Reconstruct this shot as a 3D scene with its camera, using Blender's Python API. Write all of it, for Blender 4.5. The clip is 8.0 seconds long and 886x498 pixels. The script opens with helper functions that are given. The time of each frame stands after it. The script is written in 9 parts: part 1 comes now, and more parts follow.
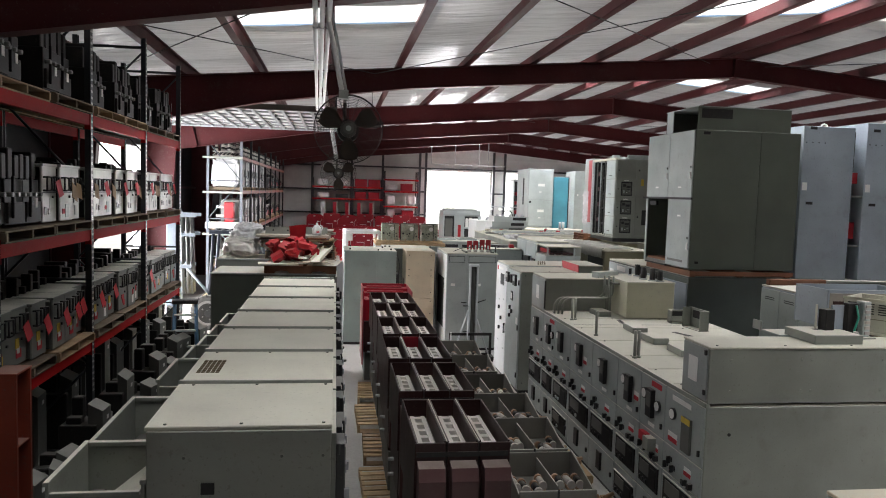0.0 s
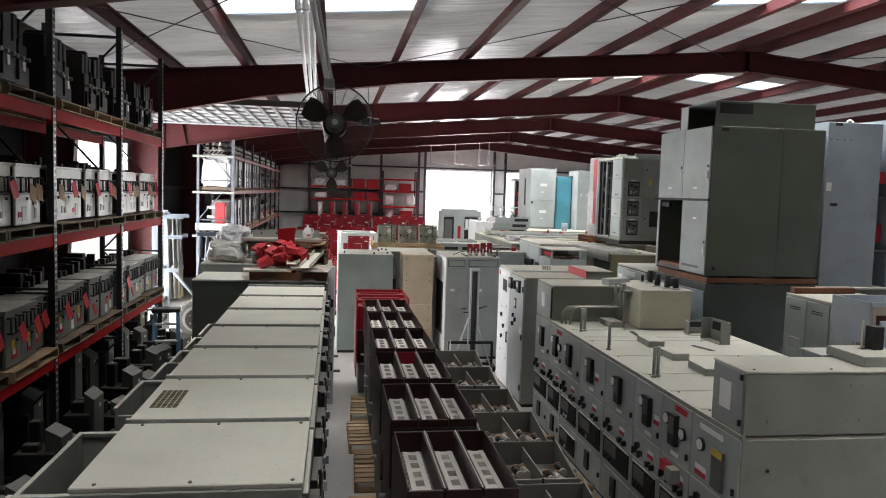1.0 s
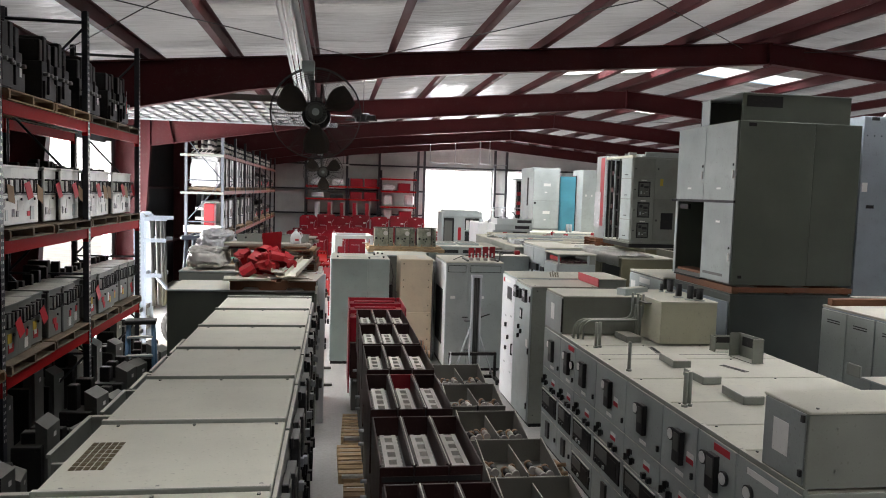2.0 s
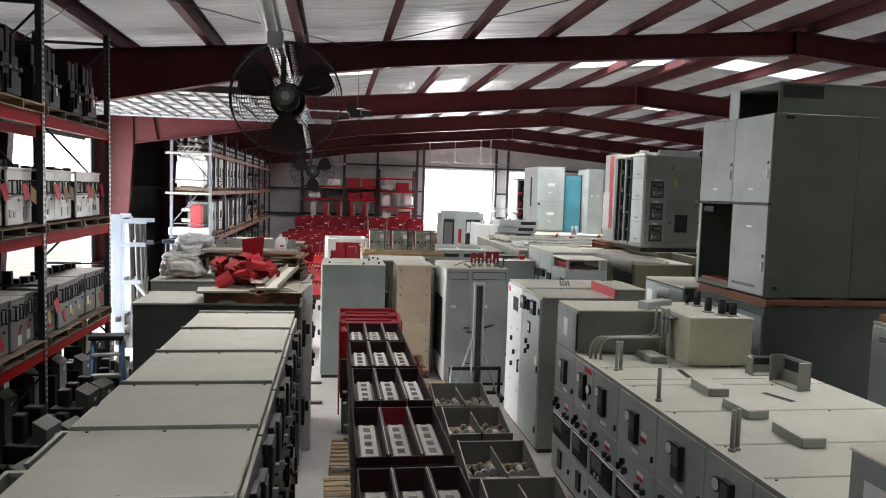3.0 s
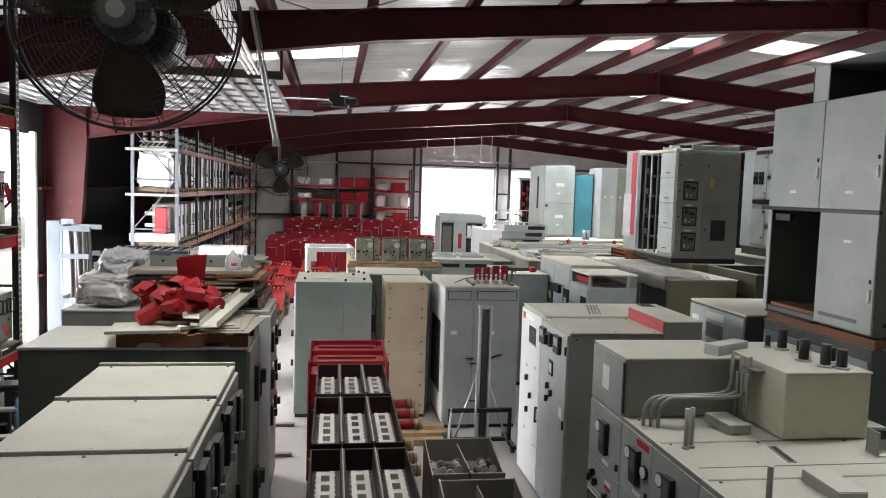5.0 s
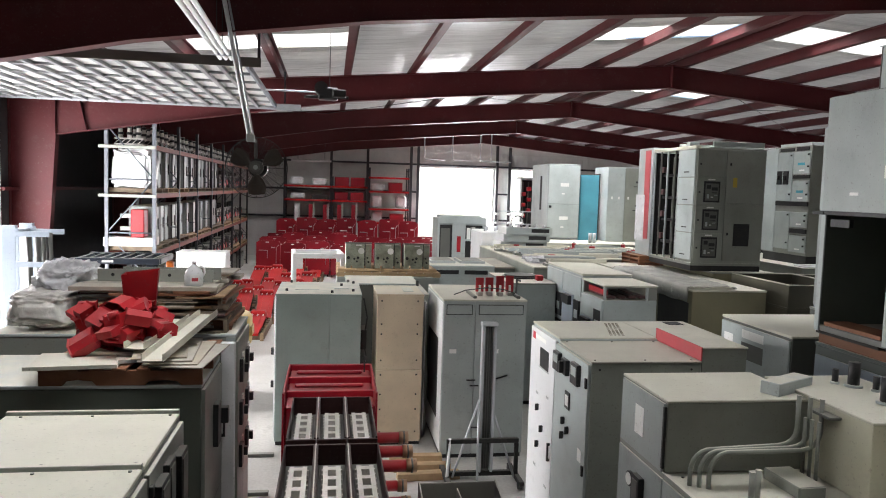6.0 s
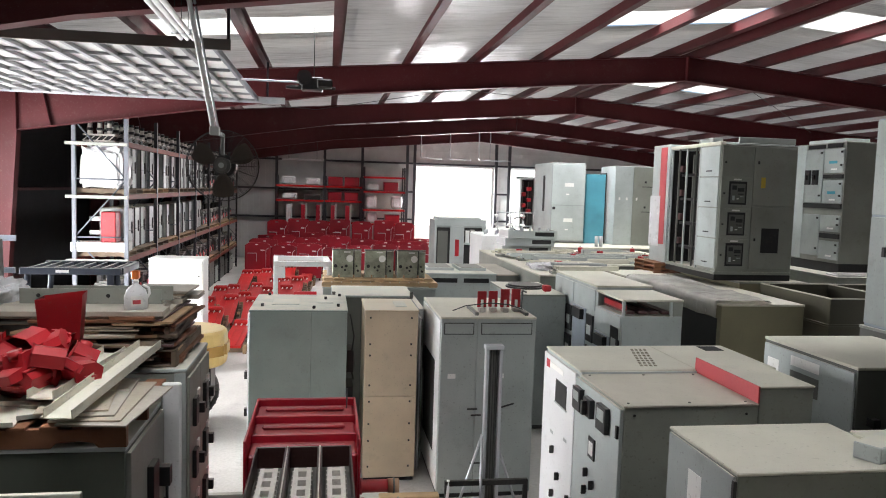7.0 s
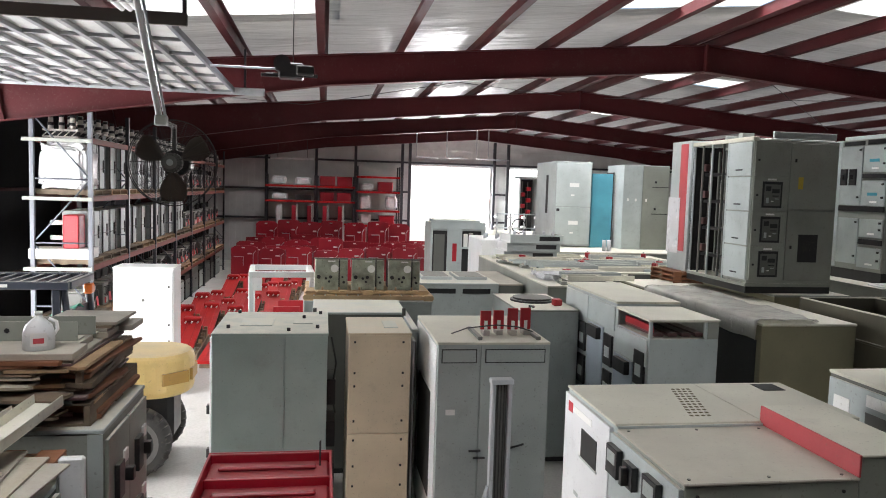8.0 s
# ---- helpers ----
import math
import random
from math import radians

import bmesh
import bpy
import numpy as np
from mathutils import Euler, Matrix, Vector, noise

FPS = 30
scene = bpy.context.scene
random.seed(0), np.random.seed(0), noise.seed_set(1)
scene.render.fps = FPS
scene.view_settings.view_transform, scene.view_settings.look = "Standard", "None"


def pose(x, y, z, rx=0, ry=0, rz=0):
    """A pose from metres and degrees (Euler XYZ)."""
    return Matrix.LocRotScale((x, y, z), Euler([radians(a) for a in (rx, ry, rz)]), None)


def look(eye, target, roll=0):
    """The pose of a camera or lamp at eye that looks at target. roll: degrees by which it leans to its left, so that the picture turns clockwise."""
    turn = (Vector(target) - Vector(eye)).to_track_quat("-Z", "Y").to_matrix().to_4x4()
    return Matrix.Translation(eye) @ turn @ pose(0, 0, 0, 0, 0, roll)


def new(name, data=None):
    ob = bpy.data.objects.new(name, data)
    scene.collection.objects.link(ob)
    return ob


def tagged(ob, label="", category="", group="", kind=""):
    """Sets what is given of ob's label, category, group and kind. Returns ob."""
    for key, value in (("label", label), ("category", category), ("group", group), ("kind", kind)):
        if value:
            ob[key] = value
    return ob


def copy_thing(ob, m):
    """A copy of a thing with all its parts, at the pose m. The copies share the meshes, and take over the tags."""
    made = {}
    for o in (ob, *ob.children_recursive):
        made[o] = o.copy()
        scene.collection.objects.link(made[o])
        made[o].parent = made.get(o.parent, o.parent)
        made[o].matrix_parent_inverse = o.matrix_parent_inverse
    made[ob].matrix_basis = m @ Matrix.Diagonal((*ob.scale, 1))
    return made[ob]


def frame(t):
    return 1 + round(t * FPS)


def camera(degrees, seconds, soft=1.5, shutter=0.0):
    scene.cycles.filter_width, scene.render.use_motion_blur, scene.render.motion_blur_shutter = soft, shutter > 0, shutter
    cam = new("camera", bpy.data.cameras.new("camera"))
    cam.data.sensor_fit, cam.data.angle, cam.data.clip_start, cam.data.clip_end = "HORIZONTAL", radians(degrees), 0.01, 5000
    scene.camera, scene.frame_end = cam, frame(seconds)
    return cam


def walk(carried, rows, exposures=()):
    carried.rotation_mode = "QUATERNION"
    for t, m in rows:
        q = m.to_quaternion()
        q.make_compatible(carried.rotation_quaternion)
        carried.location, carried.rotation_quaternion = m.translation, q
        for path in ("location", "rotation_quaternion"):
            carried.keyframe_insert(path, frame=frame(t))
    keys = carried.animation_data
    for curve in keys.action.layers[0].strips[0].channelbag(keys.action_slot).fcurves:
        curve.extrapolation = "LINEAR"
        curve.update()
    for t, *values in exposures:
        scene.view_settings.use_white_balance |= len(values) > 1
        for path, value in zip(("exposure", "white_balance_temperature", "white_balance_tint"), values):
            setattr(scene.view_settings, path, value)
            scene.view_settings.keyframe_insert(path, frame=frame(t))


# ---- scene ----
# The camera and its walk: seconds, eye, and the way it looks.
cam = camera(61.9, 8.0, soft=1.0)
PATH = [
    (0.0, 0.196, 0.202, 3.743, 0.2905, 1.9729, -0.1521),
    (0.5, 0.264, 0.609, 3.753, 0.2910, 1.9729, -0.1526),
    (1.0, 0.336, 1.069, 3.763, 0.2914, 1.9729, -0.1531),
    (1.5, 0.411, 1.573, 3.774, 0.2917, 1.9729, -0.1536),
    (3.0, 0.653, 3.261, 3.806, 0.2927, 1.9726, -0.1550),
    (3.5, 0.740, 3.862, 3.818, 0.2934, 1.9724, -0.1555),
    (4.0, 0.829, 4.475, 3.829, 0.2944, 1.9721, -0.1559),
    (4.5, 0.921, 5.098, 3.841, 0.2956, 1.9718, -0.1564),
    (6.0, 1.210, 7.020, 3.878, 0.3022, 1.9707, -0.1578),
    (6.5, 1.311, 7.682, 3.890, 0.3055, 1.9702, -0.1583),
    (7.0, 1.413, 8.359, 3.903, 0.3095, 1.9697, -0.1588),
    (7.5, 1.518, 9.058, 3.916, 0.3143, 1.9692, -0.1592),
    (8.0, 1.624, 9.785, 3.930, 0.3198, 1.9686, -0.1597),
]
walk(cam, [(t, look((x, y, z), (x + dx, y + dy, z + dz), 1.75)) for t, x, y, z, dx, dy, dz in PATH], [(0.0, 0.2), (1.5, 0.15), (3.0, 0.13), (5.0, 0.17), (7.0, 0.24), (8.0, 0.15)])

# ---- daylight ----
world = bpy.data.worlds.new("sky")
scene.world = world
world.use_nodes = True
wn = world.node_tree
sky = wn.nodes.new("ShaderNodeTexSky")
sky.sky_type = "NISHITA"
sky.sun_disc = False
sky.sun_elevation, sky.sun_rotation = radians(58), radians(-70)
wn.links.new(sky.outputs[0], wn.nodes["Background"].inputs[0])
wn.nodes["Background"].inputs[1].default_value = 0.12

sun = new("sun", bpy.data.lights.new("sun", "SUN"))
sun.data.energy, sun.data.angle, sun.data.color = 5.0, radians(0.5), (1.0, 0.95, 0.88)
sun.matrix_world = look((-30, 20, 48), (0, 20, 0))

scene.view_settings.exposure = 0.05


def opening_light(name, centre, way, width, height, watts, colour=(0.982, 0.968, 0.995), spread=180):
    """Daylight that comes in through an opening."""
    data = bpy.data.lights.new(name, "AREA")
    data.shape, data.size, data.size_y = "RECTANGLE", width, height
    data.energy, data.color = watts, colour
    data.spread = radians(spread)
    ob = new(name, data)
    c = Vector(centre)
    ob.matrix_world = look(c, c + Vector(way))
    return ob


# building plan
WEST, EAST, NORTH, SOUTH = -5.75, 24.6, 48.8, -3.6
RIDGE, TOP, SLOPE = 9.45, 7.33, 0.0833
FRAMES = [-0.5, 8.0, 16.8, 24.5, 32.2, 39.9, 47.6]


def roof_z(x):
    return TOP - SLOPE * abs(x - RIDGE)


# strips of translucent roof: y of the middle, and the stretches in x
# Strips at y -2.4 are unseen, added to the bay pattern to brighten near faces.
SKYLIGHTS = [(-2.4, -1.45, 1.5), (-2.4, 6.45, 9.1), (4.9, -1.45, 1.5), (12.5, -1.45, 1.5), (21.3, -1.45, 1.5), (29.0, -1.45, 1.5), (37.0, -1.45, 1.5), (44.4, -1.45, 1.5),
             (4.9, 6.45, 9.1), (12.5, 6.45, 9.1), (21.3, 6.45, 9.1), (29.0, 6.45, 9.1), (37.0, 6.45, 9.1), (44.4, 6.45, 9.1),
             (4.9, 10.3, 13.2), (12.5, 10.3, 13.2), (21.0, 10.3, 13.2), (29.0, 10.3, 13.2), (37.0, 10.3, 13.2), (44.4, 10.3, 13.2),
             (4.9, 17.8, 20.6), (21.3, 17.8, 20.6), (37.0, 17.8, 20.6)]
HALF = 0.62


def skylight_watts(x0, y):
    """Watts of a strip, set bay by bay to balance the brightness below."""
    if x0 < 3:
        return 75 if y < 0 else 36 if y < 8 else 95 if y < 22 else 150 if y < 33 else 190 if y < 40 else 80
    if y < 22:
        return 120 if y < 0 else 150 if y < 8 else 145 if y < 16 else 140 if x0 < 8 else 112
    return 190 if x0 < 8 else 108


for y, x0, x1 in SKYLIGHTS:
    xm = (x0 + x1) / 2
    lean = SLOPE if xm < RIDGE else -SLOPE
    lamp = opening_light("skylight_daylight", (xm, y, roof_z(xm) - 0.012), (lean, 0, -1), x1 - x0, 2 * HALF, skylight_watts(x0, y), spread=110 if y < 8 else 130)
    lamp.matrix_world = pose(xm, y, roof_z(xm) - 0.012, 0, -math.degrees(math.atan(lean)), 0)
opening_light("far_door_daylight", (8.28, NORTH + 0.05, 2.65), (0, -1, 0), 4.2, 5.0, 1300)
opening_light("side_door_daylight", (WEST - 0.2, 20.8, 2.45), (1, 0, 0), 5.8, 4.7, 1400)
opening_light("far_door_daylight", (12.9, NORTH + 0.05, 2.45), (0, -1, 0), 2.8, 4.7, 600)


# ---- materials ----
def nodes_of(name):
    m = bpy.data.materials.new(name)
    m.use_nodes = True
    nt = m.node_tree
    return m, nt, nt.nodes["Principled BSDF"]


def add(nt, kind, **values):
    n = nt.nodes.new(kind)
    for k, v in values.items():
        n.inputs[k.replace("_", " ")].default_value = v
    return n


def mixed(nt, fac, a, b, kind="MIX"):
    n = nt.nodes.new("ShaderNodeMix")
    n.data_type, n.blend_type = "RGBA", kind
    for sock, v in ((n.inputs[0], fac), (n.inputs[6], a), (n.inputs[7], b)):
        if hasattr(v, "links"):
            nt.links.new(v, sock)
        elif isinstance(v, (int, float)):
            sock.default_value = v
        else:
            sock.default_value = (*v, 1)
    return n.outputs[2]


def ramp(nt, value, lo, hi):
    n = nt.nodes.new("ShaderNodeMapRange")
    n.inputs[1].default_value, n.inputs[2].default_value = lo, hi
    nt.links.new(value, n.inputs[0])
    return n.outputs[0]


def times(nt, a, b, op="MULTIPLY"):
    n = nt.nodes.new("ShaderNodeMath")
    n.operation = op
    for sock, v in ((n.inputs[0], a), (n.inputs[1], b)):
        if hasattr(v, "links"):
            nt.links.new(v, sock)
        else:
            sock.default_value = v
    return n.outputs[0]


def surface(name, rgb, rough=0.45, metal=0.0, dust_light=0.0, vary=0.16, big=1.3, fine=35.0, bump=0.06, stain=(0.12, 0.10, 0.08), stained=0.18, dust_light_rgb=(0.64, 0.625, 0.54), scratch=0.0, spread=0.1, squeeze=(1, 1, 1), shine=0.5):
    """Painted, cast or sawn stuff: two scales of variation, stains, dust and top light mixed into what faces up, fine
    relief.
    """
    m, nt, bsdf = nodes_of(name)
    geo = nt.nodes.new("ShaderNodeNewGeometry")
    at = nt.nodes.new("ShaderNodeMapping")
    at.inputs["Scale"].default_value = squeeze
    nt.links.new(geo.outputs["Position"], at.inputs[0])
    n1, n2 = add(nt, "ShaderNodeTexNoise", Scale=big, Detail=5.0), add(nt, "ShaderNodeTexNoise", Scale=fine, Detail=4.0)
    n3 = add(nt, "ShaderNodeTexNoise", Scale=big * 3.1, Detail=8.0, Roughness=0.7)
    for n in (n1, n2, n3):
        nt.links.new(at.outputs[0], n.inputs["Vector"])
    dark, light = tuple(c * (1 - vary) for c in rgb), tuple(min(1, c * (1 + vary)) for c in rgb)
    col = mixed(nt, ramp(nt, n1.outputs[0], 0.3, 0.7), dark, light)
    col = mixed(nt, times(nt, ramp(nt, n2.outputs[0], 0.35, 0.75), 0.22), col, light)
    info = nt.nodes.new("ShaderNodeObjectInfo")
    shade = times(nt, times(nt, info.outputs["Random"], 2 * spread), 1 - spread, "ADD")
    grey = nt.nodes.new("ShaderNodeCombineColor")
    for i in range(3):
        nt.links.new(shade, grey.inputs[i])
    col = mixed(nt, 1.0, col, grey.outputs[0], "MULTIPLY")
    col = mixed(nt, times(nt, ramp(nt, n3.outputs[0], 0.56, 0.74), stained), col, stain)
    col = mixed(nt, times(nt, ramp(nt, n2.outputs[0], 0.62, 0.7), stained * 1.3), col, stain)
    if scratch:
        wave = add(nt, "ShaderNodeTexNoise", Scale=22.0, Detail=2.0)
        sq = nt.nodes.new("ShaderNodeMapping")
        sq.inputs["Scale"].default_value = (1, 1, 0.06)
        nt.links.new(geo.outputs["Position"], sq.inputs[0])
        nt.links.new(sq.outputs[0], wave.inputs["Vector"])
        col = mixed(nt, times(nt, ramp(nt, wave.outputs[0], 0.6, 0.72), scratch), col, light)
    rgh = times(nt, times(nt, n3.outputs[0], 0.25), rough - 0.12, "ADD")
    if dust_light:
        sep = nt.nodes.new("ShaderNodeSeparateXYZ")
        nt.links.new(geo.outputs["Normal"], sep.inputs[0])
        # Up-facing surfaces turn paler: lying dust and light from above in one mix.
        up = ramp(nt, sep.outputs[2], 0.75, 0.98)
        lies = times(nt, times(nt, up, dust_light), times(nt, ramp(nt, n3.outputs[0], 0.25, 0.62), 0.5, "ADD"))
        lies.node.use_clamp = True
        col = mixed(nt, lies, col, dust_light_rgb)
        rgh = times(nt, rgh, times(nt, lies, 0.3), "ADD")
    nt.links.new(col, bsdf.inputs["Base Color"])
    nt.links.new(rgh, bsdf.inputs["Roughness"])
    bsdf.inputs["Metallic"].default_value = metal
    bsdf.inputs["Specular IOR Level"].default_value = shine
    if bump:
        b = add(nt, "ShaderNodeBump", Strength=bump, Distance=0.01)
        nt.links.new(n2.outputs[0], b.inputs["Height"])
        nt.links.new(b.outputs[0], bsdf.inputs["Normal"])
    return m


GREY = surface("grey_green_enamel", (0.262, 0.276, 0.243), 0.42, dust_light=1.0, stained=0.26, scratch=0.12)
GREY_PALE = surface("pale_grey_enamel", (0.41, 0.455, 0.445), 0.4, dust_light=0.75, stained=0.22, scratch=0.1)
GREY_BLUE = surface("blue_grey_enamel", (0.30, 0.345, 0.39), 0.4, dust_light=0.6, stained=0.22, scratch=0.12)
GREY_MID = surface("mid_grey_enamel", (0.35, 0.385, 0.37), 0.42, dust_light=0.8, stained=0.26, scratch=0.12)
GREEN_DARK = surface("dark_green_grey", (0.125, 0.145, 0.118), 0.42, dust_light=0.8)
GREY_DARK = surface("dark_grey_enamel", (0.115, 0.118, 0.106), 0.45, dust_light=0.25)
GREEN_PALE = surface("pale_green_enamel", (0.30, 0.37, 0.345), 0.42, dust_light=0.7, stained=0.22, scratch=0.1)
# Cream of the cabinet tops: dust, with the light from above in it.
CREAM_TOP = surface("dusty_cream_enamel", (0.58, 0.567, 0.472), 0.55, dust_light=0.4, stained=0.3, vary=0.16)
VENT_BROWN = surface("dark_brown_vent_slot", (0.10, 0.075, 0.035), 0.8)
OLIVE = surface("olive_drab_enamel", (0.20, 0.185, 0.115), 0.5, dust_light=0.7)
TAN = surface("tan_enamel", (0.60, 0.51, 0.37), 0.48, dust_light=0.5)
YELLOWED = surface("yellowed_cream_enamel", (0.53, 0.52, 0.40), 0.5, dust_light=0.6)
WHITE = surface("white_enamel", (0.74, 0.75, 0.75), 0.4, dust_light=0.2, vary=0.06)
TRAY = surface("grey_brown_enamel", (0.165, 0.16, 0.138), 0.5, dust_light=0.5, stained=0.35)
BLACK = surface("black_plastic", (0.016, 0.016, 0.017), 0.4, dust_light=0.12)
# Near-black colour that stands for the shade inside openings.
HOLE_SHADE = surface("painted_hole_shade", (0.02, 0.02, 0.02), 0.8)
MAROON = surface("dark_maroon_phenolic", (0.030, 0.011, 0.010), 0.4, dust_light=0.05, stained=0.1, shine=0.3)
# Lit copy of the maroon above: the same hue made brighter.
MAROON_LIT = surface("lit_maroon_phenolic", (0.095, 0.042, 0.042), 0.5, dust_light=0.2)
RED = surface("glossy_red_insulation", (0.30, 0.008, 0.020), 0.36, dust_light=0.05)
RED_TAG = surface("red_card_tag", (0.50, 0.022, 0.034), 0.6)
RED_PART = surface("red_moulded_plastic", (0.36, 0.013, 0.020), 0.42, dust_light=0.05)
CERAMIC = surface("white_arc_ceramic", (0.60, 0.57, 0.52), 0.7)
PAPER = surface("white_paper_label", (0.78, 0.78, 0.75), 0.7, vary=0.05)
YELLOW_TAG = surface("yellow_tag", (0.65, 0.46, 0.06), 0.6)
STEEL_RED = surface("red_primer_steel", (0.064, 0.010, 0.012), 0.5, stained=0.25, spread=0.02, shine=0.22)
PURLIN_RED = surface("red_primer_purlin", (0.06, 0.010, 0.012), 0.55, stained=0.2, spread=0.05, shine=0.25)
RACK_BLACK = surface("black_rack_paint", (0.02, 0.022, 0.028), 0.4)
RACK_RED = surface("orange_red_rack_paint", (0.38, 0.016, 0.018), 0.55, vary=0.12, stained=0.25, shine=0.03)
RACK_RUST = surface("dull_brown_orange_paint", (0.17, 0.035, 0.02), 0.55, stained=0.35, shine=0.2)
RED_DEEP = surface("deep_crimson_enamel", (0.27, 0.008, 0.020), 0.36, dust_light=0.0, spread=0.22)
GALV = surface("galvanised_steel", (0.45, 0.47, 0.49), 0.42, metal=0.75, fine=18)
RACK_GALV = surface("grey_rack_paint", (0.115, 0.128, 0.15), 0.42)
WOOD = surface("weathered_pallet_wood", (0.34, 0.23, 0.13), 0.75, bump=0.35, vary=0.3, spread=0.25, squeeze=(3, 3, 3), stained=0.3)
WOOD_OLD = surface("dusty_old_pallet_wood", (0.165, 0.125, 0.085), 0.8, bump=0.35, vary=0.35, spread=0.3, squeeze=(3, 3, 3), stained=0.3)
WOOD_NEW = surface("fresh_pallet_wood", (0.52, 0.37, 0.21), 0.7, bump=0.3, vary=0.2, spread=0.18, squeeze=(3, 3, 3))
WOOD_BROWN = surface("brown_stained_wood", (0.20, 0.085, 0.042), 0.7, bump=0.3, vary=0.25, spread=0.2)
BOARD = surface("grey_brown_board", (0.30, 0.27, 0.225), 0.7, vary=0.25, spread=0.3, dust_light=0.3)
BRASS = surface("tarnished_copper", (0.42, 0.27, 0.17), 0.45, metal=0.7, stained=0.4)
PORCELAIN = surface("dusty_porcelain", (0.45, 0.42, 0.38), 0.5, dust_light=0.4)
YELLOW = surface("yellow_forklift_paint", (0.74, 0.54, 0.21), 0.4, dust_light=0.25, stained=0.2)
RUBBER = surface("tyre_rubber", (0.06, 0.058, 0.055), 0.8, dust_light=0.3, stained=0.3)
SILVER = surface("silver_steel", (0.50, 0.52, 0.54), 0.38, metal=0.55)
BLUE_PANEL = surface("sky_blue_enamel", (0.10, 0.36, 0.46), 0.38, dust_light=0.2)
BLUE_LADDER = surface("blue_fibreglass", (0.10, 0.22, 0.36), 0.5)
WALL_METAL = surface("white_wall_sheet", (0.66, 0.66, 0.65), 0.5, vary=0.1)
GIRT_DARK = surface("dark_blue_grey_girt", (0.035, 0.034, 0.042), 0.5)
WALL_DARK = surface("near_black_wall", (0.017, 0.0175, 0.020), 0.75)
ASPHALT = surface("yard_concrete", (0.42, 0.40, 0.37), 0.9, fine=60)
PLASTIC_WRAP = surface("cloudy_wrapping_film", (0.62, 0.63, 0.64), 0.25, bump=0.8, fine=9)
SHRINK = surface("dusty_film", (0.72, 0.71, 0.66), 0.22, bump=1.0, fine=9)
GREEN_BAG = surface("green_plastic", (0.03, 0.32, 0.20), 0.4)
CABLE = surface("dark_steel_cable", (0.03, 0.028, 0.028), 0.5)
AMBER = surface("amber_lens", (0.65, 0.16, 0.03), 0.3)
GREY_BREAKER = surface("grey_breaker_cover", (0.17, 0.18, 0.165), 0.5, dust_light=0.5, stained=0.35)
NEAR_BLACK = surface("near_black_casting", (0.020, 0.019, 0.018), 0.55, dust_light=0.1, shine=0.25)
WHITE_COVER = surface("aged_white_cover", (0.62, 0.62, 0.58), 0.45, dust_light=0.2, stained=0.25)
MANILA = surface("brown_card_tag", (0.30, 0.19, 0.10), 0.7)
DOOR_SHEET = surface("white_door_sheet", (0.48, 0.49, 0.48), 0.45, stained=0.25)


def concrete():
    m, nt, bsdf = nodes_of("trowelled_concrete")
    geo = nt.nodes.new("ShaderNodeNewGeometry")
    n1, n2 = add(nt, "ShaderNodeTexNoise", Scale=0.5, Detail=6.0), add(nt, "ShaderNodeTexNoise", Scale=24.0, Detail=6.0)
    n3 = add(nt, "ShaderNodeTexNoise", Scale=2.3, Detail=9.0, Roughness=0.72)
    for n in (n1, n2, n3):
        nt.links.new(geo.outputs["Position"], n.inputs["Vector"])
    col = mixed(nt, ramp(nt, n1.outputs[0], 0.3, 0.7), (0.47, 0.455, 0.43), (0.62, 0.605, 0.575))
    col = mixed(nt, times(nt, ramp(nt, n2.outputs[0], 0.4, 0.7), 0.3), col, (0.30, 0.285, 0.26))
    col = mixed(nt, times(nt, ramp(nt, n3.outputs[0], 0.55, 0.72), 0.45), col, (0.17, 0.155, 0.14))
    nt.links.new(col, bsdf.inputs["Base Color"])
    nt.links.new(ramp(nt, n3.outputs[0], 1.0, 0.0), bsdf.inputs["Roughness"])
    b = add(nt, "ShaderNodeBump", Strength=0.12, Distance=0.01)
    nt.links.new(n2.outputs[0], b.inputs["Height"])
    nt.links.new(b.outputs[0], bsdf.inputs["Normal"])
    return m


def insulation():
    """White vinyl facing of the roof blanket: glossy, with soft wrinkles across the purlins."""
    m, nt, bsdf = nodes_of("white_vinyl_insulation")
    geo = nt.nodes.new("ShaderNodeNewGeometry")
    at = nt.nodes.new("ShaderNodeMapping")
    at.inputs["Scale"].default_value = (0.35, 1.5, 1)
    nt.links.new(geo.outputs["Position"], at.inputs[0])
    n1, n2 = add(nt, "ShaderNodeTexNoise", Scale=1.6, Detail=4.0, Distortion=0.4), add(nt, "ShaderNodeTexNoise", Scale=0.7, Detail=5.0)
    nt.links.new(at.outputs[0], n1.inputs["Vector"])
    nt.links.new(geo.outputs["Position"], n2.inputs["Vector"])
    col = mixed(nt, ramp(nt, n2.outputs[0], 0.3, 0.7), (0.325, 0.318, 0.307), (0.44, 0.431, 0.417))
    nt.links.new(col, bsdf.inputs["Base Color"])
    bsdf.inputs["Roughness"].default_value = 0.3
    b = add(nt, "ShaderNodeBump", Strength=1.0, Distance=0.1)
    nt.links.new(n1.outputs[0], b.inputs["Height"])
    nt.links.new(b.outputs[0], bsdf.inputs["Normal"])
    return m


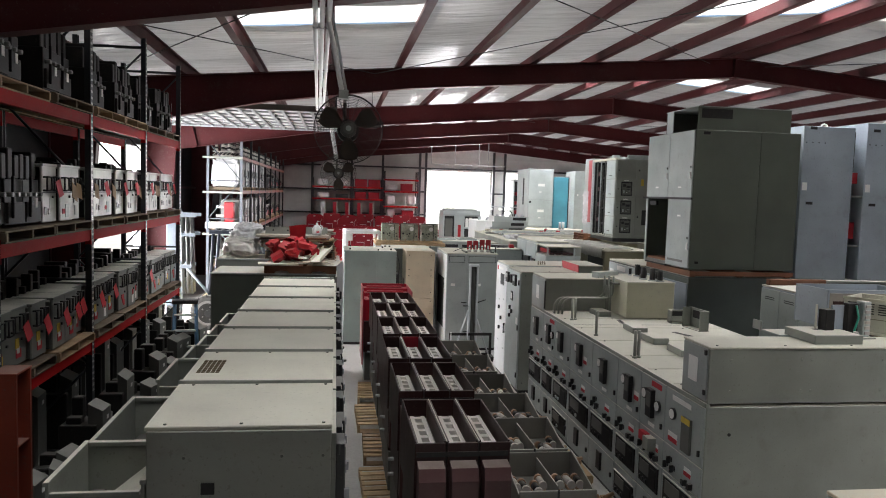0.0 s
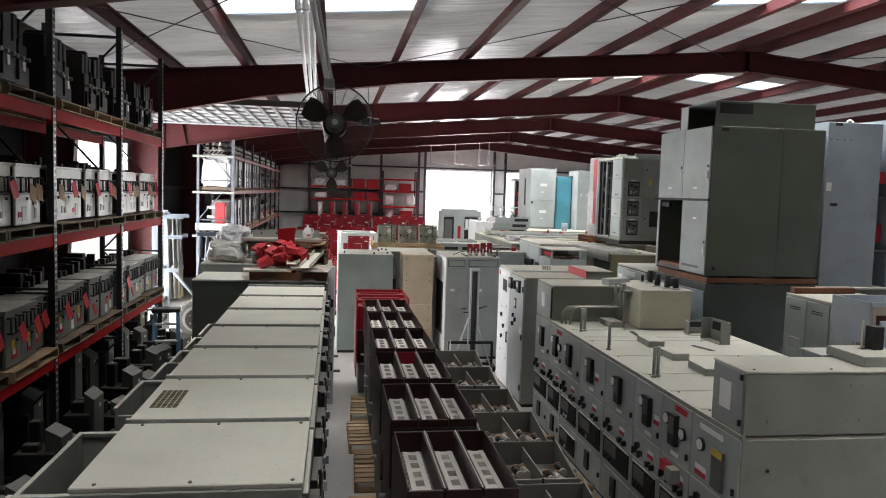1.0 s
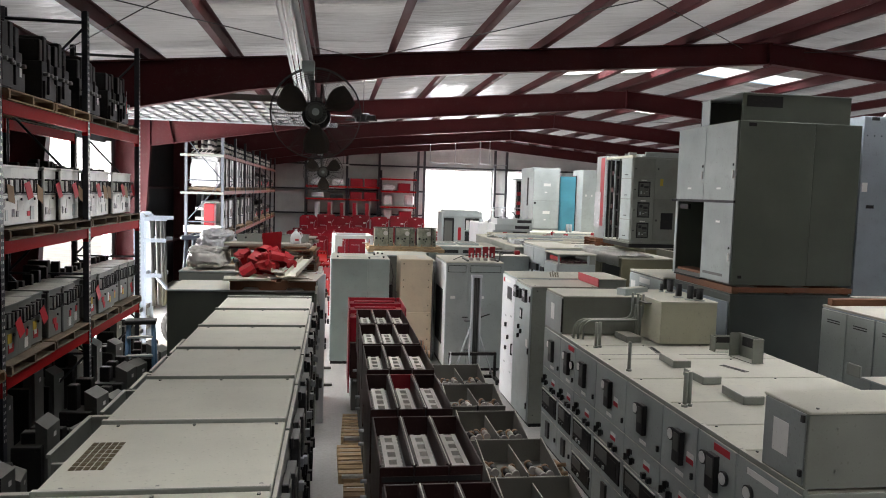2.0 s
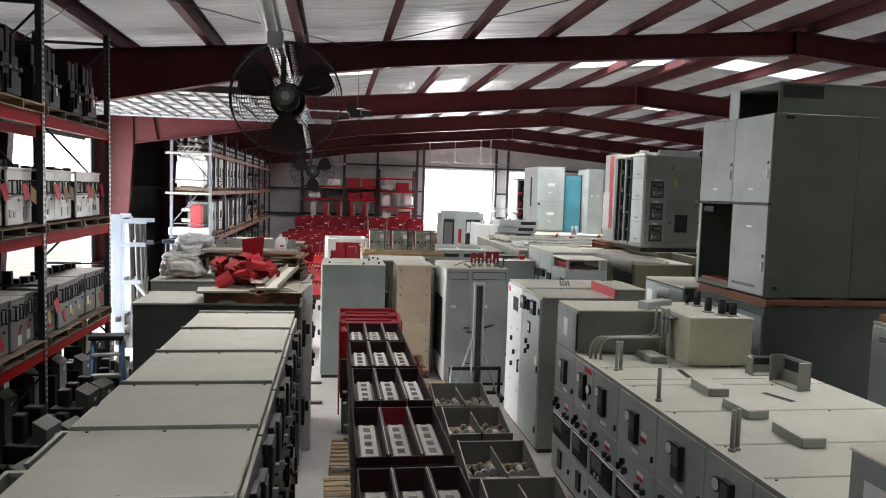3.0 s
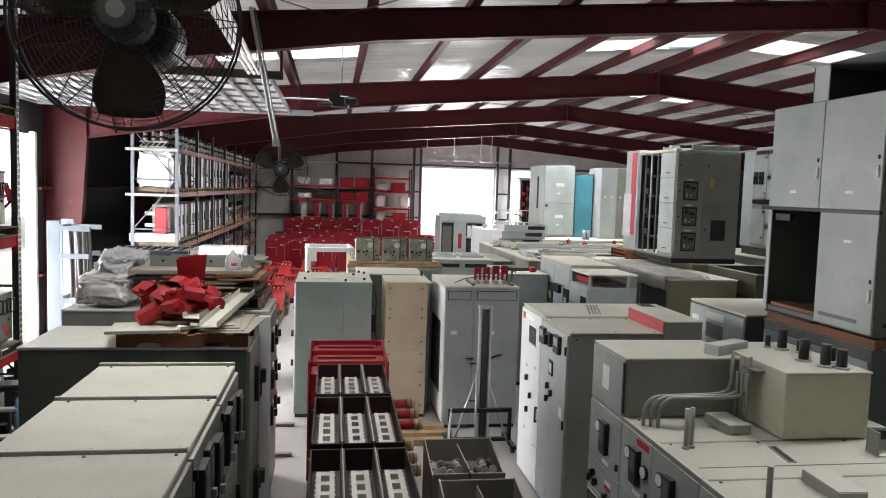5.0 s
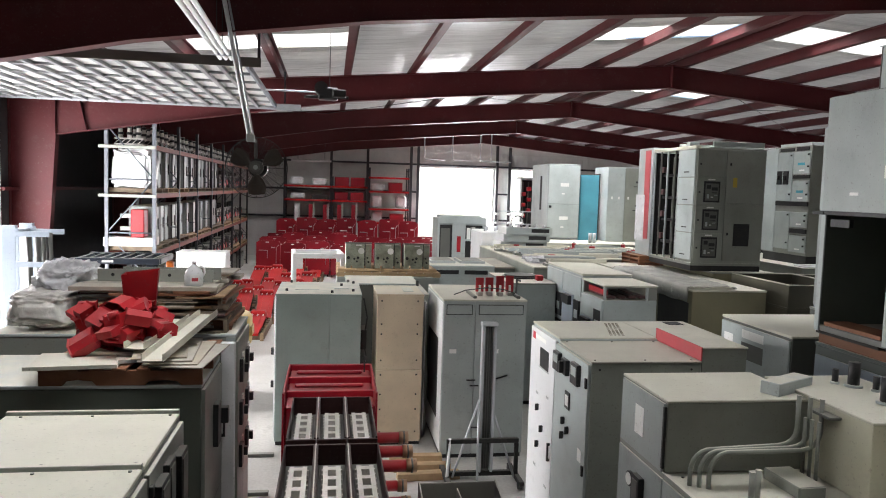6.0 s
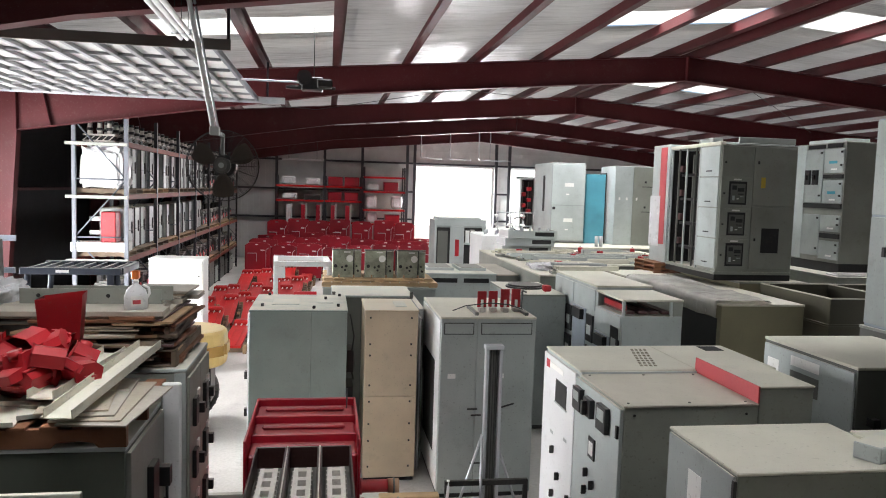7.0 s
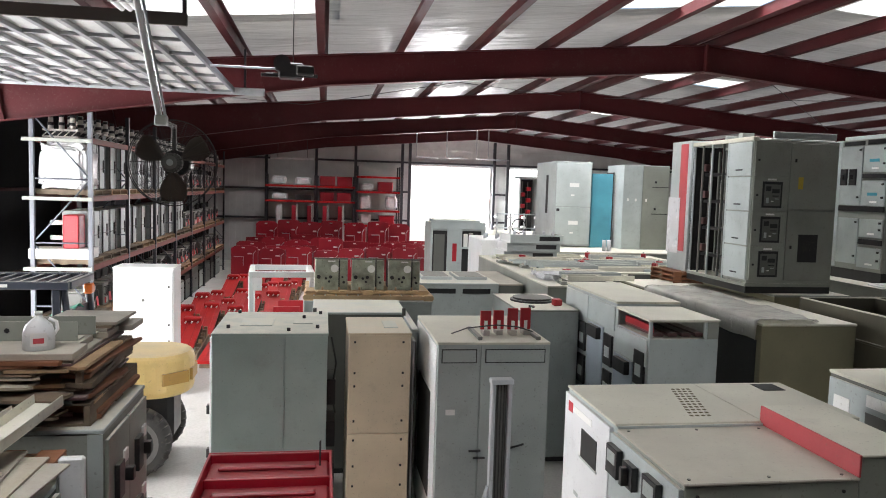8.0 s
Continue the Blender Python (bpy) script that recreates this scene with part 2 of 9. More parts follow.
def translucent_sheet():
    """Fibreglass roof sheet: daylight spreads through it."""
    m, nt, bsdf = nodes_of("translucent_roof_sheet")
    soft = add(nt, "ShaderNodeBsdfTranslucent", Color=(0.92, 0.93, 0.9, 1))
    geo = nt.nodes.new("ShaderNodeNewGeometry")
    n = add(nt, "ShaderNodeTexNoise", Scale=1.2, Detail=4.0)
    nt.links.new(geo.outputs["Position"], n.inputs["Vector"])
    nt.links.new(mixed(nt, ramp(nt, n.outputs[0], 0.3, 0.7), (0.84, 0.86, 0.83), (0.95, 0.95, 0.93)), soft.inputs[0])
    nt.links.new(soft.outputs[0], nt.nodes["Material Output"].inputs[0])
    return m


def glare(name, strength):
    m, nt, bsdf = nodes_of(name)
    e = add(nt, "ShaderNodeEmission", Color=(1.0, 0.985, 0.96, 1), Strength=strength)
    nt.links.new(e.outputs[0], nt.nodes["Material Output"].inputs[0])
    return m


DAY = glare("daylit_haze", 2.4)
CONCRETE, INSULATION, SKYSHEET = concrete(), insulation(), translucent_sheet()


# ---- building blocks ----
def mesh_box(bm, lo, hi, bevel=0.0):
    vs = [bm.verts.new((x, y, z)) for x in (lo[0], hi[0]) for y in (lo[1], hi[1]) for z in (lo[2], hi[2])]
    made = [bm.faces.new([vs[i] for i in f]) for f in ((0, 1, 3, 2), (4, 6, 7, 5), (0, 4, 5, 1), (2, 3, 7, 6), (0, 2, 6, 4), (1, 5, 7, 3))]
    if bevel and bevel * 2.5 < min(abs(h - l) for l, h in zip(lo, hi)):
        edges = list({e for f in made for e in f.edges})
        bmesh.ops.bevel(bm, geom=edges, offset=bevel, segments=1, affect="EDGES", profile=0.5)


def mesh_tube(bm, pts, r, seg=10, r_end=None, caps=True):
    """A round bar through pts."""
    pts = [Vector(p) for p in pts]
    rings = []
    side = None
    for i, p in enumerate(pts):
        d = (pts[min(i + 1, len(pts) - 1)] - pts[max(i - 1, 0)]).normalized()
        if side is None:
            side = d.orthogonal().normalized()
        side = (side - d * side.dot(d)).normalized()
        up = d.cross(side)
        rr = r if r_end is None else r + (r_end - r) * i / (len(pts) - 1)
        rings.append([bm.verts.new(p + (side * math.cos(a) + up * math.sin(a)) * rr) for a in (2 * math.pi * k / seg for k in range(seg))])
    for a, b in zip(rings, rings[1:]):
        for k in range(seg):
            f = bm.faces.new((a[k], a[(k + 1) % seg], b[(k + 1) % seg], b[k]))
            f.smooth = True
    if caps:
        bm.faces.new(rings[0][::-1])
        bm.faces.new(rings[-1])


def mesh_prism(bm, outline, axis, a, b):
    """An outline of (u, v) drawn out along an axis from a to b; u, v are the other two axes in order."""
    def at(u, v, w):
        p = [u, v]
        p.insert(axis, w)
        return p
    one, two = [bm.verts.new(at(u, v, a)) for u, v in outline], [bm.verts.new(at(u, v, b)) for u, v in outline]
    n = len(outline)
    for i in range(n):
        bm.faces.new((one[i], one[(i + 1) % n], two[(i + 1) % n], two[i]))
    bm.faces.new(one[::-1])
    bm.faces.new(two)
    bmesh.ops.recalc_face_normals(bm, faces=bm.faces[:])


def part(name, bm, material, parent=None, label=""):
    me = bpy.data.meshes.new(name)
    bm.to_mesh(me)
    bm.free()
    me.materials.append(material)
    ob = new(name, me)
    ob.parent = parent
    if label:
        tagged(ob, label)
    return ob


def box(name, lo, hi, material, parent=None, label="", bevel=0.006):
    bm = bmesh.new()
    lo, hi = [min(a, b) for a, b in zip(lo, hi)], [max(a, b) for a, b in zip(lo, hi)]
    mesh_box(bm, lo, hi, bevel)
    return part(name, bm, material, parent, label)


def tube(name, pts, r, material, parent=None, label="", seg=10, r_end=None):
    bm = bmesh.new()
    mesh_tube(bm, pts, r, seg, r_end)
    return part(name, bm, material, parent, label)


def boxes(name, list_of, material, parent=None, label="", bevel=0.0):
    bm = bmesh.new()
    for lo, hi in list_of:
        mesh_box(bm, lo, hi, bevel)
    return part(name, bm, material, parent, label)


def thing(name, label, category, at=(0, 0, 0), turn=0.0, group="", kind=""):
    ob = new(name)
    ob.empty_display_size = 0.2
    ob.matrix_basis = pose(*at, 0, 0, turn)
    return tagged(ob, label, category, group, kind)


def on_face(side, size):
    """Gives f(u0, v0, u1, v1, d0, d1): a box on that side of a body of that size; u from the left as one looks at it, v up, d outward."""
    sx, sy, sz = size

    def f(u0, v0, u1, v1, d0, d1):
        if side == "-y":
            return (u0, -d1, v0), (u1, -d0, v1)
        if side == "+y":
            return (sx - u1, sy + d0, v0), (sx - u0, sy + d1, v1)
        if side == "-x":
            return (-d1, sy - u1, v0), (-d0, sy - u0, v1)
        if side == "+x":
            return (sx + d0, u0, v0), (sx + d1, u1, v1)
        return (u0, v0, sz + d0), (u1, v1, sz + d1)
    return f


def bolt_row(name, places, r, axis, depth, material, parent):
    """Small round heads: each a part of its own."""
    for p in places:
        q = list(p)
        q[axis] += depth
        tube(name, [p, q], r, material, parent, seg=6)

# ---- the hall ----
tagged(box("ground", (-120, -120, -0.35), (160, 200, -0.06), ASPHALT, bevel=0), "sunlit pale yard around the hall", "ground", kind="structure")
tagged(box("floor", (WEST - 0.1, SOUTH - 0.1, -0.25), (EAST + 0.1, NORTH + 0.1, 0.0), CONCRETE, bevel=0), "worn grey concrete warehouse floor with stains", "floor", kind="structure")


for name, lo, hi in (("backdrop", (-29.9, 90, -0.05), (40, 90.1, 22)), ("backdrop", (-30.1, -10, -0.05), (-30, 90.1, 22))):
    tagged(box(name, lo, hi, DAY, bevel=0), "overexposed bright sky and haze outside the doorway", "sky", kind="structure")


def ribbed_wall(name, label, along, at, thick, spans, material, rib=0.3):
    """A sheet-metal wall: spans of (from, to, bottom, top) along x or y, with upright ribs on the inner face."""
    bm = bmesh.new()
    inner = 1 if thick < 0 else -1
    for a, b, z0, z1 in spans:
        lo, hi = ((a, at, z0), (b, at + thick, z1)) if along == "x" else ((at, a, z0), (at + thick, b, z1))
        mesh_box(bm, [min(p) for p in zip(lo, hi)], [max(p) for p in zip(lo, hi)])
        n = int((b - a) / rib)
        for i in range(n):
            u = a + (i + 0.5) * (b - a) / n
            d0, d1 = at - 0.002 * inner, at + 0.028 * inner
            lo, hi = ((u - 0.03, d0, z0), (u + 0.03, d1, z1)) if along == "x" else ((d0, u - 0.03, z0), (d1, u + 0.03, z1))
            mesh_box(bm, [min(p) for p in zip(lo, hi)], [max(p) for p in zip(lo, hi)])
    return tagged(part(name, bm, material), label, "wall", kind="structure")


ribbed_wall("wall_north", "pale ribbed sheet-metal end wall with two open doorways", "x", NORTH, 0.12,
            [(WEST, 6.15, 0, 5.15), (10.4, 11.45, 0, 5.15), (14.3, EAST, 0, 5.15), (WEST, EAST, 5.15, 6.0)], WALL_METAL)
ribbed_wall("wall_west", "near-black sheet-metal side wall with a tall open doorway", "y", WEST, -0.12,
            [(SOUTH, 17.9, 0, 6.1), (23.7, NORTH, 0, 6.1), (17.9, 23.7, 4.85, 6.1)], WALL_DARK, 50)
# East and south walls are unseen; darkened, south set close, to cut bounce.
ribbed_wall("wall_east", "unseen sheet-metal side wall, coloured dark to cut bounced light", "y", EAST, 0.12, [(SOUTH, NORTH, 0, 6.1)], WALL_DARK)
ribbed_wall("wall_south", "unseen sheet-metal end wall, added dark to cut bounced light", "x", SOUTH, -0.12, [(WEST, EAST, 0, 6.0)], WALL_DARK)
for name, y, m in (("wall_north_gable", NORTH, WALL_METAL), ("wall_south_gable", SOUTH - 0.12, WALL_DARK)):
    bm = bmesh.new()
    mesh_prism(bm, [(WEST - 0.1, 6.0), (EAST + 0.1, 6.0), (EAST + 0.1, roof_z(EAST) + 0.05), (RIDGE, TOP + 0.05), (WEST - 0.1, roof_z(WEST) + 0.05)], 1, y, y + 0.12)
    tagged(part(name, bm, m), "sheet-metal gable of the end wall", "wall", kind="structure")

# girts of the end wall and of the west wall
for z in (2.2, 3.7, 5.25):
    for a, b in ((WEST, 6.0), (10.5, 11.35), (14.4, EAST)) if z < 5 else ((WEST, EAST),):
        tagged(box("trim", (a, NORTH - 0.23, z), (b, NORTH - 0.03, z + 0.1), GIRT_DARK, bevel=0), "dark steel girt on the end wall", "girt", kind="structure")
for z in (1.6, 3.6):
    tagged(box("trim", (WEST + 0.03, 23.75, z), (WEST + 0.2, NORTH - 0.3, z + 0.07), STEEL_RED, bevel=0), "dark red steel girt on the side wall", "girt", kind="structure")
for x in (-1.3, 1.2, 3.2, 5.62, 6.02, 10.55, 11.3):
    tagged(box("trim", (x - 0.07, NORTH - 0.4, 0), (x + 0.07, NORTH - 0.24, roof_z(x) - 0.75), GIRT_DARK, bevel=0), "dark steel post of the end wall", "post", kind="structure")
for y in (17.82, 23.62):
    tagged(box("trim", (WEST - 0.1, y, 0), (WEST + 0.12, y + 0.14, 4.9), WHITE, bevel=0.01), "white steel jamb of the open side doorway", "door jamb", kind="structure")


# roof: blanket that bulges between the purlins, with holes for the translucent strips
LEFT_PURLINS = [9.15 - 1.52 * i for i in range(10)]
RIGHT_PURLINS = [9.75 + 1.52 * i for i in range(10)]


def roof_half(name, xs):
    bm = bmesh.new()
    skirts = sorted({v for y, _, _ in SKYLIGHTS for v in (y - HALF, y + HALF)})
    ys = [SOUTH, *skirts, NORTH]
    grid = [ys[0]]
    for a, b in zip(ys, ys[1:]):
        n = max(1, int((b - a) / 1.3))
        grid += [a + (b - a) * (i + 1) / n for i in range(n)]
    cols = []
    for a, b in zip(xs, xs[1:]):
        cols += [a + (b - a) * f for f in (0.0, 0.12, 0.35, 0.65, 0.88)]
    cols.append(xs[-1])
    verts = {}

    def vert(i, j):
        if (i, j) not in verts:
            x, y = cols[i], grid[j]
            f = (i % 5) / 5
            sag = -0.05 * math.sin(math.pi * f) * (0.6 + 0.5 * noise.noise((x * 0.4, y * 0.3, 0)))
            verts[i, j] = bm.verts.new((x, y, roof_z(x) + (sag if i % 5 else 0)))
        return verts[i, j]
    for i in range(len(cols) - 1):
        xm = (cols[i] + cols[i + 1]) / 2
        for j in range(len(grid) - 1):
            ym = (grid[j] + grid[j + 1]) / 2
            if any(abs(ym - y) < HALF and x0 < xm < x1 for y, x0, x1 in SKYLIGHTS):
                continue
            bm.faces.new((vert(i, j), vert(i, j + 1), vert(i + 1, j + 1), vert(i + 1, j)))
    for f in bm.faces:
        f.smooth = True
    bmesh.ops.solidify(bm, geom=bm.faces[:], thickness=-0.1)
    bmesh.ops.recalc_face_normals(bm, faces=bm.faces[:])
    return tagged(part(name, bm, INSULATION), "white vinyl-faced roof insulation sagging between purlins", "ceiling", kind="structure")


roof_half("ceiling", [WEST - 0.3, *LEFT_PURLINS[::-1], RIDGE])
roof_half("ceiling", [RIDGE, *RIGHT_PURLINS, EAST + 0.3])
for y, x0, x1 in SKYLIGHTS:
    bm = bmesh.new()
    mesh_prism(bm, [(x0 - 0.25, roof_z(x0 - 0.25) + 0.105), (x1 + 0.25, roof_z(x1 + 0.25) + 0.105), (x1 + 0.25, roof_z(x1 + 0.25) + 0.112), (x0 - 0.25, roof_z(x0 - 0.25) + 0.112)], 1, y - HALF - 0.5, y + HALF + 0.5)
    sheet = tagged(part("skylight", bm, SKYSHEET), "bright translucent roof sheet letting daylight in", "skylight", "roof skylights", "structure")


def purlin(x, side):
    bm = bmesh.new()
    z = roof_z(x)
    mesh_box(bm, (x - 0.035, SOUTH + 0.1, z - 0.215), (x + 0.035, NORTH - 0.05, z - 0.002))
    mesh_box(bm, (x + 0.035 * side, SOUTH + 0.1, z - 0.215), (x + 0.1 * side, NORTH - 0.05, z - 0.2))
    mesh_box(bm, (x - 0.1 * side, SOUTH + 0.1, z - 0.019), (x - 0.035 * side, NORTH - 0.05, z - 0.004))
    tagged(part("purlin", bm, PURLIN_RED), "dark red steel roof purlin running along the hall", "purlin", "roof purlins", "structure")


for x in LEFT_PURLINS:
    purlin(x, -1)
for x in RIGHT_PURLINS:
    purlin(x, 1)


# rigid frames: tapered columns and rafters of red primed plate
def half_frame(y, sign, parent, slender=False):
    """One leg and rafter; sign -1 the west half, 1 the east half."""
    wall = WEST + 0.02 if sign < 0 else EAST - 0.02

    def X(d):
        return wall - sign * d

    def up(x):
        return roof_z(x) - 0.218

    def low(x):
        d = abs(x - wall)
        if slender:
            return min(up(x) - 0.43, 4.86 + (d - 0.95) * 0.22 if d < 4.2 else 5.575 + (d - 4.2) * 0.14)
        return 4.86 + (d - 0.95) * 0.16 if d < 7.4 else min(up(x) - 0.52, 4.86 + 6.45 * 0.16 + (d - 7.4) * 0.088)
    ds = [0.95, 2.5, 4.5, 7.4, 11.0, abs(RIDGE - wall)]
    xs = [X(d) for d in ds]
    flange = 0.11
    web = [(wall, up(wall)), *[(x, up(x)) for x in xs], *[(x, low(x)) for x in xs[::-1]], (X(0.62), 0.02), (wall, 0.02)]
    bm = bmesh.new()
    mesh_prism(bm, web, 1, y - 0.006, y + 0.006)
    part("web", bm, STEEL_RED, parent)
    bm = bmesh.new()
    mesh_prism(bm, [(wall, up(wall)), (xs[-1], up(xs[-1])), (xs[-1], up(xs[-1]) - 0.016), (wall, up(wall) - 0.016)], 1, y - flange, y + flange)
    part("top_flange", bm, STEEL_RED, parent)
    bm = bmesh.new()
    pts = [(X(0.95), low(X(0.95)))] + [(x, low(x)) for x in xs[1:]]
    mesh_prism(bm, pts + [(x, z - 0.016) for x, z in pts[::-1]], 1, y - flange, y + flange)
    part("bottom_flange", bm, STEEL_RED, parent)
    bm = bmesh.new()
    mesh_prism(bm, [(X(0.62), 0.02), (X(0.95), low(X(0.95))), (X(0.97), low(X(0.95))), (X(0.64), 0.02)], 1, y - flange, y + flange)
    part("column_inner_flange", bm, STEEL_RED, parent)
    bm = bmesh.new()
    mesh_prism(bm, [(wall, 0.02), (wall, up(wall)), (X(0.016), up(wall)), (X(0.016), 0.02)], 1, y - flange, y + flange)
    part("column_outer_flange", bm, STEEL_RED, parent)
    for d in (0.95, 1.6):
        x = X(d)
        bm = bmesh.new()
        mesh_prism(bm, [(x - 0.006, low(X(max(d, 0.95)))), (x + 0.006, low(X(max(d, 0.95)))), (X(d - 0.22) + 0.006, up(x) - 0.02), (X(d - 0.22) - 0.006, up(x) - 0.02)] if d > 1 else
                   [(x - 0.006, low(x)), (x + 0.006, low(x)), (x + 0.006, up(x) - 0.02), (x - 0.006, up(x) - 0.02)], 1, y - flange, y + flange)
        part("stiffener", bm, STEEL_RED, parent)
    box("base_plate", (min(wall, X(0.7)), y - 0.14, 0), (max(wall, X(0.7)), y + 0.14, 0.02), STEEL_RED, parent, bevel=0)


first = thing("steel_frame", "dark red primed rigid steel frame of tapered columns and rafters", "steel frame", (0, FRAMES[0], 0), group="building frames", kind="structure")
slim = thing("steel_frame", "dark red primed rigid steel frame with slender rafters", "steel frame", (0, FRAMES[2], 0), group="building frames", kind="structure")
for fr, thin in ((first, False), (slim, True)):
    half_frame(0, -1, fr, thin)
    half_frame(0, 1, fr, thin)
    bm = bmesh.new()
    mesh_box(bm, (RIDGE - 0.02, -0.12, TOP - (0.7 if thin else 0.78)), (RIDGE + 0.02, 0.12, TOP - 0.23))
    part("ridge_plate", bm, STEEL_RED, fr)
for k, y in enumerate(FRAMES):
    if k not in (0, 2):
        copy_thing(first, pose(0, y, 0))

# wind bracing rods under the roof
for y0, y1 in ((8.0, 16.8), (24.5, 32.2)):
    for xa, xb in ((-5.0, 1.0), (1.0, 8.8), (10.2, 18.0)):
        for p, q in (((xa, y0 + 0.1), (xb, y1 - 0.1)), ((xb, y0 + 0.1), (xa, y1 - 0.1))):
            rod = tube("bracing_rod", [(p[0], p[1], roof_z(p[0]) - 0.3), (q[0], q[1], roof_z(q[0]) - 0.33)], 0.009, CABLE, seg=6)
            tagged(rod, "thin dark steel wind-bracing rod under the roof", "bracing rod", "roof bracing", "structure")

# ---- helpers for cabinets ----
def handle(parent, f, u, v, h=0.16, label=""):
    """A black pull on a door: two feet and a grip."""
    bm = bmesh.new()
    for a, b in ((f(u - 0.012, v, u + 0.012, v + 0.025, 0.018, 0.05)), (f(u - 0.012, v + h - 0.025, u + 0.012, v + h, 0.018, 0.05)), (f(u - 0.014, v, u + 0.014, v + h, 0.045, 0.062))):
        mesh_box(bm, [min(p) for p in zip(a, b)], [max(p) for p in zip(a, b)], 0.0)
    return part("handle", bm, BLACK, parent, label)


def face_box(name, parent, f, u0, v0, u1, v1, d0, d1, material, label="", bevel=0.004):
    lo, hi = f(u0, v0, u1, v1, d0, d1)
    return box(name, lo, hi, material, parent, label, bevel)


def panels(parent, f, us, vs, material, name="door", proud=0.02, gap=0.006, bevel=0.004, v_skip=()):
    made = []
    for i, (a, b) in enumerate(zip(us, us[1:])):
        for j, (c, d) in enumerate(zip(vs, vs[1:])):
            if (i, j) in v_skip:
                continue
            made.append(face_box(name, parent, f, a + gap, c + gap, b - gap, d - gap, 0.0, proud, material, bevel=bevel))
    return made


def cabinet(name, label, category, lo, hi, material, lid=None, group="", base=0.07, turn=0.0, top=True):
    """An upright sheet-steel enclosure on a base channel; gives the thing and its size."""
    size = tuple(h - l for l, h in zip(lo, hi))
    c = thing(name, label, category, lo, turn, group)
    sx, sy, sz = size
    if base:
        box("base_channel", (0.015, 0.015, 0), (sx - 0.015, sy - 0.015, base), BLACK if material is not WHITE else GREY_DARK, c, bevel=0)
    box("body", (0, 0, base), (sx, sy, sz - (0.03 if top else 0)), material, c)
    if top:
        box("top_panel", (-0.008, -0.008, sz - 0.03), (sx + 0.008, sy + 0.008, sz), lid or material, c, bevel=0.006)
    return c, size


def pallet(label, at, sx, sy, wood=None, turn=0.0, group="pallets", name="pallet", h=0.13, gap=0.012):
    """A stringer pallet: three stringers along x, deck boards along y."""
    wood = wood or WOOD
    p = thing(name, label, "pallet", at, turn, group)
    for i in range(3):
        y = i * (sy - 0.04) / 2
        box("stringer", (0, y, 0.018), (sx, y + 0.04, h - 0.018), wood, p, bevel=0.003)
    n = max(4, int(sx / 0.16))
    w = sx / n
    for i in range(n):
        box("board", (i * w + gap, 0, h - 0.018), ((i + 1) * w - gap, sy, h), wood, p, bevel=0.003)
    for i in (0, n // 2, n - 1):
        box("board", (i * w + 0.012, 0, 0), ((i + 1) * w - 0.012, sy, 0.018), wood, p, bevel=0.003)
    return p


# ---- the row of low switchgear along the aisle ----
rng = random.Random(4)
EDGES = [4.72, 5.76, 6.85, 7.95, 9.02, 10.12, 11.23, 12.25]
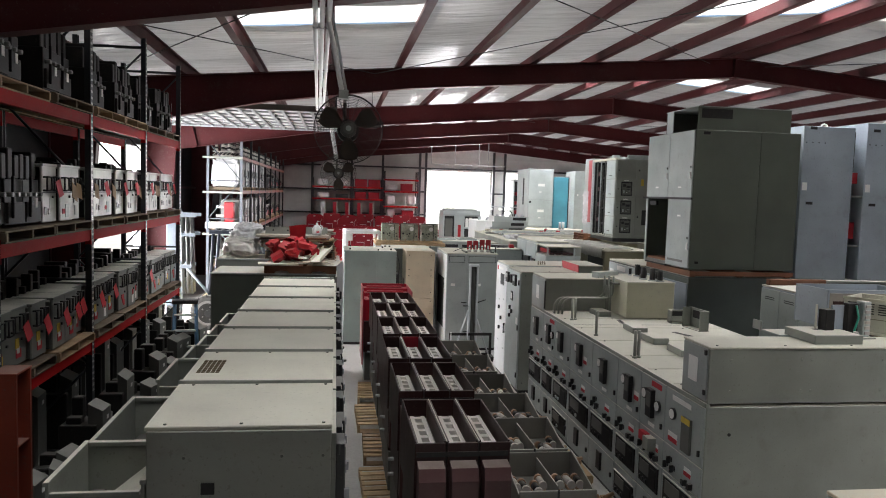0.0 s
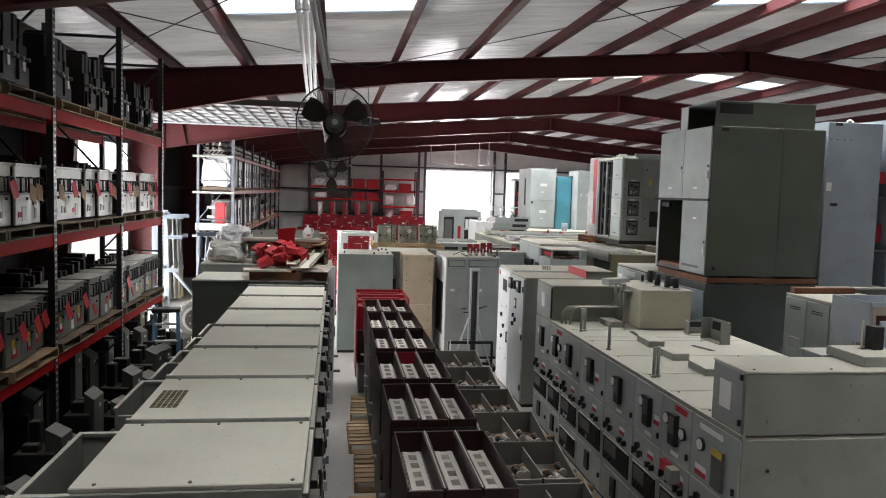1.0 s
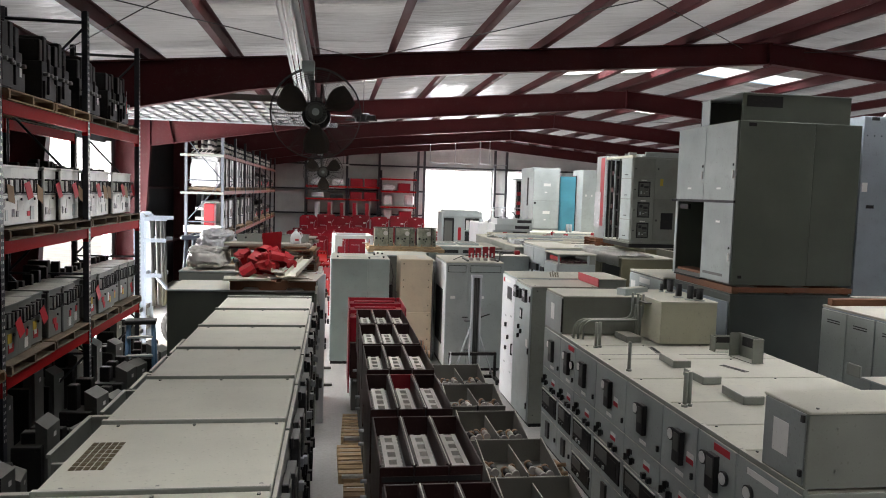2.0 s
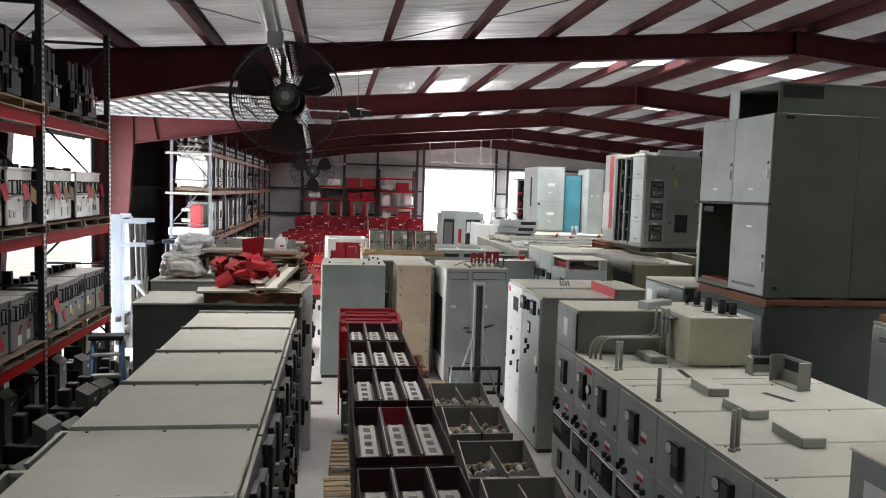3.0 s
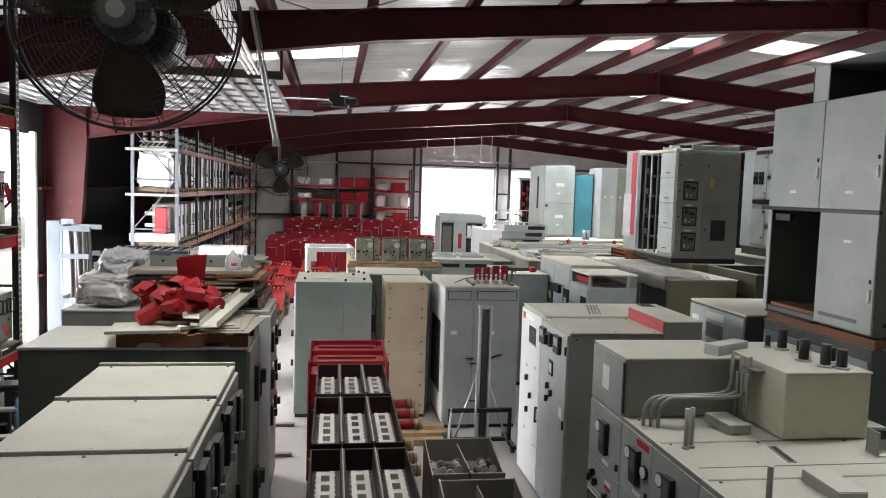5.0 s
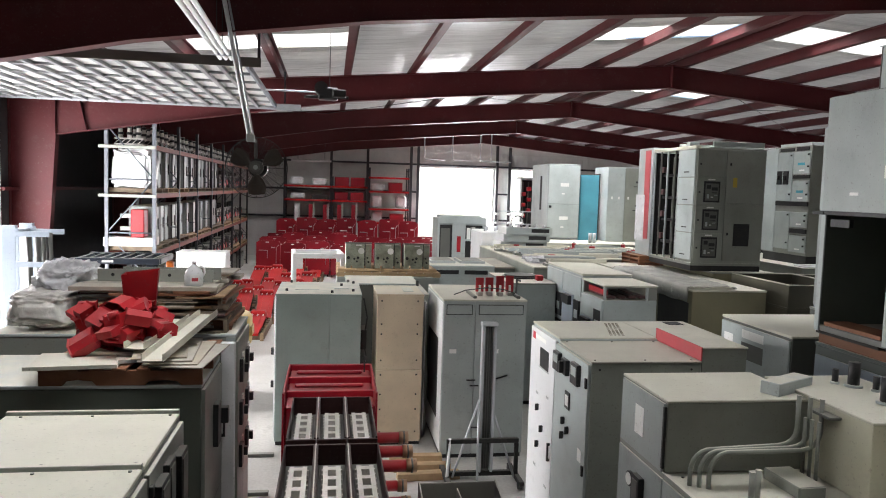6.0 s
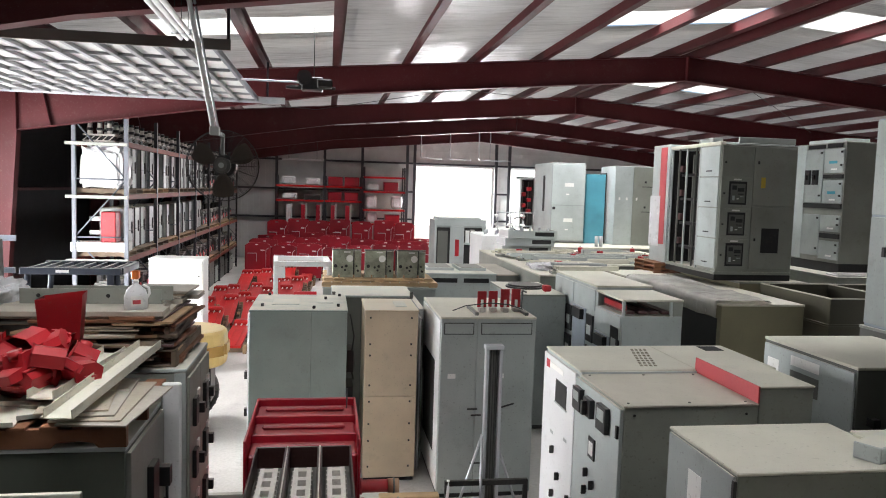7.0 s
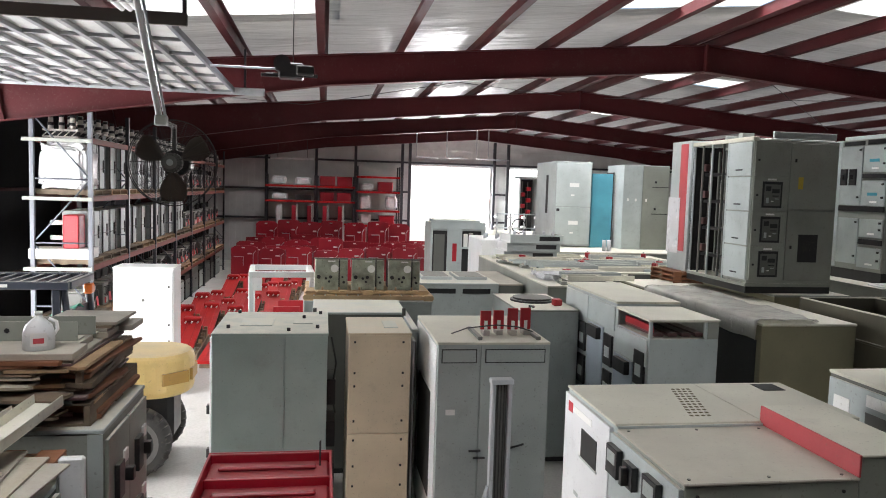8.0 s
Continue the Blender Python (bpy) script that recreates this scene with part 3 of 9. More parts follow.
for k, (y0, y1) in enumerate(zip(EDGES, EDGES[1:])):
    c = thing("switchgear_cabinet", "grey-green steel switchgear cabinet with a dusty cream top panel", "switchgear", (-0.9, y0, 0), group="row of switchgear cabinets")
    w = y1 - y0
    size = (1.1, w, 2.29)
    box("base_channel", (0.02, 0.015, 0), (1.08, w - 0.015, 0.09), BLACK, c, bevel=0)
    box("body", (0, 0.004, 0.09), (1.1, w - 0.004, 2.262), GREY, c)
    box("top_panel", (-0.012, 0.012, 2.262), (1.104, w - 0.03, 2.29), CREAM_TOP, c, "dusty cream top panel", bevel=0.005)
    box("top_flange", (-0.012, w - 0.028, 2.25), (1.1, w + 0.008, 2.314), GREY, c, "dull grey seam flange", bevel=0.004)
    bolt_row("screw", [(x, yy, 2.29) for x in (0.1, 0.55, 1.05) for yy in (0.05, w - 0.07)], 0.011, 2, 0.008, GREY_DARK, c)
    bolt_row("screw", [(x, 0.004, 2.1) for x in (0.22, 0.8, 1.05)], 0.01, 1, -0.008, GREY_DARK, c)
    f = on_face("+x", size)
    for a, b in ((0.1, 0.82), (0.82, 1.54), (1.54, 2.24)):
        d = face_box("door", c, f, 0.02, a + 0.008, w - 0.02, b - 0.008, 0.0, 0.03, GREY)
        face_box("latch", d, f, w - 0.11, a + 0.28, w - 0.06, b - 0.28, 0.03, 0.065, BLACK, "black door latch")
        for v in (a + 0.08, b - 0.14):
            face_box("hinge", d, f, 0.0, v, 0.05, v + 0.07, 0.03, 0.055, BLACK)
        if a > 1.5:
            for u0, u1, v0, v1, o in ((0.08, 0.3, 0.2, 0.6, 0.085), (0.36, 0.55, 0.26, 0.62, 0.07), (0.62, 0.84, 0.18, 0.58, 0.09)):
                r = face_box("relay", d, f, u0, a + v0, u1, a + v1, 0.03, o, BLACK, "black protective relay")
                face_box("glass", r, f, u0 + 0.03, a + v0 + 0.1, u1 - 0.03, a + v1 - 0.03, o, o + 0.006, GREY_DARK, "", 0)
                face_box("grip", r, f, u0 + 0.06, a + v0 + 0.02, u0 + 0.1, a + v0 + 0.08, o, o + 0.035, GALV, "bare metal grip", 0)
        else:
            face_box("operating_handle", d, f, 0.43, a + 0.3, 0.5, a + 0.42, 0.03, 0.09, BLACK)
            face_box("breaker_front", d, f, 0.14, a + 0.12, 0.36, a + 0.42, 0.03, 0.07, NEAR_BLACK, "black breaker front")
    if k == 1:
        bm = bmesh.new()
        for i in range(7):
            for j in range(5):
                mesh_box(bm, (0.05 + j * 0.036, 0.30 + i * 0.062, 2.2895), (0.079 + j * 0.036, 0.347 + i * 0.062, 2.2935))
        part("vent", bm, VENT_BROWN, c, "dark brown perforated vent patch")
    if k == 0:
        f2 = on_face("-y", size)
        face_box("cutout", c, f2, 0.32, 1.87, 0.40, 1.94, -0.004, 0.006, HOLE_SHADE, "square cut-out")
        face_box("rim", c, f2, 0.31, 1.86, 0.32, 1.95, -0.004, 0.01, GREY)

# the cabinet across the end of that row
# Body colour holds the shade on its near face; the doors keep the grey.
c, size = cabinet("switchgear_cabinet", "grey-green steel cabinet darkened by painted shade, with a pale dusty top", "switchgear", (-1.85, 12.98, 0), (0.22, 14.05, 2.29), GREEN_DARK, GREY_PALE)
f = on_face("+x", size)
for a, b in ((0.1, 1.15), (1.15, 2.25)):
    d = face_box("door", c, f, 0.02, a, 1.04, b - 0.01, 0, 0.03, GREY)
    face_box("relay", d, f, 0.42, b - 0.62, 0.58, b - 0.25, 0.03, 0.075, BLACK)
    face_box("operating_handle", d, f, 0.7, b - 0.5, 0.78, b - 0.36, 0.03, 0.12, BLACK)
    handle(d, f, 0.93, a + 0.4)

# ---- beside and behind that row ----
# open-topped sheet boxes between the row and the rack
for y0, y1, x0, z in ((4.73, 5.46, -1.47, 1.96), (5.54, 6.66, -1.47, 1.93), (7.5, 8.4, -1.47, 1.86), (8.7, 9.4, -1.47, 1.80), (9.6, 10.2, -1.47, 1.76), (10.4, 11.1, -1.47, 1.74), (11.4, 12.2, -1.47, 1.72)):
    w, d = 0.56, y1 - y0
    c = thing("open_cabinet", "grey-green open-topped steel cabinet shell standing by the row", "cabinet shell", (x0, y0, 0), group="open cabinet shells")
    for name, lo, hi in (("side_panel", (0, 0, 0.02), (0.02, d, z)), ("side_panel", (w - 0.02, 0, 0.02), (w, d, z)), ("front_panel", (0.02, 0, 0.02), (w - 0.02, 0.02, z - 0.08)),
                         ("back_panel", (0.02, d - 0.02, 0.02), (w - 0.02, d, z)), ("floor_panel", (0, 0, 0), (w, d, 0.02)), ("inner_shelf", (0.02, 0.02, z - 0.45), (w - 0.02, d - 0.02, z - 0.43))):
        # Inner shelf near-black: the shade inside the shell is in its colour.
        box(name, lo, hi, GREY if "shelf" not in name else NEAR_BLACK, c, bevel=0.003)
    for lo, hi in (((-0.01, -0.01, z - 0.02), (0.025, d + 0.01, z + 0.008)), ((w - 0.025, -0.01, z - 0.02), (w + 0.01, d + 0.01, z + 0.008)), ((0.025, d - 0.04, z - 0.02), (w - 0.025, d + 0.01, z + 0.008)), ((0.025, -0.012, z - 0.085), (w - 0.025, 0.022, z - 0.06))):
        box("rim", lo, hi, GREY, c, bevel=0.003)
    for i in range(2):
        box("bus_support", (0.1 + 0.2 * i, 0.12, z - 0.43), (0.2 + 0.2 * i, d - 0.2, z - 0.25), PORCELAIN if i else BLACK, c, bevel=0.01)

t = thing("loose_panel", "dusty cream sheet panel leaning inside the open cabinet shell", "sheet metal", (-1.40, 4.78, 1.53))
bm = bmesh.new()
mesh_prism(bm, [(0.0, 0.0), (0.012, 0.0), (0.46, 0.36), (0.448, 0.36)], 1, 0.0, 0.62)
part("sheet", bm, CREAM_TOP, t)
# breakers left standing on the floor under and before the rack
rng = random.Random(11)
floor_spots = []
for row, (x, ya, yb, hs) in enumerate(((-2.2, 3.2, 14.6, (0.55, 0.95)), (-2.85, 2.6, 15.4, (0.8, 1.25)), (-3.7, 5.2, 17.3, (1.05, 1.4)), (-4.6, 13.2, 17.3, (1.25, 1.6)))):
    y = ya
    while y < yb:
        w = rng.uniform(0.42, 0.62)
        floor_spots.append((x + rng.uniform(-0.1, 0.1), y, w, rng.uniform(*hs), rng.uniform(0.42, 0.6)))
        y += w + (rng.uniform(0.05, 0.22) if row < 2 else 0.3)
for n, (x, y, w, h, d) in enumerate(floor_spots):
    c = thing("breaker_carcass", "dusty dark grey breaker carcass standing on the floor", "breaker", (x, y, 0), rng.uniform(-14, 14), "breakers on the floor")
    box("body", (0, 0.02, 0.05), (d * 0.7, w - 0.02, h * 0.8), NEAR_BLACK, c, bevel=0.01)
    bm = bmesh.new()
    mesh_prism(bm, [(d * 0.62, 0.05), (d * 0.78, 0.05), (d * 0.78, h * 0.93), (d * 0.5, h), (d * 0.5, h * 0.78)], 1, w * 0.2, w * 0.8)
    part("front_plate", bm, GREY_DARK, c, "dark grey front plate")
    box("label", (d * 0.78, w * 0.5, h * 0.82), (d * 0.78 + 0.003, w * 0.62, h * 0.86), PAPER, c, "small pale label", bevel=0)
    for i in range(2):
        yy = w * (0.3 + 0.4 * i)
        box("pole", (0.06, yy - 0.06, h * 0.8), (0.06 + rng.uniform(0.1, 0.2), yy + 0.06, h * rng.uniform(0.86, 1.1)), NEAR_BLACK, c, bevel=0.012)
    for yy in (0.05, w - 0.1) if x > -2.5 else ():
        tube("wheel", [(d * 0.5, yy, 0.05), (d * 0.5, yy + 0.05, 0.05)], 0.05, BLACK, c, seg=12)
    if x < -2.5:
        box("base", (0.05, 0.05, 0), (d * 0.7, w - 0.05, 0.05), NEAR_BLACK, c, bevel=0)

# a blue folding ladder by the end of the rack
c = thing("step_ladder", "blue fibreglass step ladder with a black cap", "ladder", (-2.66, 13.72, 0), 8)
for x, lean in ((0.0, 0.05), (0.46, -0.05)):
    for y, ly in ((0.0, 0.34), (0.7, -0.2)):
        bm = bmesh.new()
        mesh_tube(bm, [(x, y, 0), (x + lean, y + ly, 1.6)], 0.028, 6)
        part("rail", bm, BLUE_LADDER, c)
for i in range(5):
    z = 0.25 + i * 0.28
    k = z / 1.6
    box("step", (0.05 * k, 0.34 * k - 0.05, z), (0.46 - 0.05 * k, 0.34 * k + 0.05, z + 0.03), GREY_PALE, c, bevel=0.003)
box("cap", (0.0, 0.26, 1.58), (0.46, 0.52, 1.65), BLACK, c, bevel=0.015)

FADED = surface("faded_red_board", (0.46, 0.06, 0.07), 0.45)
PLY_TAN = surface("dirty_tan_plywood", (0.36, 0.31, 0.235), 0.75, bump=0.3, dust_light=0.2, stained=0.5, vary=0.3)
# brown pallet with scrap on the end cabinet
p = thing("pallet", "brown-stained notched wooden pallet carrying scrap on the end cabinet", "pallet", (-0.98, 12.97, 2.29))
for k, y in enumerate((0.0, 0.53, 1.06)):
    bm = bmesh.new()
    mesh_prism(bm, [(0.0, 0.0), (0.17, 0.0), (0.2, 0.035), (0.28, 0.045), (0.39, 0.035), (0.42, 0.0), (0.5, -0.0), (0.78, 0.0), (0.81, 0.03), (0.94, 0.042), (1.02, 0.03), (1.05, 0.0), (1.21, 0.0), (1.21, 0.115), (0.0, 0.115)], 1, y, y + 0.045)
    part("stringer", bm, WOOD_BROWN, p)
for k in range(7):
    w = 0.13 if k in (0, 6) else 0.1
    box("board", (0.18 * k - 0.005, -0.012 + 0.01 * (k % 3), 0.115), (0.18 * k + w, 1.11 + 0.008 * (k % 2), 0.134), WOOD_BROWN, p, bevel=0.003)
rng = random.Random(3)
for i, (x, y, z, l, w, a, m) in enumerate(((-1.06, 12.88, 2.428, 0.66, 0.6, 7, CREAM_TOP), (-0.5, 13.3, 2.432, 0.5, 0.55, -14, BOARD), (-0.42, 13.05, 2.440, 0.45, 0.42, 20, GREY_PALE), (-0.9, 13.4, 2.44, 0.6, 0.5, -6, CREAM_TOP), (-0.28, 13.4, 2.45, 0.42, 0.5, 30, CREAM_TOP))):
    t = thing("sheet_offcut", "bent dusty offcut of painted sheet steel lying on the pallet", "sheet metal", (x, y, z), a, "sheet offcuts")
    box("plate", (0, 0, 0), (l, w, 0.004), m, t, bevel=0)
    box("lip", (0, -0.002, 0.004), (l, 0.004, 0.03), m, t, bevel=0)
for x, y, z, turn, lift, l in ((-0.04, 12.86, 2.50, 82, 5.0, 1.42), (-0.26, 13.2, 2.52, 80, 4.0, 1.0)):
    t = thing("steel_channel", "long dusty cream steel channel lying across the scrap", "steel channel", (x, y, z), turn, "steel channels")
    t.matrix_basis = pose(x, y, z, 0, 0, turn) @ pose(0, 0, 0, 0, -lift, 0)
    box("web", (0, 0, 0), (l, 0.17, 0.006), CREAM_TOP, t, bevel=0)
    for yy in (0, 0.164):
        box("flange", (0, yy, 0.006), (l, yy + 0.006, 0.06), CREAM_TOP, t, bevel=0)
for i in range(4):
    t = thing("plywood_sheet", "splintered tan plywood sheet on the pallet", "plywood", (-0.18 - 0.05 * i, 12.97 + 0.03 * i, 2.425 + 0.014 * i), 5 * i - 6, "plywood sheets")
    box("ply", (0, 0, 0), (0.42, 0.9, 0.012), PLY_TAN if i % 2 else BOARD, t, bevel=0.002)


def red_shroud(at, turn, lean, s):
    """A moulded red insulating cover: a hollow hood with a flange."""
    t = thing("insulating_shroud", "red moulded plastic insulating shroud in a heap", "insulating shroud", at, turn, "heap of red shrouds")
    t.matrix_basis = pose(*at, lean, lean * 0.6, turn) @ Matrix.Diagonal((s, s, s, 1))
    bm = bmesh.new()
    k = lean % 3
    if k < 1:
        outline, depth = [(0, 0), (0.2, 0), (0.24, 0.05), (0.22, 0.13), (0.05, 0.15), (0, 0.1)], 0.17
    elif k < 2:
        outline, depth = [(0, 0), (0.26, 0), (0.26, 0.06), (0.12, 0.075), (0.1, 0.16), (0, 0.16)], 0.15
    else:
        outline, depth = [(0, 0), (0.2, 0), (0.22, 0.09), (0.16, 0.14), (0.04, 0.14), (-0.02, 0.09)], 0.21
    mesh_prism(bm, outline, 1, 0, depth)
    bmesh.ops.delete(bm, geom=[f for f in bm.faces if all(abs(v.co.y) < 1e-5 for v in f.verts)], context="FACES")
    rim = [e for e in bm.edges if e.is_boundary]
    flared = bmesh.ops.extrude_edge_only(bm, edges=rim)
    c = Vector((0.11, 0.0, 0.07))
    for v in flared["geom"]:
        if isinstance(v, bmesh.types.BMVert):
            v.co = c + (v.co - c) * 1.16 + Vector((0, -0.012, 0))
    bmesh.ops.solidify(bm, geom=bm.faces[:], thickness=0.006)
    bmesh.ops.recalc_face_normals(bm, faces=bm.faces[:])
    part("shell", bm, RED_PART, t)
    box("flange", (0.05, depth, 0.03), (0.15, depth + 0.03, 0.045), RED_PART, t, bevel=0.004)
    if k < 1.5:
        tube("collar", [(0.08, 0.08, 0.12), (0.08, 0.08, 0.185)], 0.048, RED_PART, t, seg=14)
    return t


rng = random.Random(5)
for i in range(34):
    a, r = rng.uniform(0, 6.28), rng.uniform(0.04, 0.36)
    x, y = -0.62 + r * 1.2 * math.cos(a), 13.70 + 0.85 * r * math.sin(a)
    z = 2.47 + 0.31 * (1 - (r / 0.44) ** 2) * i / 33
    red_shroud((x, y, z), rng.uniform(0, 360), rng.uniform(-40, 40), rng.uniform(0.75, 1.02))
t = thing("insulating_shroud", "tall red moulded insulating box standing open on the heap", "insulating shroud", (-0.62, 13.94, 2.70), 6, "heap of red shrouds")
bm = bmesh.new()
lo4, hi4 = [(0.02, 0.0), (0.27, 0.02), (0.26, 0.2), (0.03, 0.19)], [(-0.01, -0.02), (0.3, -0.01), (0.29, 0.22), (0.0, 0.21)]
a4, b4 = [bm.verts.new((x, y, 0.0)) for x, y in lo4], [bm.verts.new((x, y, 0.34 + 0.12 * x)) for x, y in hi4]
for k in range(4):
    bm.faces.new((a4[k], a4[(k + 1) % 4], b4[(k + 1) % 4], b4[k]))
bm.faces.new(a4[::-1])
bmesh.ops.solidify(bm, geom=bm.faces[:], thickness=0.008)
part("shell", bm, RED_PART, t)
box("divider", (0.12, 0.02, 0.02), (0.13, 0.18, 0.3), RED_PART, t, bevel=0)
box("base", (0.0, 0.0, -0.2), (0.26, 0.18, -0.004), RED_PART, t, bevel=0.02)

# cabinet behind it, under the stack of boards
c, size = cabinet("switchgear_cabinet", "grey-green steel cabinet loaded with pallets and boards", "switchgear", (-2.0, 14.55, 0), (0.29, 15.6, 2.38), GREY, GREY_PALE)
box("corner_post", (2.2, -0.012, 0.07), (2.29, 0.0, 2.35), GREY_MID, c)
f = on_face("+x", size)
for a, b in ((0.03, 0.53), (0.54, 1.03)):
    d = face_box("door", c, f, a, 0.1, b, 2.3, 0, 0.025, GREY)
    for v in (1.85, 1.4, 0.95):
        face_box("relay", d, f, a + 0.12, v, a + 0.25, v + 0.24, 0.025, 0.06, BLACK, "black relay")
        face_box("switch", d, f, a + 0.34, v + 0.05, a + 0.4, v + 0.14, 0.025, 0.09, BLACK)
        face_box("dial", d, f, a + 0.33, v + 0.18, a + 0.42, v + 0.26, 0.025, 0.04, PAPER, "pale dial", 0)
c = thing("narrow_cabinet", "narrow white steel cover panel standing beside the aisle", "cover panel", (0.232, 13.92, 0))
box("panel", (0, 0, 0), (0.134, 0.05, 2.43), WHITE, c, bevel=0.012)
box("edge_trim", (-0.004, -0.006, 0.0), (0.008, 0.0, 2.4), GREY, c, bevel=0)
rng = random.Random(8)
z = 2.38
for k, (h, wood, x0, x1, y0, y1) in enumerate(((0.15, WOOD_OLD, -1.12, 0.2, 14.6, 15.7), (0.14, WOOD_OLD, -1.2, 0.14, 14.64, 15.75))):
    pallet("dusty dark wooden pallet under loose boards", (x1, y0, z), y1 - y0, x1 - x0, wood, 90 + rng.uniform(-2, 2), "pallets in the stack", h=h, gap=0.006)
    z += h
    for m, t in ((GREY_DARK, 0.022), (MAROON_LIT, 0.02), (BOARD, 0.022)):
        b = thing("board", "dusty brown board in a stack", "board", (x0 + rng.uniform(-0.06, 0.03), y0 + rng.uniform(-0.04, 0.04), z), rng.uniform(-2.5, 2.5), "stack of boards")
        box("sheet", (0, 0, 0), (x1 - x0 + rng.uniform(-0.15, 0.06), y1 - y0 + rng.uniform(-0.1, 0.1), t), m, b, bevel=0.003)
        z += t
for i in range(4):
    b = thing("board", "wide grey-brown plank on top of the stack", "board", (-1.3 + 0.02 * i, 14.6 + 0.34 * i, z), rng.uniform(-1.5, 1.5), "top planks")
    box("plank", (0, 0, 0), (1.36 + rng.uniform(-0.06, 0.1), 0.32, 2.84 - z), BOARD, b, bevel=0.004)
STACK = 2.84
for k in range(3):
    b = thing("board", "thin dusty board lying on the stack", "board", (-0.42 + 0.03 * k, 15.3 + 0.04 * k, STACK + 0.022 * k), 4 - 3 * k, "thin boards")
    box("sheet", (0, 0, 0), (0.52, 0.5, 0.022), WOOD_OLD if k % 2 else BOARD, b, bevel=0.003)
for i in range(18):
    l, w, h = rng.uniform(0.35, 0.95), rng.uniform(0.04, 0.11), rng.uniform(0.012, 0.025)
    zz = 2.4 + (STACK - 2.44) * i / 18
    m = rng.choice((WOOD, WOOD_OLD, WOOD_BROWN, PLY_TAN))
    b = thing("wood_strip", "broken dusty wooden strip wedged in the stack of boards", "wood strip", (-1.1 + rng.uniform(0, 1.2 - l), 14.53 + rng.uniform(-0.05, 0.06), zz), rng.uniform(-7, 7), "broken wood strips")
    bm = bmesh.new()
    mesh_prism(bm, [(0, 0), (l * 0.97, 0), (l, w * 0.3), (l * 0.94, w * 0.6), (l * 0.99, w + 0.1), (0.03, w + 0.1), (-0.02, w * 0.5)], 2, 0, h)
    part("strip", bm, m, b)
for i in range(10):
    l, w, h = rng.uniform(0.6, 1.1), rng.uniform(0.05, 0.1), rng.uniform(0.014, 0.03)
    b = thing("wood_strip", "broken dusty wooden strip wedged in the stack of boards", "wood strip", (0.24 - 0.008 * i + rng.uniform(-0.04, 0.03), 14.6 + rng.uniform(0, 0.15), 2.39 + (STACK - 2.45) * i / 10), 90 + rng.uniform(-5, 5), "broken wood strips")
    bm = bmesh.new()
    mesh_prism(bm, [(0, 0), (l * 0.97, 0), (l, w * 0.3), (l * 0.94, w * 0.6), (l * 0.99, w + 0.1), (0.03, w + 0.1), (-0.02, w * 0.5)], 2, 0, h)
    part("strip", bm, rng.choice((WOOD, WOOD_OLD, WOOD_BROWN, WOOD_BROWN)), b)
for i, (x, l) in enumerate(((-1.15, 1.15), (-0.95, 1.0))):
    b = thing("steel_channel", "grey steel channel lying on the stack of boards", "steel channel", (x, 15.02 + 0.2 * i, STACK), 1.5 * i, "channels on the boards")
    box("web", (0, 0, 0), (l, 0.16, 0.008), GREY, b, bevel=0)
    box("flange", (0, 0.0, 0.008), (l, 0.008, 0.13), GREY, b, bevel=0)
    bolt_row("hole", [(0.15 + 0.28 * k, -0.001, 0.07) for k in range(3)], 0.018, 1, -0.003, HOLE_SHADE, b)
# a jug of white plastic with a red label
t = thing("plastic_jug", "cloudy white plastic jug with a red label", "jug", (-0.15, 14.76, STACK), 20)
bm = bmesh.new()
prof = [(0.0, 0.075), (0.01, 0.085), (0.13, 0.085), (0.19, 0.07), (0.235, 0.035), (0.25, 0.02), (0.27, 0.02)]
rings = []
for z, r in prof:
    rings.append([bm.verts.new((1.15 * r * math.cos(a), 0.8 * r * math.sin(a), z)) for a in (math.pi * k / 8 for k in range(16))])
for a, b in zip(rings, rings[1:]):
    for k in range(16):
        bm.faces.new((a[k], a[(k + 1) % 16], b[(k + 1) % 16], b[k])).smooth = True
bm.faces.new(rings[0][::-1]), bm.faces.new(rings[-1])
t.scale = (0.95, 0.95, 0.84)
part("bottle", bm, WHITE, t)
tube("cap", [(0, 0, 0.268), (0, 0, 0.292)], 0.024, WHITE, t, seg=14)
tube("handle", [(0.06, 0, 0.235), (0.105, 0, 0.21), (0.112, 0, 0.15), (0.09, 0, 0.11)], 0.012, WHITE, t, seg=8)
box("label", (-0.05, -0.0715, 0.04), (0.045, -0.0675, 0.14), PAPER, t, "worn white label", bevel=0)
box("label_print", (-0.035, -0.0725, 0.06), (0.03, -0.0715, 0.1), FADED, t, "faded red print", bevel=0)

# bundles in cloudy wrapping
def crumpled(name, label, category, lo, hi, material, seed, amount=0.1, square=0.42):
    """A lumpy wrapped bundle."""
    bm = bmesh.new()
    bmesh.ops.create_icosphere(bm, subdivisions=5, radius=1.0)
    mid, half = [(a + b) / 2 for a, b in zip(lo, hi)], [(b - a) / 2 for a, b in zip(lo, hi)]
    for v in bm.verts:
        p = v.co.copy()
        q = [math.copysign(abs(c) ** square, c) for c in p]
        n = 1 + amount * noise.noise(p * 2.2 + Vector((seed, 0, 0))) + amount * 0.6 * abs(noise.noise(p * 5 + Vector((0, seed, 0)))) + amount * 0.5 * (0.35 - abs(noise.noise(p * 8 + Vector((seed, seed, 0))))) + amount * 0.3 * noise.noise(p * 19 + Vector((seed, 0, seed)))
        v.co = [m + h * c * n * 0.93 for m, h, c in zip(mid, half, q)]
        v.co.z = max(v.co.z, lo[2])
    for f in bm.faces:
        f.smooth = True
    return tagged(part(name, bm, material), label, category)


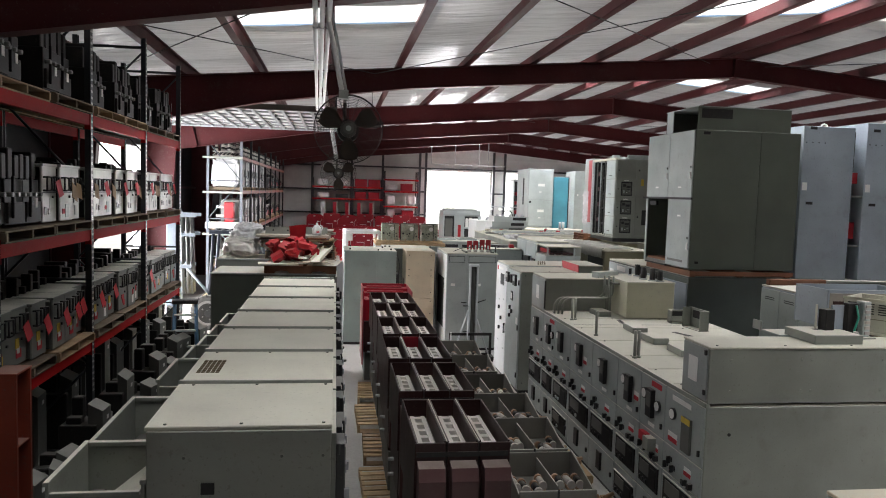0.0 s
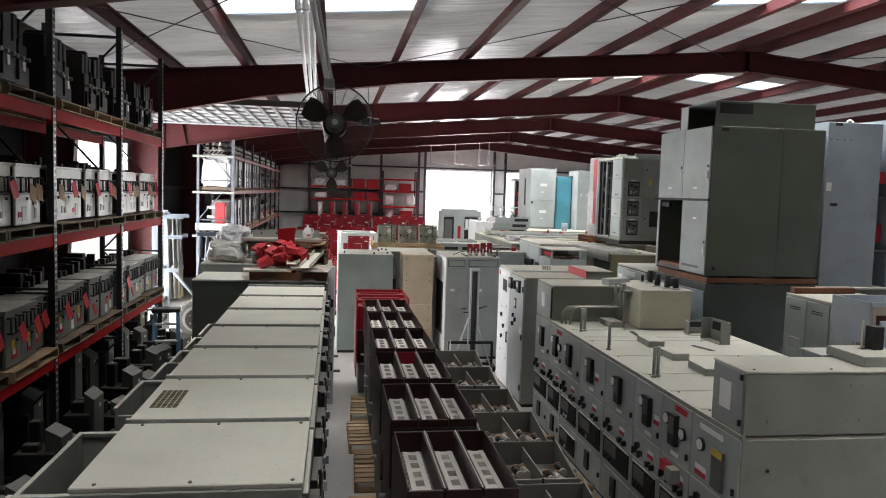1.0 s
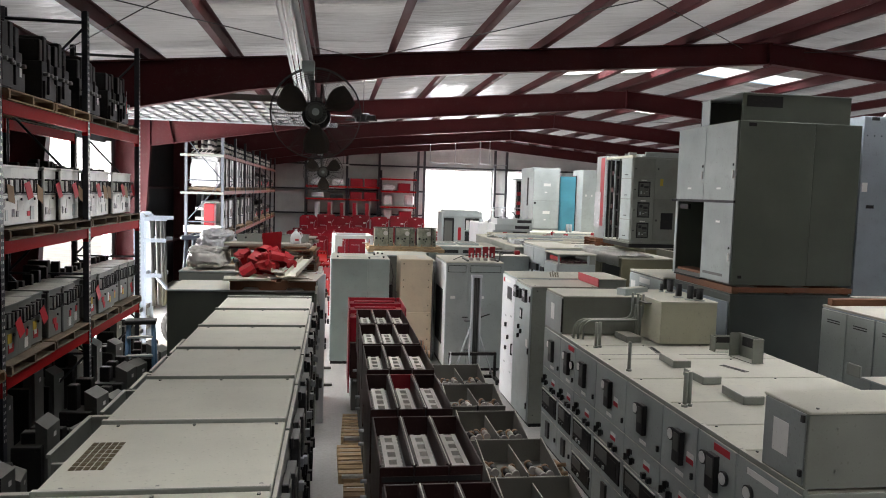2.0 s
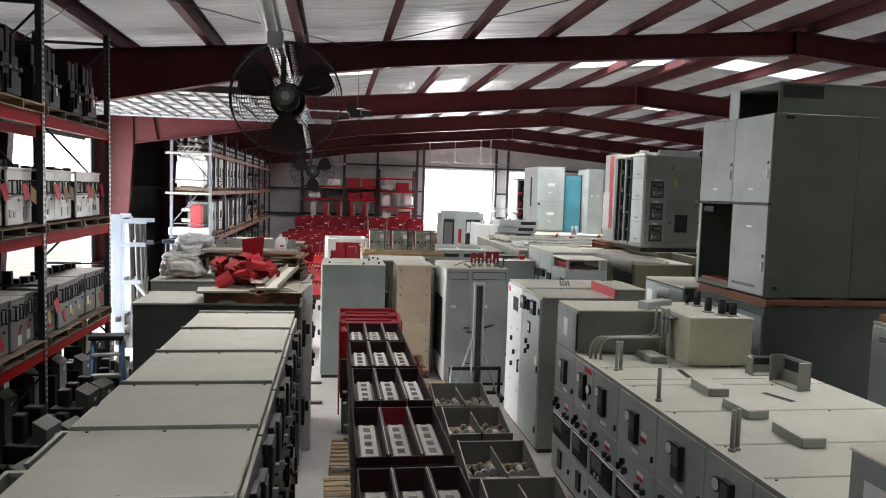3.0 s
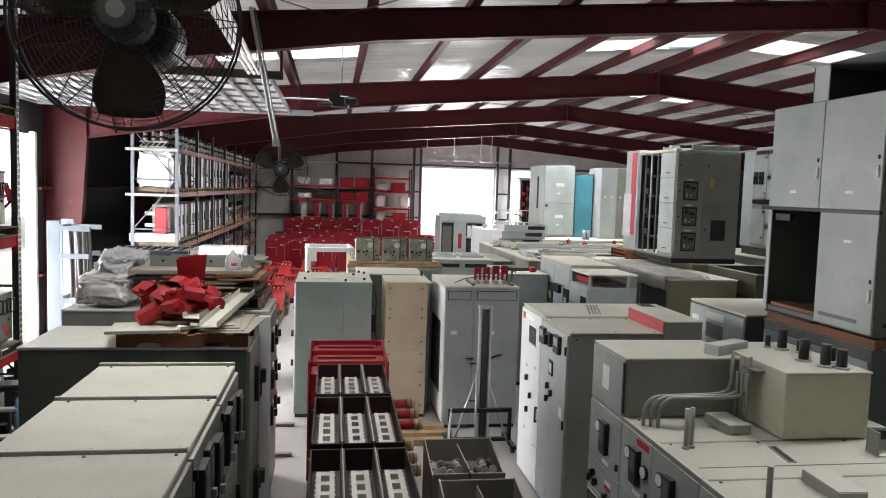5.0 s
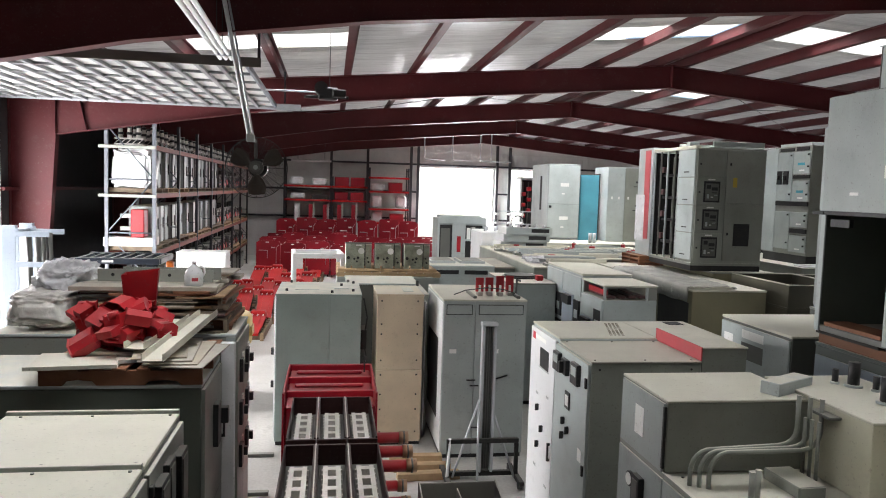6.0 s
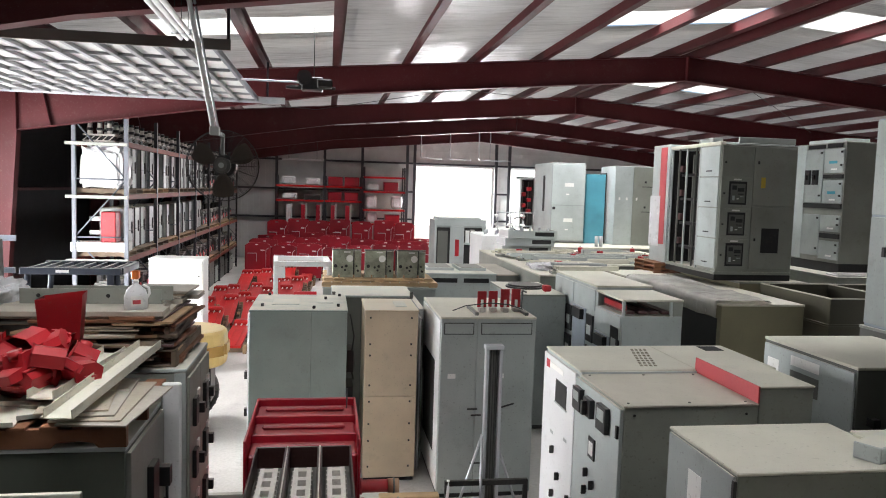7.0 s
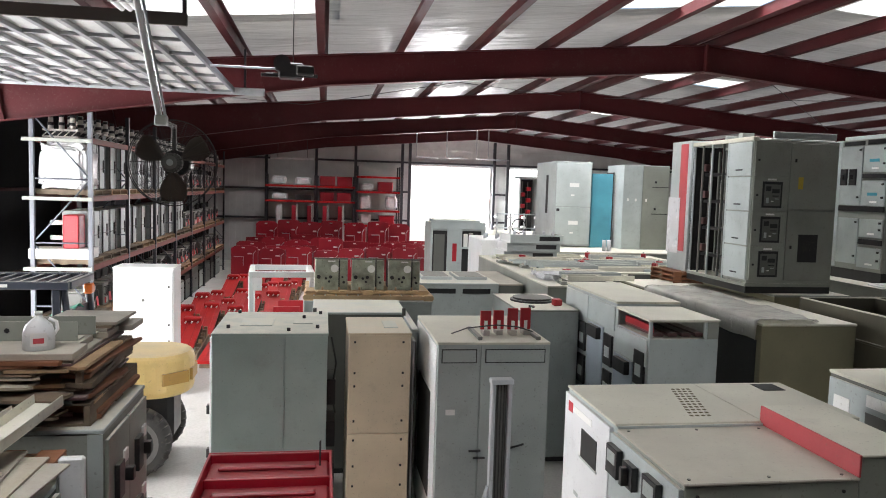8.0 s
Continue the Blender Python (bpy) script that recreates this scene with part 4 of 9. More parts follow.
crumpled("wrapped_parcel", "lumpy parcel in cloudy plastic film on the cabinet", "parcel", (-1.95, 14.6, 2.38), (-1.25, 15.55, 2.78), SHRINK, 2.0, 0.2, 0.6)
crumpled("wrapped_parcel", "parcel of white plastic film piled up", "parcel", (-1.8, 14.9, 2.62), (-1.2, 15.6, 3.02), PLASTIC_WRAP, 5.0, 0.32, 0.8)

# ---- arc-chute breakers in the middle aisle ----
def arc_breaker(at, length, red_mid=False):
    t = thing("air_breaker", "dark maroon air circuit breaker with three open arc chutes" if not red_mid else "dark maroon air circuit breaker with one red-backed chute", "circuit breaker", at, 0, "row of air breakers")
    W, L, H = 0.77, length, 1.66
    box("truck_frame", (0.04, 0.08, 0.03), (W - 0.04, L - 0.02, 0.5), GREY_DARK, t, "dark grey steel truck")
    for x in (0.05, W - 0.11):
        for y in (0.15, L - 0.2):
            tube("wheel", [(x, y, 0.05), (x + 0.06, y, 0.05)], 0.05, BLACK, t, seg=14)
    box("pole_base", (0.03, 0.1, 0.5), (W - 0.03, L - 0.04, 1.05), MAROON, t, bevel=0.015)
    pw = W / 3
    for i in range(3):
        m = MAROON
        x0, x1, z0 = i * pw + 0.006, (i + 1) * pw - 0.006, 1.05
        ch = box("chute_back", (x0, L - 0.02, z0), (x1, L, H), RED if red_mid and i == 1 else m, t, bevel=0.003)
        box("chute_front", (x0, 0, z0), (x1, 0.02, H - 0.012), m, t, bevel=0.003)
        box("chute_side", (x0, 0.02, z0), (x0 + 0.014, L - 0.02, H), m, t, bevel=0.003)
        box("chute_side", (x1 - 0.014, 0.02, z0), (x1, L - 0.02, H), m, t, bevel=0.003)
        box("chute_floor", (x0 + 0.014, 0.02, z0), (x1 - 0.014, L - 0.02, H - 0.17), BLACK, t, bevel=0)
        bm = bmesh.new()
        a, b, za = x0 + 0.055, x1 - 0.055, H - 0.17
        y0, y1 = L * 0.05, L * 0.82
        mesh_box(bm, (a, y0, za), (a + 0.036, y1, za + 0.075))
        mesh_box(bm, (b - 0.036, y0, za), (b, y1, za + 0.075))
        n = 5
        for k in range(n + 1):
            yy = y0 + (y1 - y0 - 0.065) * k / n
            mesh_box(bm, (a + 0.036, yy, za), (b - 0.036, yy + 0.065, za + 0.07))
        for k in range(11):
            yy = y0 + 0.02 + (y1 - y0 - 0.06) * k / 10
            mesh_box(bm, (a - 0.012, yy, za), (a, yy + 0.025, za + 0.055))
            mesh_box(bm, (b, yy, za), (b + 0.012, yy + 0.025, za + 0.055))
        part("arc_grid", bm, CERAMIC, t, "dusty white ceramic arc grid")
        bm = bmesh.new()
        mesh_prism(bm, [(-0.02, 0.62), (-0.14, 0.62), (-0.16, 1.40), (-0.12, 1.49), (-0.0, 1.51)], 0, i * pw + 0.025, (i + 1) * pw - 0.025)
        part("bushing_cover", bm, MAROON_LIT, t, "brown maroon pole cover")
    for i in (1, 2):
        box("partition_edge", (i * pw - 0.005, 0.0, H + 0.0005), (i * pw + 0.005, L, H + 0.004), PORCELAIN, t, "thin pale edge strip", bevel=0)
    box("cross_bar", (0.02, -0.004, 1.54), (W - 0.02, 0.0, 1.58), BLACK, t, bevel=0)
    for z in (0.7, 0.86):
        tube("contact", [(0.0, 0.3, z), (-0.06, 0.3, z)], 0.02, GALV, t)
    return t


ARCS = ((5.78, 1.19, False), (7.3, 1.17, False), (8.72, 1.25, True), (10.22, 1.25, False), (11.62, 1.32, False), (13.08, 1.22, False))
for k, (y, l, r) in enumerate(ARCS):
    arc_breaker((0.84 if k < 3 else 0.87, y, 0.14), l, r)
for k in range(6):
    pallet("weathered wooden pallet under the breakers", (1.8 + 0.04 * (k % 2), 5.75 + 1.42 * k, 0.0), 1.12, 1.2, WOOD_NEW if k % 3 else WOOD, 90 + (k * 7) % 5 - 2, group="pallets under breakers", h=0.14, gap=0.032)

# the red-shrouded breaker at the end of that row
t = thing("air_breaker", "air circuit breaker under bright red ribbed insulating hoods", "circuit breaker", (0.76, 14.42, 0.0))
box("truck_frame", (0.06, 0.1, 0.03), (0.9, 1.2, 0.6), GREY_DARK, t)
for x in (0.0, 0.94):
    box("side_shield", (x, 0.02, 0.35), (x + 0.02, 1.26, 1.8), RED, t, bevel=0.004)
box("back_shield", (0.0, 1.26, 0.35), (0.96, 1.28, 1.8), RED, t, bevel=0.004)
for k in range(3):
    y0 = 0.12 + k * 0.38
    z = 1.64 + 0.05 * k
    h = box("hood", (0.02, y0, 1.2), (0.94, y0 + 0.34, z), RED, t, "glossy red hood", bevel=0.02)
    box("rib", (0.1, y0 + 0.13, z), (0.84, y0 + 0.2, z + 0.035), RED, h, bevel=0.012)
    box("rib", (0.0, y0 + 0.345, 1.2), (0.96, y0 + 0.37, z + 0.06), RED, h, bevel=0.006)
box("lever", (0.86, 1.05, 1.75), (0.875, 1.08, 1.95), BLACK, t)
box("pole_base", (0.03, 0.05, 0.6), (0.93, 1.2, 1.2), MAROON, t)

for z in (0.99, 0.41):
    for y in (0.11, 0.53, 0.99):
        b = tube("bushing", [(0.96, y, z), (1.0, y, z), (1.02, y, z), (1.28, y, z)], 0.062, RED_PART, t, "red insulated bushing", seg=16)
        tube("collar", [(1.0, y, z), (1.03, y, z)], 0.078, RED_PART, b, seg=16)
        tube("tip", [(1.28, y, z), (1.39, y, z)], 0.07, BRASS, b, "tarnished brown contact cluster", seg=16)
        tube("tip_ring", [(1.33, y, z), (1.35, y, z)], 0.076, GREY_DARK, b, seg=16)

for k, (x, y, a, l) in enumerate(((2.15, 16.52, 2, 0.85), (2.12, 16.85, 0, 0.8), (2.1, 17.2, -1, 0.75))):
    b = thing("timber", "pale sawn timber lying on the floor", "timber", (x, y, 0), a, "loose timbers")
    box("beam", (0, 0, 0), (l, 0.14, 0.1), WOOD_NEW, b)
for k, (x, y, l) in enumerate(((-0.15, 17.55, 0.62), (-0.1, 16.2, 0.6))):
    b = thing("steel_skid", "grey steel skid rail lying on the floor", "skid rail", (x, y, 0), 0, "skid rails")
    box("rail", (0, 0, 0), (l, 0.09, 0.05), GREY_DARK, b)

# ---- fuse trays between the breakers and the right-hand switchgear ----
def fuse_tray(at, w, d, seed):
    t = thing("fuse_tray", "grey-brown steel tray box of dusty fuse bushings", "fuse tray", at, 0, "row of fuse trays")
    g = random.Random(seed)
    box("body", (0, 0.1, 0), (w, d, 0.56), GREY_DARK, t)
    box("front_panel", (0, 0.0, 0.3), (w, 0.03, 0.74), TRAY, t)
    box("back_panel", (0, d - 0.02, 0.56), (w, d, 0.84), TRAY, t)
    for x in (0, w - 0.015):
        bm = bmesh.new()
        mesh_prism(bm, [(0.03, 0.5), (d - 0.02, 0.5), (d - 0.02, 0.86), (0.03, 0.7)], 0, x, x + 0.015)
        part("side_panel", bm, TRAY, t)
    box("divider", (w / 2 - 0.006, 0.03, 0.56), (w / 2 + 0.006, d - 0.02, 0.78), TRAY, t, bevel=0)
    box("strap", (w / 2 - 0.012, -0.004, 0.3), (w / 2 + 0.012, 0.0, 0.75), BLACK, t, bevel=0)
    for i in range(8):
        x = (i + 0.5) * w / 8 + g.uniform(-0.02, 0.02)
        y = d * 0.42 + g.uniform(-0.12, 0.16)
        s = tube("fuse", [(x, y - 0.09, 0.64), (x + g.uniform(-0.03, 0.03), y + 0.09, 0.64)], 0.04, NEAR_BLACK if i % 3 else PORCELAIN, t, "dusty fuse", seg=10)
        tube("ferrule", [(x, y - 0.12, 0.64), (x, y - 0.08, 0.64)], 0.046, PORCELAIN, s, seg=10)
        tube("ferrule", [(x, y + 0.07, 0.64), (x, y + 0.12, 0.64)], 0.046, BRASS, s, seg=10)
        box("clip", (x - 0.035, y - 0.11, 0.56), (x + 0.035, y + 0.11, 0.605), BRASS, t)
    return t


for k, (y0, y1, x) in enumerate(((7.28, 8.15, 2.1), (8.5, 9.42, 2.18), (9.65, 10.6, 2.2), (10.85, 11.75, 2.15), (12.3, 13.15, 2.16), (13.55, 14.43, 2.16))):
    fuse_tray((x, y0, 0), 0.82, y1 - y0, k)
for k in range(3):
    pallet("weathered wooden pallet beside the fuse trays", (3.0, 7.6 + 1.6 * k, 0), 0.6, 1.0, WOOD_NEW, group="pallets by the trays", h=0.12)
    b = thing("fuse_heap", "heap of old brass-ended fuses on a pallet", "fuses", (3.0, 7.6 + 1.6 * k, 0.12), kind="stuff")
    bm = bmesh.new()
    g = random.Random(40 + k)
    for i in range(26):
        x, y, a = g.uniform(0.08, 0.5), g.uniform(0.12, 0.88), g.uniform(0, 3.14)
        z = 0.03 + g.uniform(0, 0.09)
        mesh_tube(bm, [(x - 0.09 * math.cos(a), y - 0.09 * math.sin(a), z), (x + 0.09 * math.cos(a), y + 0.09 * math.sin(a), z)], 0.028, 8)
    part("fuse", bm, BRASS, b)

# ---- the metal-clad switchgear on the right ----
YS = [6.6, 7.42, 8.05, 8.75, 9.66, 10.6, 11.4, 12.05, 12.88]
rng = random.Random(21)


def round_meter(parent, f, u, v, r=0.05):
    (x0, y0, z0), (x1, y1, z1) = f(u - 0.001, v - 0.001, u + 0.001, v + 0.001, 0.02, 0.045)
    m = tube("meter", [((x1), (y0 + y1) / 2, (z0 + z1) / 2), ((x0), (y0 + y1) / 2, (z0 + z1) / 2)], r + 0.012, BLACK, parent, seg=16)
    (x0, y0, z0), (x1, y1, z1) = f(u - 0.001, v - 0.001, u + 0.001, v + 0.001, 0.045, 0.05)
    tube("dial", [(x1, (y0 + y1) / 2, (z0 + z1) / 2), (x0, (y0 + y1) / 2, (z0 + z1) / 2)], r, PAPER, m, seg=16)


def pistol_grip(parent, f, u, v):
    face_box("switch_plate", parent, f, u - 0.026, v - 0.026, u + 0.026, v + 0.026, 0.02, 0.03, BLACK)
    face_box("grip", parent, f, u - 0.009, v - 0.045, u + 0.009, v + 0.032, 0.03, 0.072, BLACK)


def breaker_window(parent, f, u0, v0, u1, v1):
    """A framed breaker front: dark grey plate, black slot, small buttons."""
    g = random.Random(int(u1 * 1000 + v0 * 77))
    w = face_box("escutcheon", parent, f, u0, v0, u1, v1, 0.02, 0.034, NEAR_BLACK, "black breaker escutcheon")
    s = u1 - u0
    face_box("slot", w, f, u0 + s * 0.08, v0 + 0.11, u0 + s * 0.55, v1 - 0.03, 0.034, 0.04, GREY_DARK, "", 0)
    face_box("slot", w, f, u0 + s * 0.64, v0 + 0.05, u0 + s * 0.9, v1 - 0.05, 0.034, 0.04, NEAR_BLACK, "", 0)
    for i in range(3):
        a = u0 + s * (0.1 + 0.16 * i)
        face_box("toggle", w, f, a, v0 + 0.03, a + 0.035, v0 + 0.075, 0.034, 0.055, BLACK if g.random() < 0.6 else GREY_PALE)
    face_box("sill", w, f, u0 - 0.01, v1, u1 + 0.01, v1 + 0.012, 0.02, 0.045, GREY_MID)


def warning_label(parent, f, u, v, w=0.15, h=0.085):
    """A white label with a red band."""
    l = face_box("label", parent, f, u, v, u + w, v + h, 0.02, 0.022, PAPER, "white label with a red band", 0)
    face_box("label_band", l, f, u, v, u + w, v + h * 0.5, 0.022, 0.024, RED_TAG, "", 0)


for k, (y0, y1) in enumerate(zip(YS, YS[1:])):
    w = y1 - y0
    c = thing("switchgear_section", "grey steel switchgear section with relays, switches and a dusty cream roof", "switchgear", (3.7, y0, 0), group="metal-clad switchgear row")
    size = (2.4, w, 1.82)
    box("base_channel", (0.02, 0.01, 0), (2.38, w - 0.01, 0.06), BLACK, c, bevel=0)
    box("body", (0, 0.003, 0.06), (2.4, w - 0.003, 1.795), GREY, c)
    box("roof_panel", (0.03, 0.012, 1.795), (2.38, w - 0.012, 1.815), CREAM_TOP, c, "dusty cream roof panel")
    box("roof_lip", (-0.01, 0.0, 1.79), (0.03, w, 1.83), GREY, c, bevel=0.003)
    bolt_row("screw", [(x, w - 0.05, 1.815) for x in (0.12, 0.9, 1.7)], 0.012, 2, 0.01, GREY_DARK, c)
    if k == 5:
        box("roof_seam", (0.1, 0.23, 1.8), (1.8, 0.243, 1.8165), BLACK, c, "open black roof seam", bevel=0)
    if k == 0:
        tube("cable_hole", [(0.24, 0.003, 1.53), (0.24, -0.004, 1.53)], 0.016, HOLE_SHADE, c, "round dark hole", seg=12)
    f = on_face("-x", size)
    top = face_box("door", c, f, 0.008, 1.2, w - 0.008, 1.785, 0, 0.02, GREY_MID)
    strip = face_box("door", c, f, 0.008, 0.9, w - 0.008, 1.192, 0, 0.02, GREY_MID)
    mids = face_box("door", c, f, 0.008, 0.49, w - 0.008, 0.892, 0, 0.02, GREY_MID)
    base = face_box("door", c, f, 0.008, 0.07, w - 0.008, 0.482, 0, 0.02, GREY_MID)
    if k == 0:
        round_meter(top, f, 0.2, 1.55)
        face_box("name_plate", top, f, 0.16, 1.69, 0.56, 1.74, 0.02, 0.024, PAPER, "pale engraved plate", 0)
        r = face_box("relay", top, f, 0.42, 1.25, 0.6, 1.6, 0.02, 0.05, GREY_DARK, "dark blue-grey relay")
        face_box("band", r, f, 0.42, 1.54, 0.6, 1.6, 0.05, 0.053, YELLOW_TAG, "orange band", 0)
        warning_label(top, f, 0.1, 1.25, 0.2, 0.1)
    else:
        u = w * rng.uniform(0.34, 0.5)
        r = face_box("relay", top, f, u, 1.36, u + 0.15, 1.67, 0.02, 0.07, BLACK, "black protective relay")
        face_box("glass", r, f, u + 0.025, 1.48, u + 0.125, 1.64, 0.07, 0.074, GREY_DARK, "", 0)
        face_box("relay_trim", r, f, u - 0.012, 1.35, u + 0.162, 1.36, 0.02, 0.03, GREY_PALE, "", 0)
        round_meter(top, f, u - 0.1, 1.58)
        if k in (1, 6):
            round_meter(top, f, u + 0.24, 1.52)
            face_box("label", top, f, u + 0.05, 1.7, u + 0.3, 1.76, 0.02, 0.023, RED_TAG, "red name strip", 0)
        if k in (4, 2):
            warning_label(top, f, u + 0.2, 1.42, 0.13, 0.1)
        face_box("name_plate", top, f, u, 1.25, u + 0.16, 1.29, 0.02, 0.023, PAPER, "white label", 0)
        if k in (1,):
            face_box("red_switch", strip, f, 0.12, 1.06, 0.3, 1.16, 0.02, 0.08, RED_TAG)
            face_box("test_block", strip, f, 0.32, 1.02, 0.46, 1.16, 0.02, 0.12, GREY)
    n = 3 if w > 0.6 else 2
    for i in range(n):
        pistol_grip(strip, f, w * 0.14 + 0.075 * i, 1.0 + 0.07 * (i % 2))
    warning_label(strip, f, w * 0.58, 1.02)
    for i in range(2):
        face_box("fuse_block", strip, f, w * (0.62 + 0.14 * i), 0.93, w * (0.62 + 0.14 * i) + 0.05, 0.99, 0.02, 0.07, BLACK)
    breaker_window(mids, f, 0.06, 0.57, w - 0.07, 0.855)
    if k % 3 != 2:
        face_box("trip_unit", base, f, w * 0.4, 0.2, w * 0.4 + 0.14, 0.44, 0.02, 0.05, BLACK, "black trip unit")
    else:
        breaker_window(base, f, 0.06, 0.14, w - 0.07, 0.4)
    face_box("latch", base, f, w - 0.08, 0.25, w - 0.05, 0.31, 0.02, 0.045, BLACK)
    face_box("latch", top, f, w - 0.07, 1.3, w - 0.045, 1.36, 0.02, 0.045, BLACK)

# raised box over the nearest section
c = thing("top_hat_box", "grey-green bolted steel box with a cream top on the switchgear", "switchgear box", (3.7, 6.6, 1.83))
size = (2.4, 0.52, 0.545)
box("body", (0, 0, 0), (2.4, 0.52, 0.525), GREY, c)
box("top_panel", (-0.008, -0.008, 0.525), (2.4, 0.528, 0.545), CREAM_TOP, c)
f = on_face("-x", size)
face_box("cover", c, f, 0.02, 0.02, 0.5, 0.52, 0, 0.012, GREY_MID)
face_box("label", c, f, 0.14, 0.16, 0.32, 0.4, 0.012, 0.015, PAPER, "blank white label", 0)
for u, v in ((0.47, 0.08), (0.47, 0.46)):
    face_box("latch", c, f, u, v, u + 0.03, v + 0.05, 0.012, 0.035, BLACK)
bolt_row("bolt", [(x, 0, z) for x in (0.22, 0.95, 1.05, 1.8, 2.15) for z in (0.12, 0.42)], 0.014, 1, -0.01, GREY, c)
bolt_row("screw", [(x, 0.06, 0.545) for x in (0.1, 0.8, 1.5)], 0.012, 2, 0.008, GREY_DARK, c)
c = thing("wireway", "grey sheet-steel wireway tray lying on the switchgear", "wireway", (4.85, 6.72, 2.375))
box("body", (0, 0, 0), (0.52, 0.5, 0.09), GREY, c)
box("flange", (-0.1, 0.42, 0.0), (0.62, 0.75, 0.012), GREY_PALE, c)
box("tab", (-0.12, 0.74, 0.0), (-0.1, 0.9, 0.1), GREY, c)
box("slot", (0.2, 0.3, 0.0905), (0.4, 0.36, 0.092), HOLE_SHADE, c, bevel=0)

# roof clutter on the row: ducts, pipe stubs, slots
for x, y, l, a in ((4.42, 11.48, 0.52, 3), (4.4, 10.06, 0.56, -3), (4.38, 9.3, 0.55, 2), (4.4, 8.55, 0.57, -2)):
    b = thing("wireway", "short dusty grey duct block lying on the switchgear roof", "wireway", (x, y, 1.816), a, "duct blocks")
    box("duct", (0.03, 0.07, 0), (0.25, l - 0.06, 0.085), GREY, b, bevel=0.006)
    box("end_cap", (0.04, 0.064, 0.006), (0.24, 0.07, 0.08), GREY, b, bevel=0)
for x, y, n in ((3.9, 11.25, 2), (3.84, 10.0, 1), (3.82, 8.6, 2)):
    for i in range(n):
        b = thing("conduit_stub", "upright grey conduit stub on the switchgear roof", "conduit", (x + 0.06 * i, y + 0.03 * i, 1.81), 0, "conduit stubs")
        tube("pipe", [(0, 0, 0), (0, 0, 0.34)], 0.02, GREY, b, seg=12)
        tube("collar", [(0, 0, 0), (0, 0, 0.03)], 0.032, GREY, b, seg=12)
for x, y, a in ((4.58, 10.9, -8), (5.2, 9.9, 20)):
    b = thing("roof_slot", "dark cable slot in the switchgear roof", "cable slot", (x, y, 1.816), a, "cable slots")
    box("rim", (0, 0, 0), (0.07, 0.36, 0.006), GREY_DARK, b, bevel=0)
    box("gap", (0.015, 0.015, 0.006), (0.055, 0.345, 0.008), HOLE_SHADE, b, bevel=0)
for x, y, a, l, h in ((5.40, 10.9, -4, 0.32, 0.2), (5.42, 10.74, -84, 0.46, 0.3)):
    b = thing("bracket", "upright bent grey steel bracket on the switchgear roof", "bracket", (x, y, 1.816), a, "roof brackets")
    box("foot", (0, 0.06, 0), (l, 0.22, 0.008), GREY, b, bevel=0)
    box("plate", (0, 0.2, 0.008), (l, 0.215, h), GREY, b, bevel=0.003)
    box("window", (l * 0.15, 0.196, h * 0.5), (l * 0.85, 0.2, h * 0.88), HOLE_SHADE, b, bevel=0)
    for u in (0.0, l - 0.015):
        box("cheek", (u, 0.06, 0.008), (u + 0.015, 0.2, h), GREY, b, bevel=0.003)

# the gauge box with conduits, and the yellowed box behind it
c = thing("relay_box", "grey-green steel relay box with a white label on the switchgear", "relay box", (3.7, 12.06, 1.83))
size = (1.15, 0.82, 0.55)
box("body", (0, 0, 0), (1.15, 0.82, 0.53), GREY, c)
box("top_panel", (-0.008, -0.008, 0.53), (1.158, 0.828, 0.55), CREAM_TOP, c)
f = on_face("-x", size)
face_box("door", c, f, 0.015, 0.0, 0.8, 0.52, 0, 0.018, GREY_MID)
face_box("label", c, f, 0.3, 0.15, 0.46, 0.38, 0.018, 0.021, PAPER, "blank white label", 0)
face_box("hinge", c, f, 0.79, 0.03, 0.82, 0.5, 0.0, 0.022, BLACK)
b = thing("wireway", "grey duct block lying on the relay box", "wireway", (4.55, 12.25, 2.38), -62)
box("duct", (0, 0, 0), (0.16, 0.5, 0.1), GREY_PALE, b)
b = thing("instrument_box", "yellowed cream steel box with black bushings on top", "instrument box", (4.84, 11.38, 1.83))
size = (0.8, 1.25, 0.58)
box("body", (0, 0, 0), (0.8, 1.25, 0.56), YELLOWED, b)
box("top_panel", (-0.01, -0.01, 0.56), (0.81, 1.26, 0.58), CREAM_TOP, b)
box("bracket", (-0.1, 0.3, 0.5), (0.0, 0.55, 0.52), GREY_DARK, b)
for i, (x, y, h) in enumerate(((0.44, 0.42, 0.2), (0.5, 0.2, 0.2), (0.6, 0.12, 0.17), (0.66, 0.35, 0.14), (0.54, 0.9, 0.2), (0.45, 1.0, 0.12), (0.62, 0.75, 0.12))):
    tube("bushing", [(x, y, 0.58), (x, y, 0.58 + h)], 0.045 if h > 0.13 else 0.025, BLACK, b, "black moulded bushing", seg=12)
    tube("base_ring", [(x, y, 0.58), (x, y, 0.60)], 0.07 if h > 0.13 else 0.035, GREY_PALE, b, seg=14)
